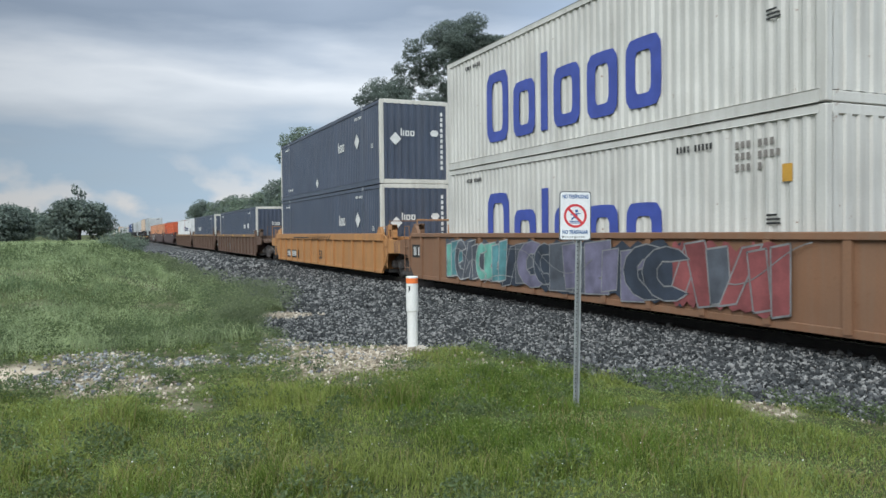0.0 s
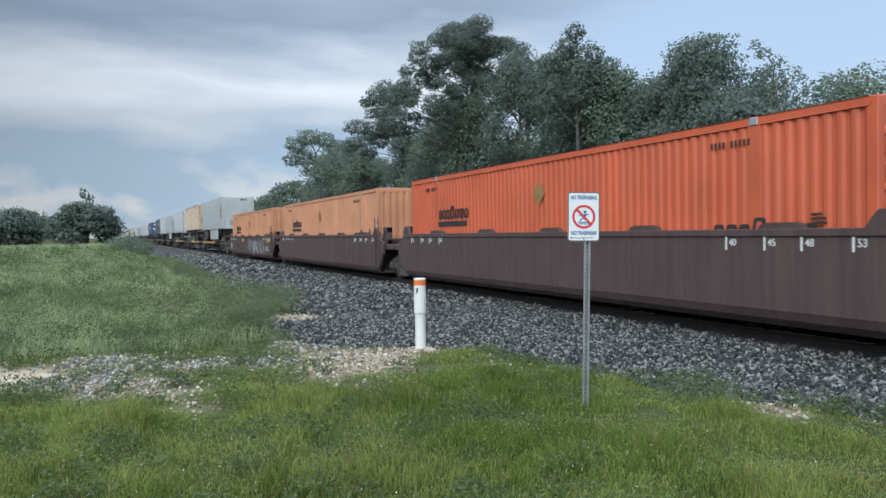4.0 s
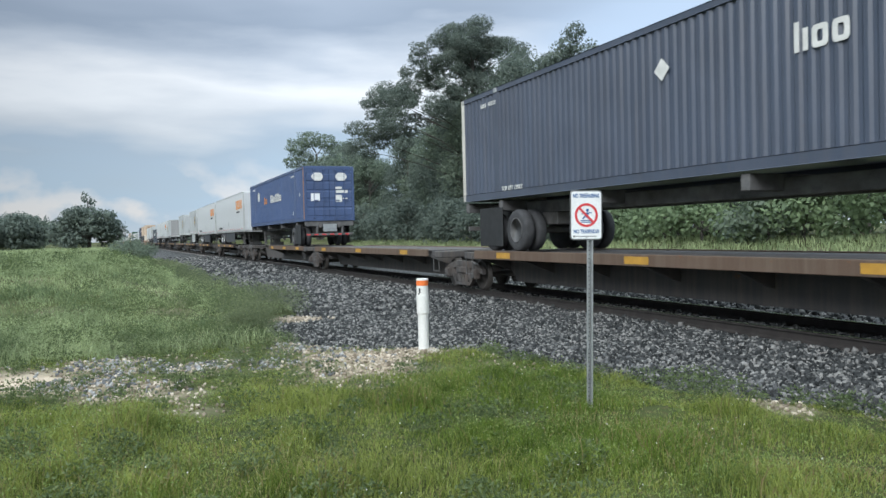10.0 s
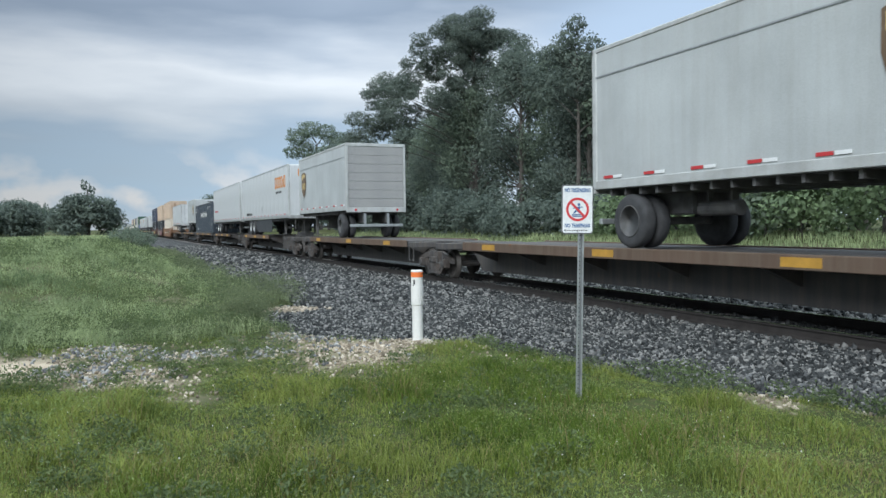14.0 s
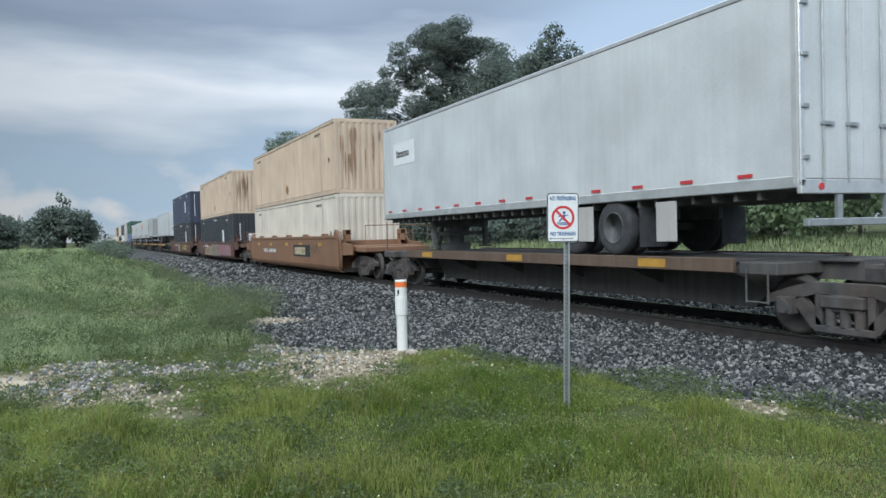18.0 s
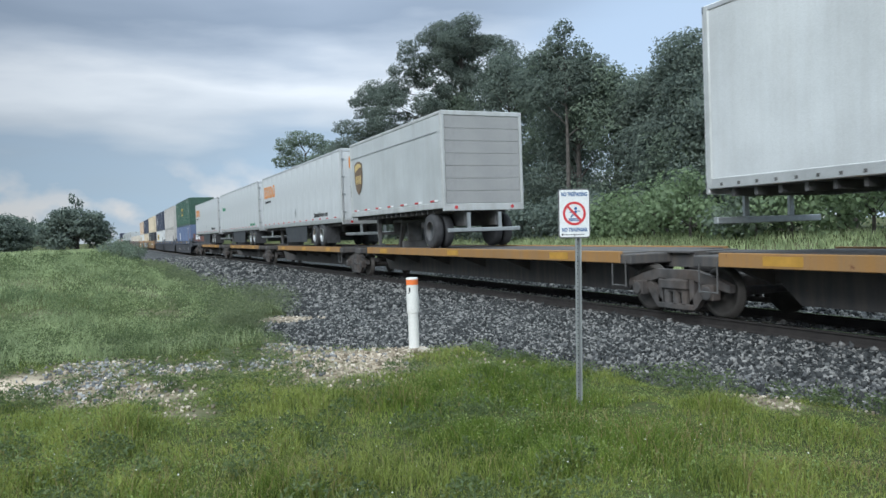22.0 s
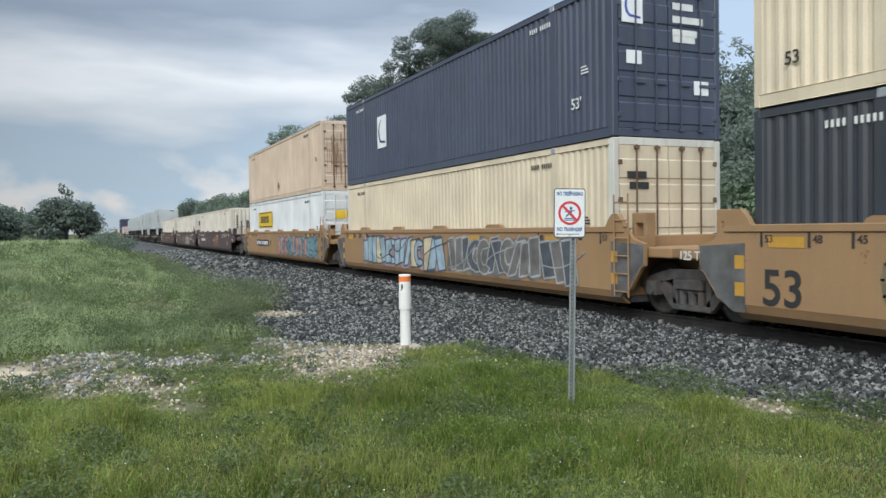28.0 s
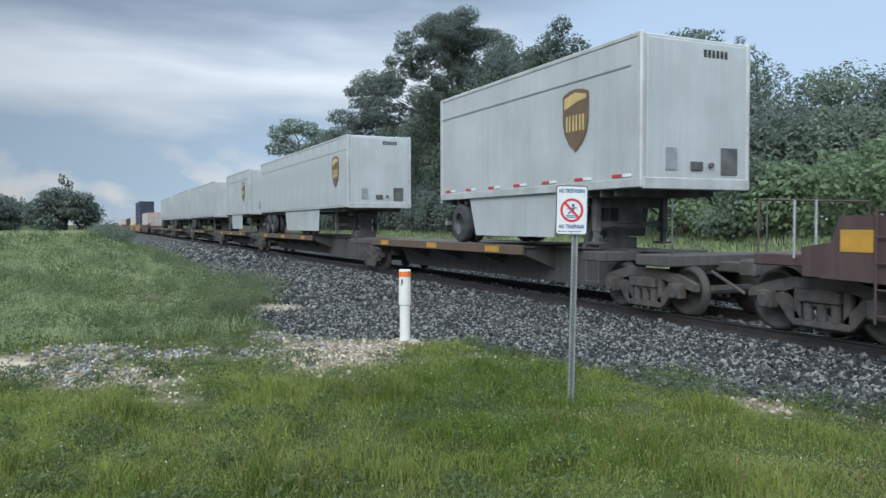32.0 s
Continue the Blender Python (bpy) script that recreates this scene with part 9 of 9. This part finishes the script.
    sheet("grass_clearing", "short trodden grass in the clearing beside the verge", Q, 0.12 * r.uniform(0.5, 1.3, len(Q)), 0.012 * np.ones(len(Q)), 0.8, L_GRASS)
    # small leaves and seed heads through the verge
    n = 70000
    k = r.randint(0, len(P), n)
    lift = r.uniform(0.25, 1.15, n) * h[k]
    Q = np.column_stack([P[k] + r.normal(0, 0.05, (n, 2)), ground_z(P[k, 0], P[k, 1]) + lift])
    herb = 0.40 + 0.55 * vnoise(Q[:, 0], Q[:, 1], 1.3, 71) + 0.45 * sm((2.2 - Q[:, 1]) / 2.0) * sm((-4.6 - Q[:, 0]) / 1.0)
    mask = herb > r.uniform(0.1, 1.0, n)
    v, f = cards(Q[mask], 0.024, 0.45, r)
    tagged(new("verge_herbs", array_mesh("verge_herbs", v, f, 3, L_HERB)), "small-leaved herbs mixed through the verge grass", "weeds", kind="stuff")
    Q = Q[~mask][::2]
    v, f = cards(Q + np.array([0, 0, 0.04]), 0.026, 0.16, r)
    tagged(new("seed_heads", array_mesh("seed_heads", v, f, 3, L_SEED)), "pale feathery seed heads of the grass", "grass", kind="stuff")
    # bank on the near side of the line
    P, d = fan(170000, 11.0, 120.0, -14, 20, r, 0.75)
    front = -11.9 + 0.5 * vnoise(P[:, 0], P[:, 1], 0.9, 9) - 0.5 * sm((P[:, 1] - 1.2) / 1.4)
    keep = (P[:, 1] < toe(P[:, 0]) - 0.12 + r.normal(0, 0.2, len(P))) & (P[:, 0] < front) & (path_mask(P[:, 0], P[:, 1]) < r.uniform(0.1, 0.6, len(P)))
    P, d = P[keep], d[keep]
    tuft = 0.5 + 0.5 * vnoise(P[:, 0], P[:, 1], 0.75, 51)
    h = (0.06 + 0.36 * tuft ** 1.8) * r.uniform(0.5, 1.25, len(P))
    sheet("grass_bank", "tall uneven grass and weeds on the bank", P, h, np.clip(0.0007 * d, 0.007, 0.06) * r.uniform(0.6, 1.4, len(P)), 1.0, L_GRASS2)
    # far side of the line
    n = 26000
    P = np.stack([-9 - 75 * r.uniform(0, 1, n) ** 1.4, r.uniform(16.9, 26, n)], -1)
    sheet("grass_far", "grass between the track and the wood", P, 0.35 * r.uniform(0.5, 1.3, n), 0.03 * np.ones(n), 0.7, L_GRASS2)

    def clumps(name, label, spots, mat, leaf, per):
        """Low bushy plants: leaves round the middle of each spot (x, y, size)."""
        V, F, off = [], [], 0
        for x, y, s in spots:
            z = float(ground_z(np.array([x]), np.array([y]))[0])
            far = max(1.0, math.hypot(x, y) / 14)
            P = blob_points((x, y, z + s * 0.7), s * 1.15, int(per * (s / 0.25) ** 1.2 / far ** 0.9), r, 0.75)
            P[:, 2] = np.maximum(P[:, 2], z + 0.01)
            v, f = cards(P, leaf * far ** 0.8, 0.4, r)
            V.append(v)
            F.append(f + off)
            off += len(v)
        tagged(new(name, array_mesh(name, np.concatenate(V), np.concatenate(F), 3, mat)), label, "weeds", kind="stuff")

    # broad-leaved weeds
    spots = [(-6.6, 5.35, 0.20), (-6.35, 5.45, 0.24), (-6.05, 5.5, 0.22), (-5.75, 5.6, 0.17), (-6.9, 5.3, 0.17), (-5.75, 5.15, 0.21), (-5.5, 5.25, 0.18), (-5.0, 5.95, 0.15), (-4.85, 6.1, 0.20), (-4.5, 6.25, 0.16), (-6.2, 5.3, 0.18), (-5.62, 5.1, 0.16), (-11.2, 3.0, 0.07), (-11.0, 3.1, 0.08), (-10.85, 3.2, 0.07), (-8.6, 3.1, 0.08), (-9.3, 2.2, 0.09)]
    for k in range(34):
        x = r.uniform(-9.6, -4.2)
        spots.append((x, float(toe(np.array([x]))[0]) + r.uniform(-0.30, 0.02), r.uniform(0.06, 0.14)))
    for k in range(90):
        (q,), _ = fan(1, 4.2, 9.0, -10, 34, r)
        spots.append((q[0], q[1], r.uniform(0.08, 0.17)))
    for k in range(60):
        spots.append((r.uniform(-12.0, -8.6), r.uniform(-1.6, 2.6), r.uniform(0.05, 0.15)))
    for k in range(70):
        spots.append((r.uniform(-14.0, -11.6), r.uniform(-3.2, 2.0), r.uniform(0.10, 0.26)))
    for k in range(170):
        (q,), _ = fan(1, 12.6, 60.0, -10, 10, r)
        if q[1] < 2.6:
            spots.append((q[0], q[1], r.uniform(0.16, 0.40)))
    clumps("weeds", "dark green leafy weeds along the ballast and in the grass", spots, L_WEED, 0.040, 300)
    spots = []
    for k in range(620):
        (q,), _ = fan(1, 12.0, 70.0, -12, 11, r, 0.8)
        if q[0] < -12.0 and q[1] < float(toe(np.array([q[0]]))[0]) - 0.4:
            spots.append((q[0], q[1], r.uniform(0.10, 0.30)))
    clumps("bank_herbs", "soft green herbs and low bushes over the bank", spots, L_BANK, 0.036, 300)
    # twiggy olive scrub along the foot of the bank and at the edge of the stones
    spots = [(-10.1, 1.35, 0.20), (-10.3, 1.5, 0.17), (-9.9, 1.9, 0.15), (-10.9, 2.25, 0.2), (-9.5, 1.1, 0.13), (-11.6, 0.9, 0.22), (-11.9, 1.5, 0.25), (-12.2, 0.1, 0.22), (-12.6, 2.1, 0.24), (-13.2, 2.2, 0.26)]
    spots += [(-17.5, 3.75, 0.36), (-17.1, 3.35, 0.30), (-18.0, 3.8, 0.42), (-18.7, 3.85, 0.42), (-16.8, 3.0, 0.26), (-19.6, 3.8, 0.40), (-17.6, 3.2, 0.40)]
    for k in range(130):
        x = -13.2 - 40 * r.uniform(0, 1) ** 1.6
        wide = np.interp(x, [-60, -26, -18, -15.5, -13], [0.9, 1.3, 1.5, 0.7, 0.5])
        spots.append((x, float(toe(np.array([x]))[0]) - 0.15 - wide * r.uniform(0, 1) ** 1.3, r.uniform(0.18, 0.42)))
    clumps("scrub", "olive and brown twiggy scrub along the foot of the bank", spots, L_SCRUB, 0.034, 420)
    # small white flowers
    P, d = fan(300, 4.2, 9.5, -11, 50, r)
    P = P[(P[:, 1] < toe(P[:, 0]) - 0.1) & (P[:, 0] > -8.9)]
    Q = np.column_stack([P, ground_z(P[:, 0], P[:, 1]) + r.uniform(0.14, 0.32, len(P))])
    v, f = cards(Q, 0.010, 1.0, r)
    tagged(new("wild_flowers", array_mesh("wild_flowers", v, f, 3, M_PETAL)), "tiny white wild flowers in the grass", "flowers", kind="stuff")


make_grass()


# ---- single stones on the ballast nearest the verge ----
def loose_stones():
    r = random.Random(4)
    shapes = []
    for k in range(8):
        mb = MB()
        base = [(x, y, z) for x in (-1, 1) for y in (-1, 1) for z in (-1, 1)]
        mb.add([(x * r.uniform(0.5, 1) * 0.036, y * r.uniform(0.5, 1) * 0.028, z * r.uniform(0.5, 1) * 0.022) for x, y, z in base],
               [(0, 1, 3, 2), (4, 6, 7, 5), (0, 4, 5, 1), (2, 3, 7, 6), (0, 2, 6, 4), (1, 5, 7, 3)])
        shapes.append(mb.mesh("stone", M_LOOSE))
    bed = bpy.data.objects["ballast"]
    for k in range(280):
        x = r.uniform(-10.5, -4.6)
        y = float(toe(np.array([x]))[0]) + 0.15 + abs(r.gauss(0, 0.9))
        if y > 8.6:
            continue
        z = float(ballast_z(np.array([x]), np.array([y]))[0]) + 0.035
        part("stone", shapes[k % 8], M_LOOSE, bed, at=pose(x, y, z, r.uniform(0, 360), r.uniform(0, 360), r.uniform(0, 360)))


M_LOOSE = material("single_stone", (0.14, 0.145, 0.15), 0.9, 0, 0.3, 12, 90, 0.4, random_tint=0.75)
loose_stones()


# ---- what moves ----
def motions():
    for ob, xi, z in MOVERS:
        walk(ob, [(t, pose(xi + SPEED * (t - 16.0), TRACK, RAIL + z)) for t in (0.0, 16.0, 32.0)])


motions()
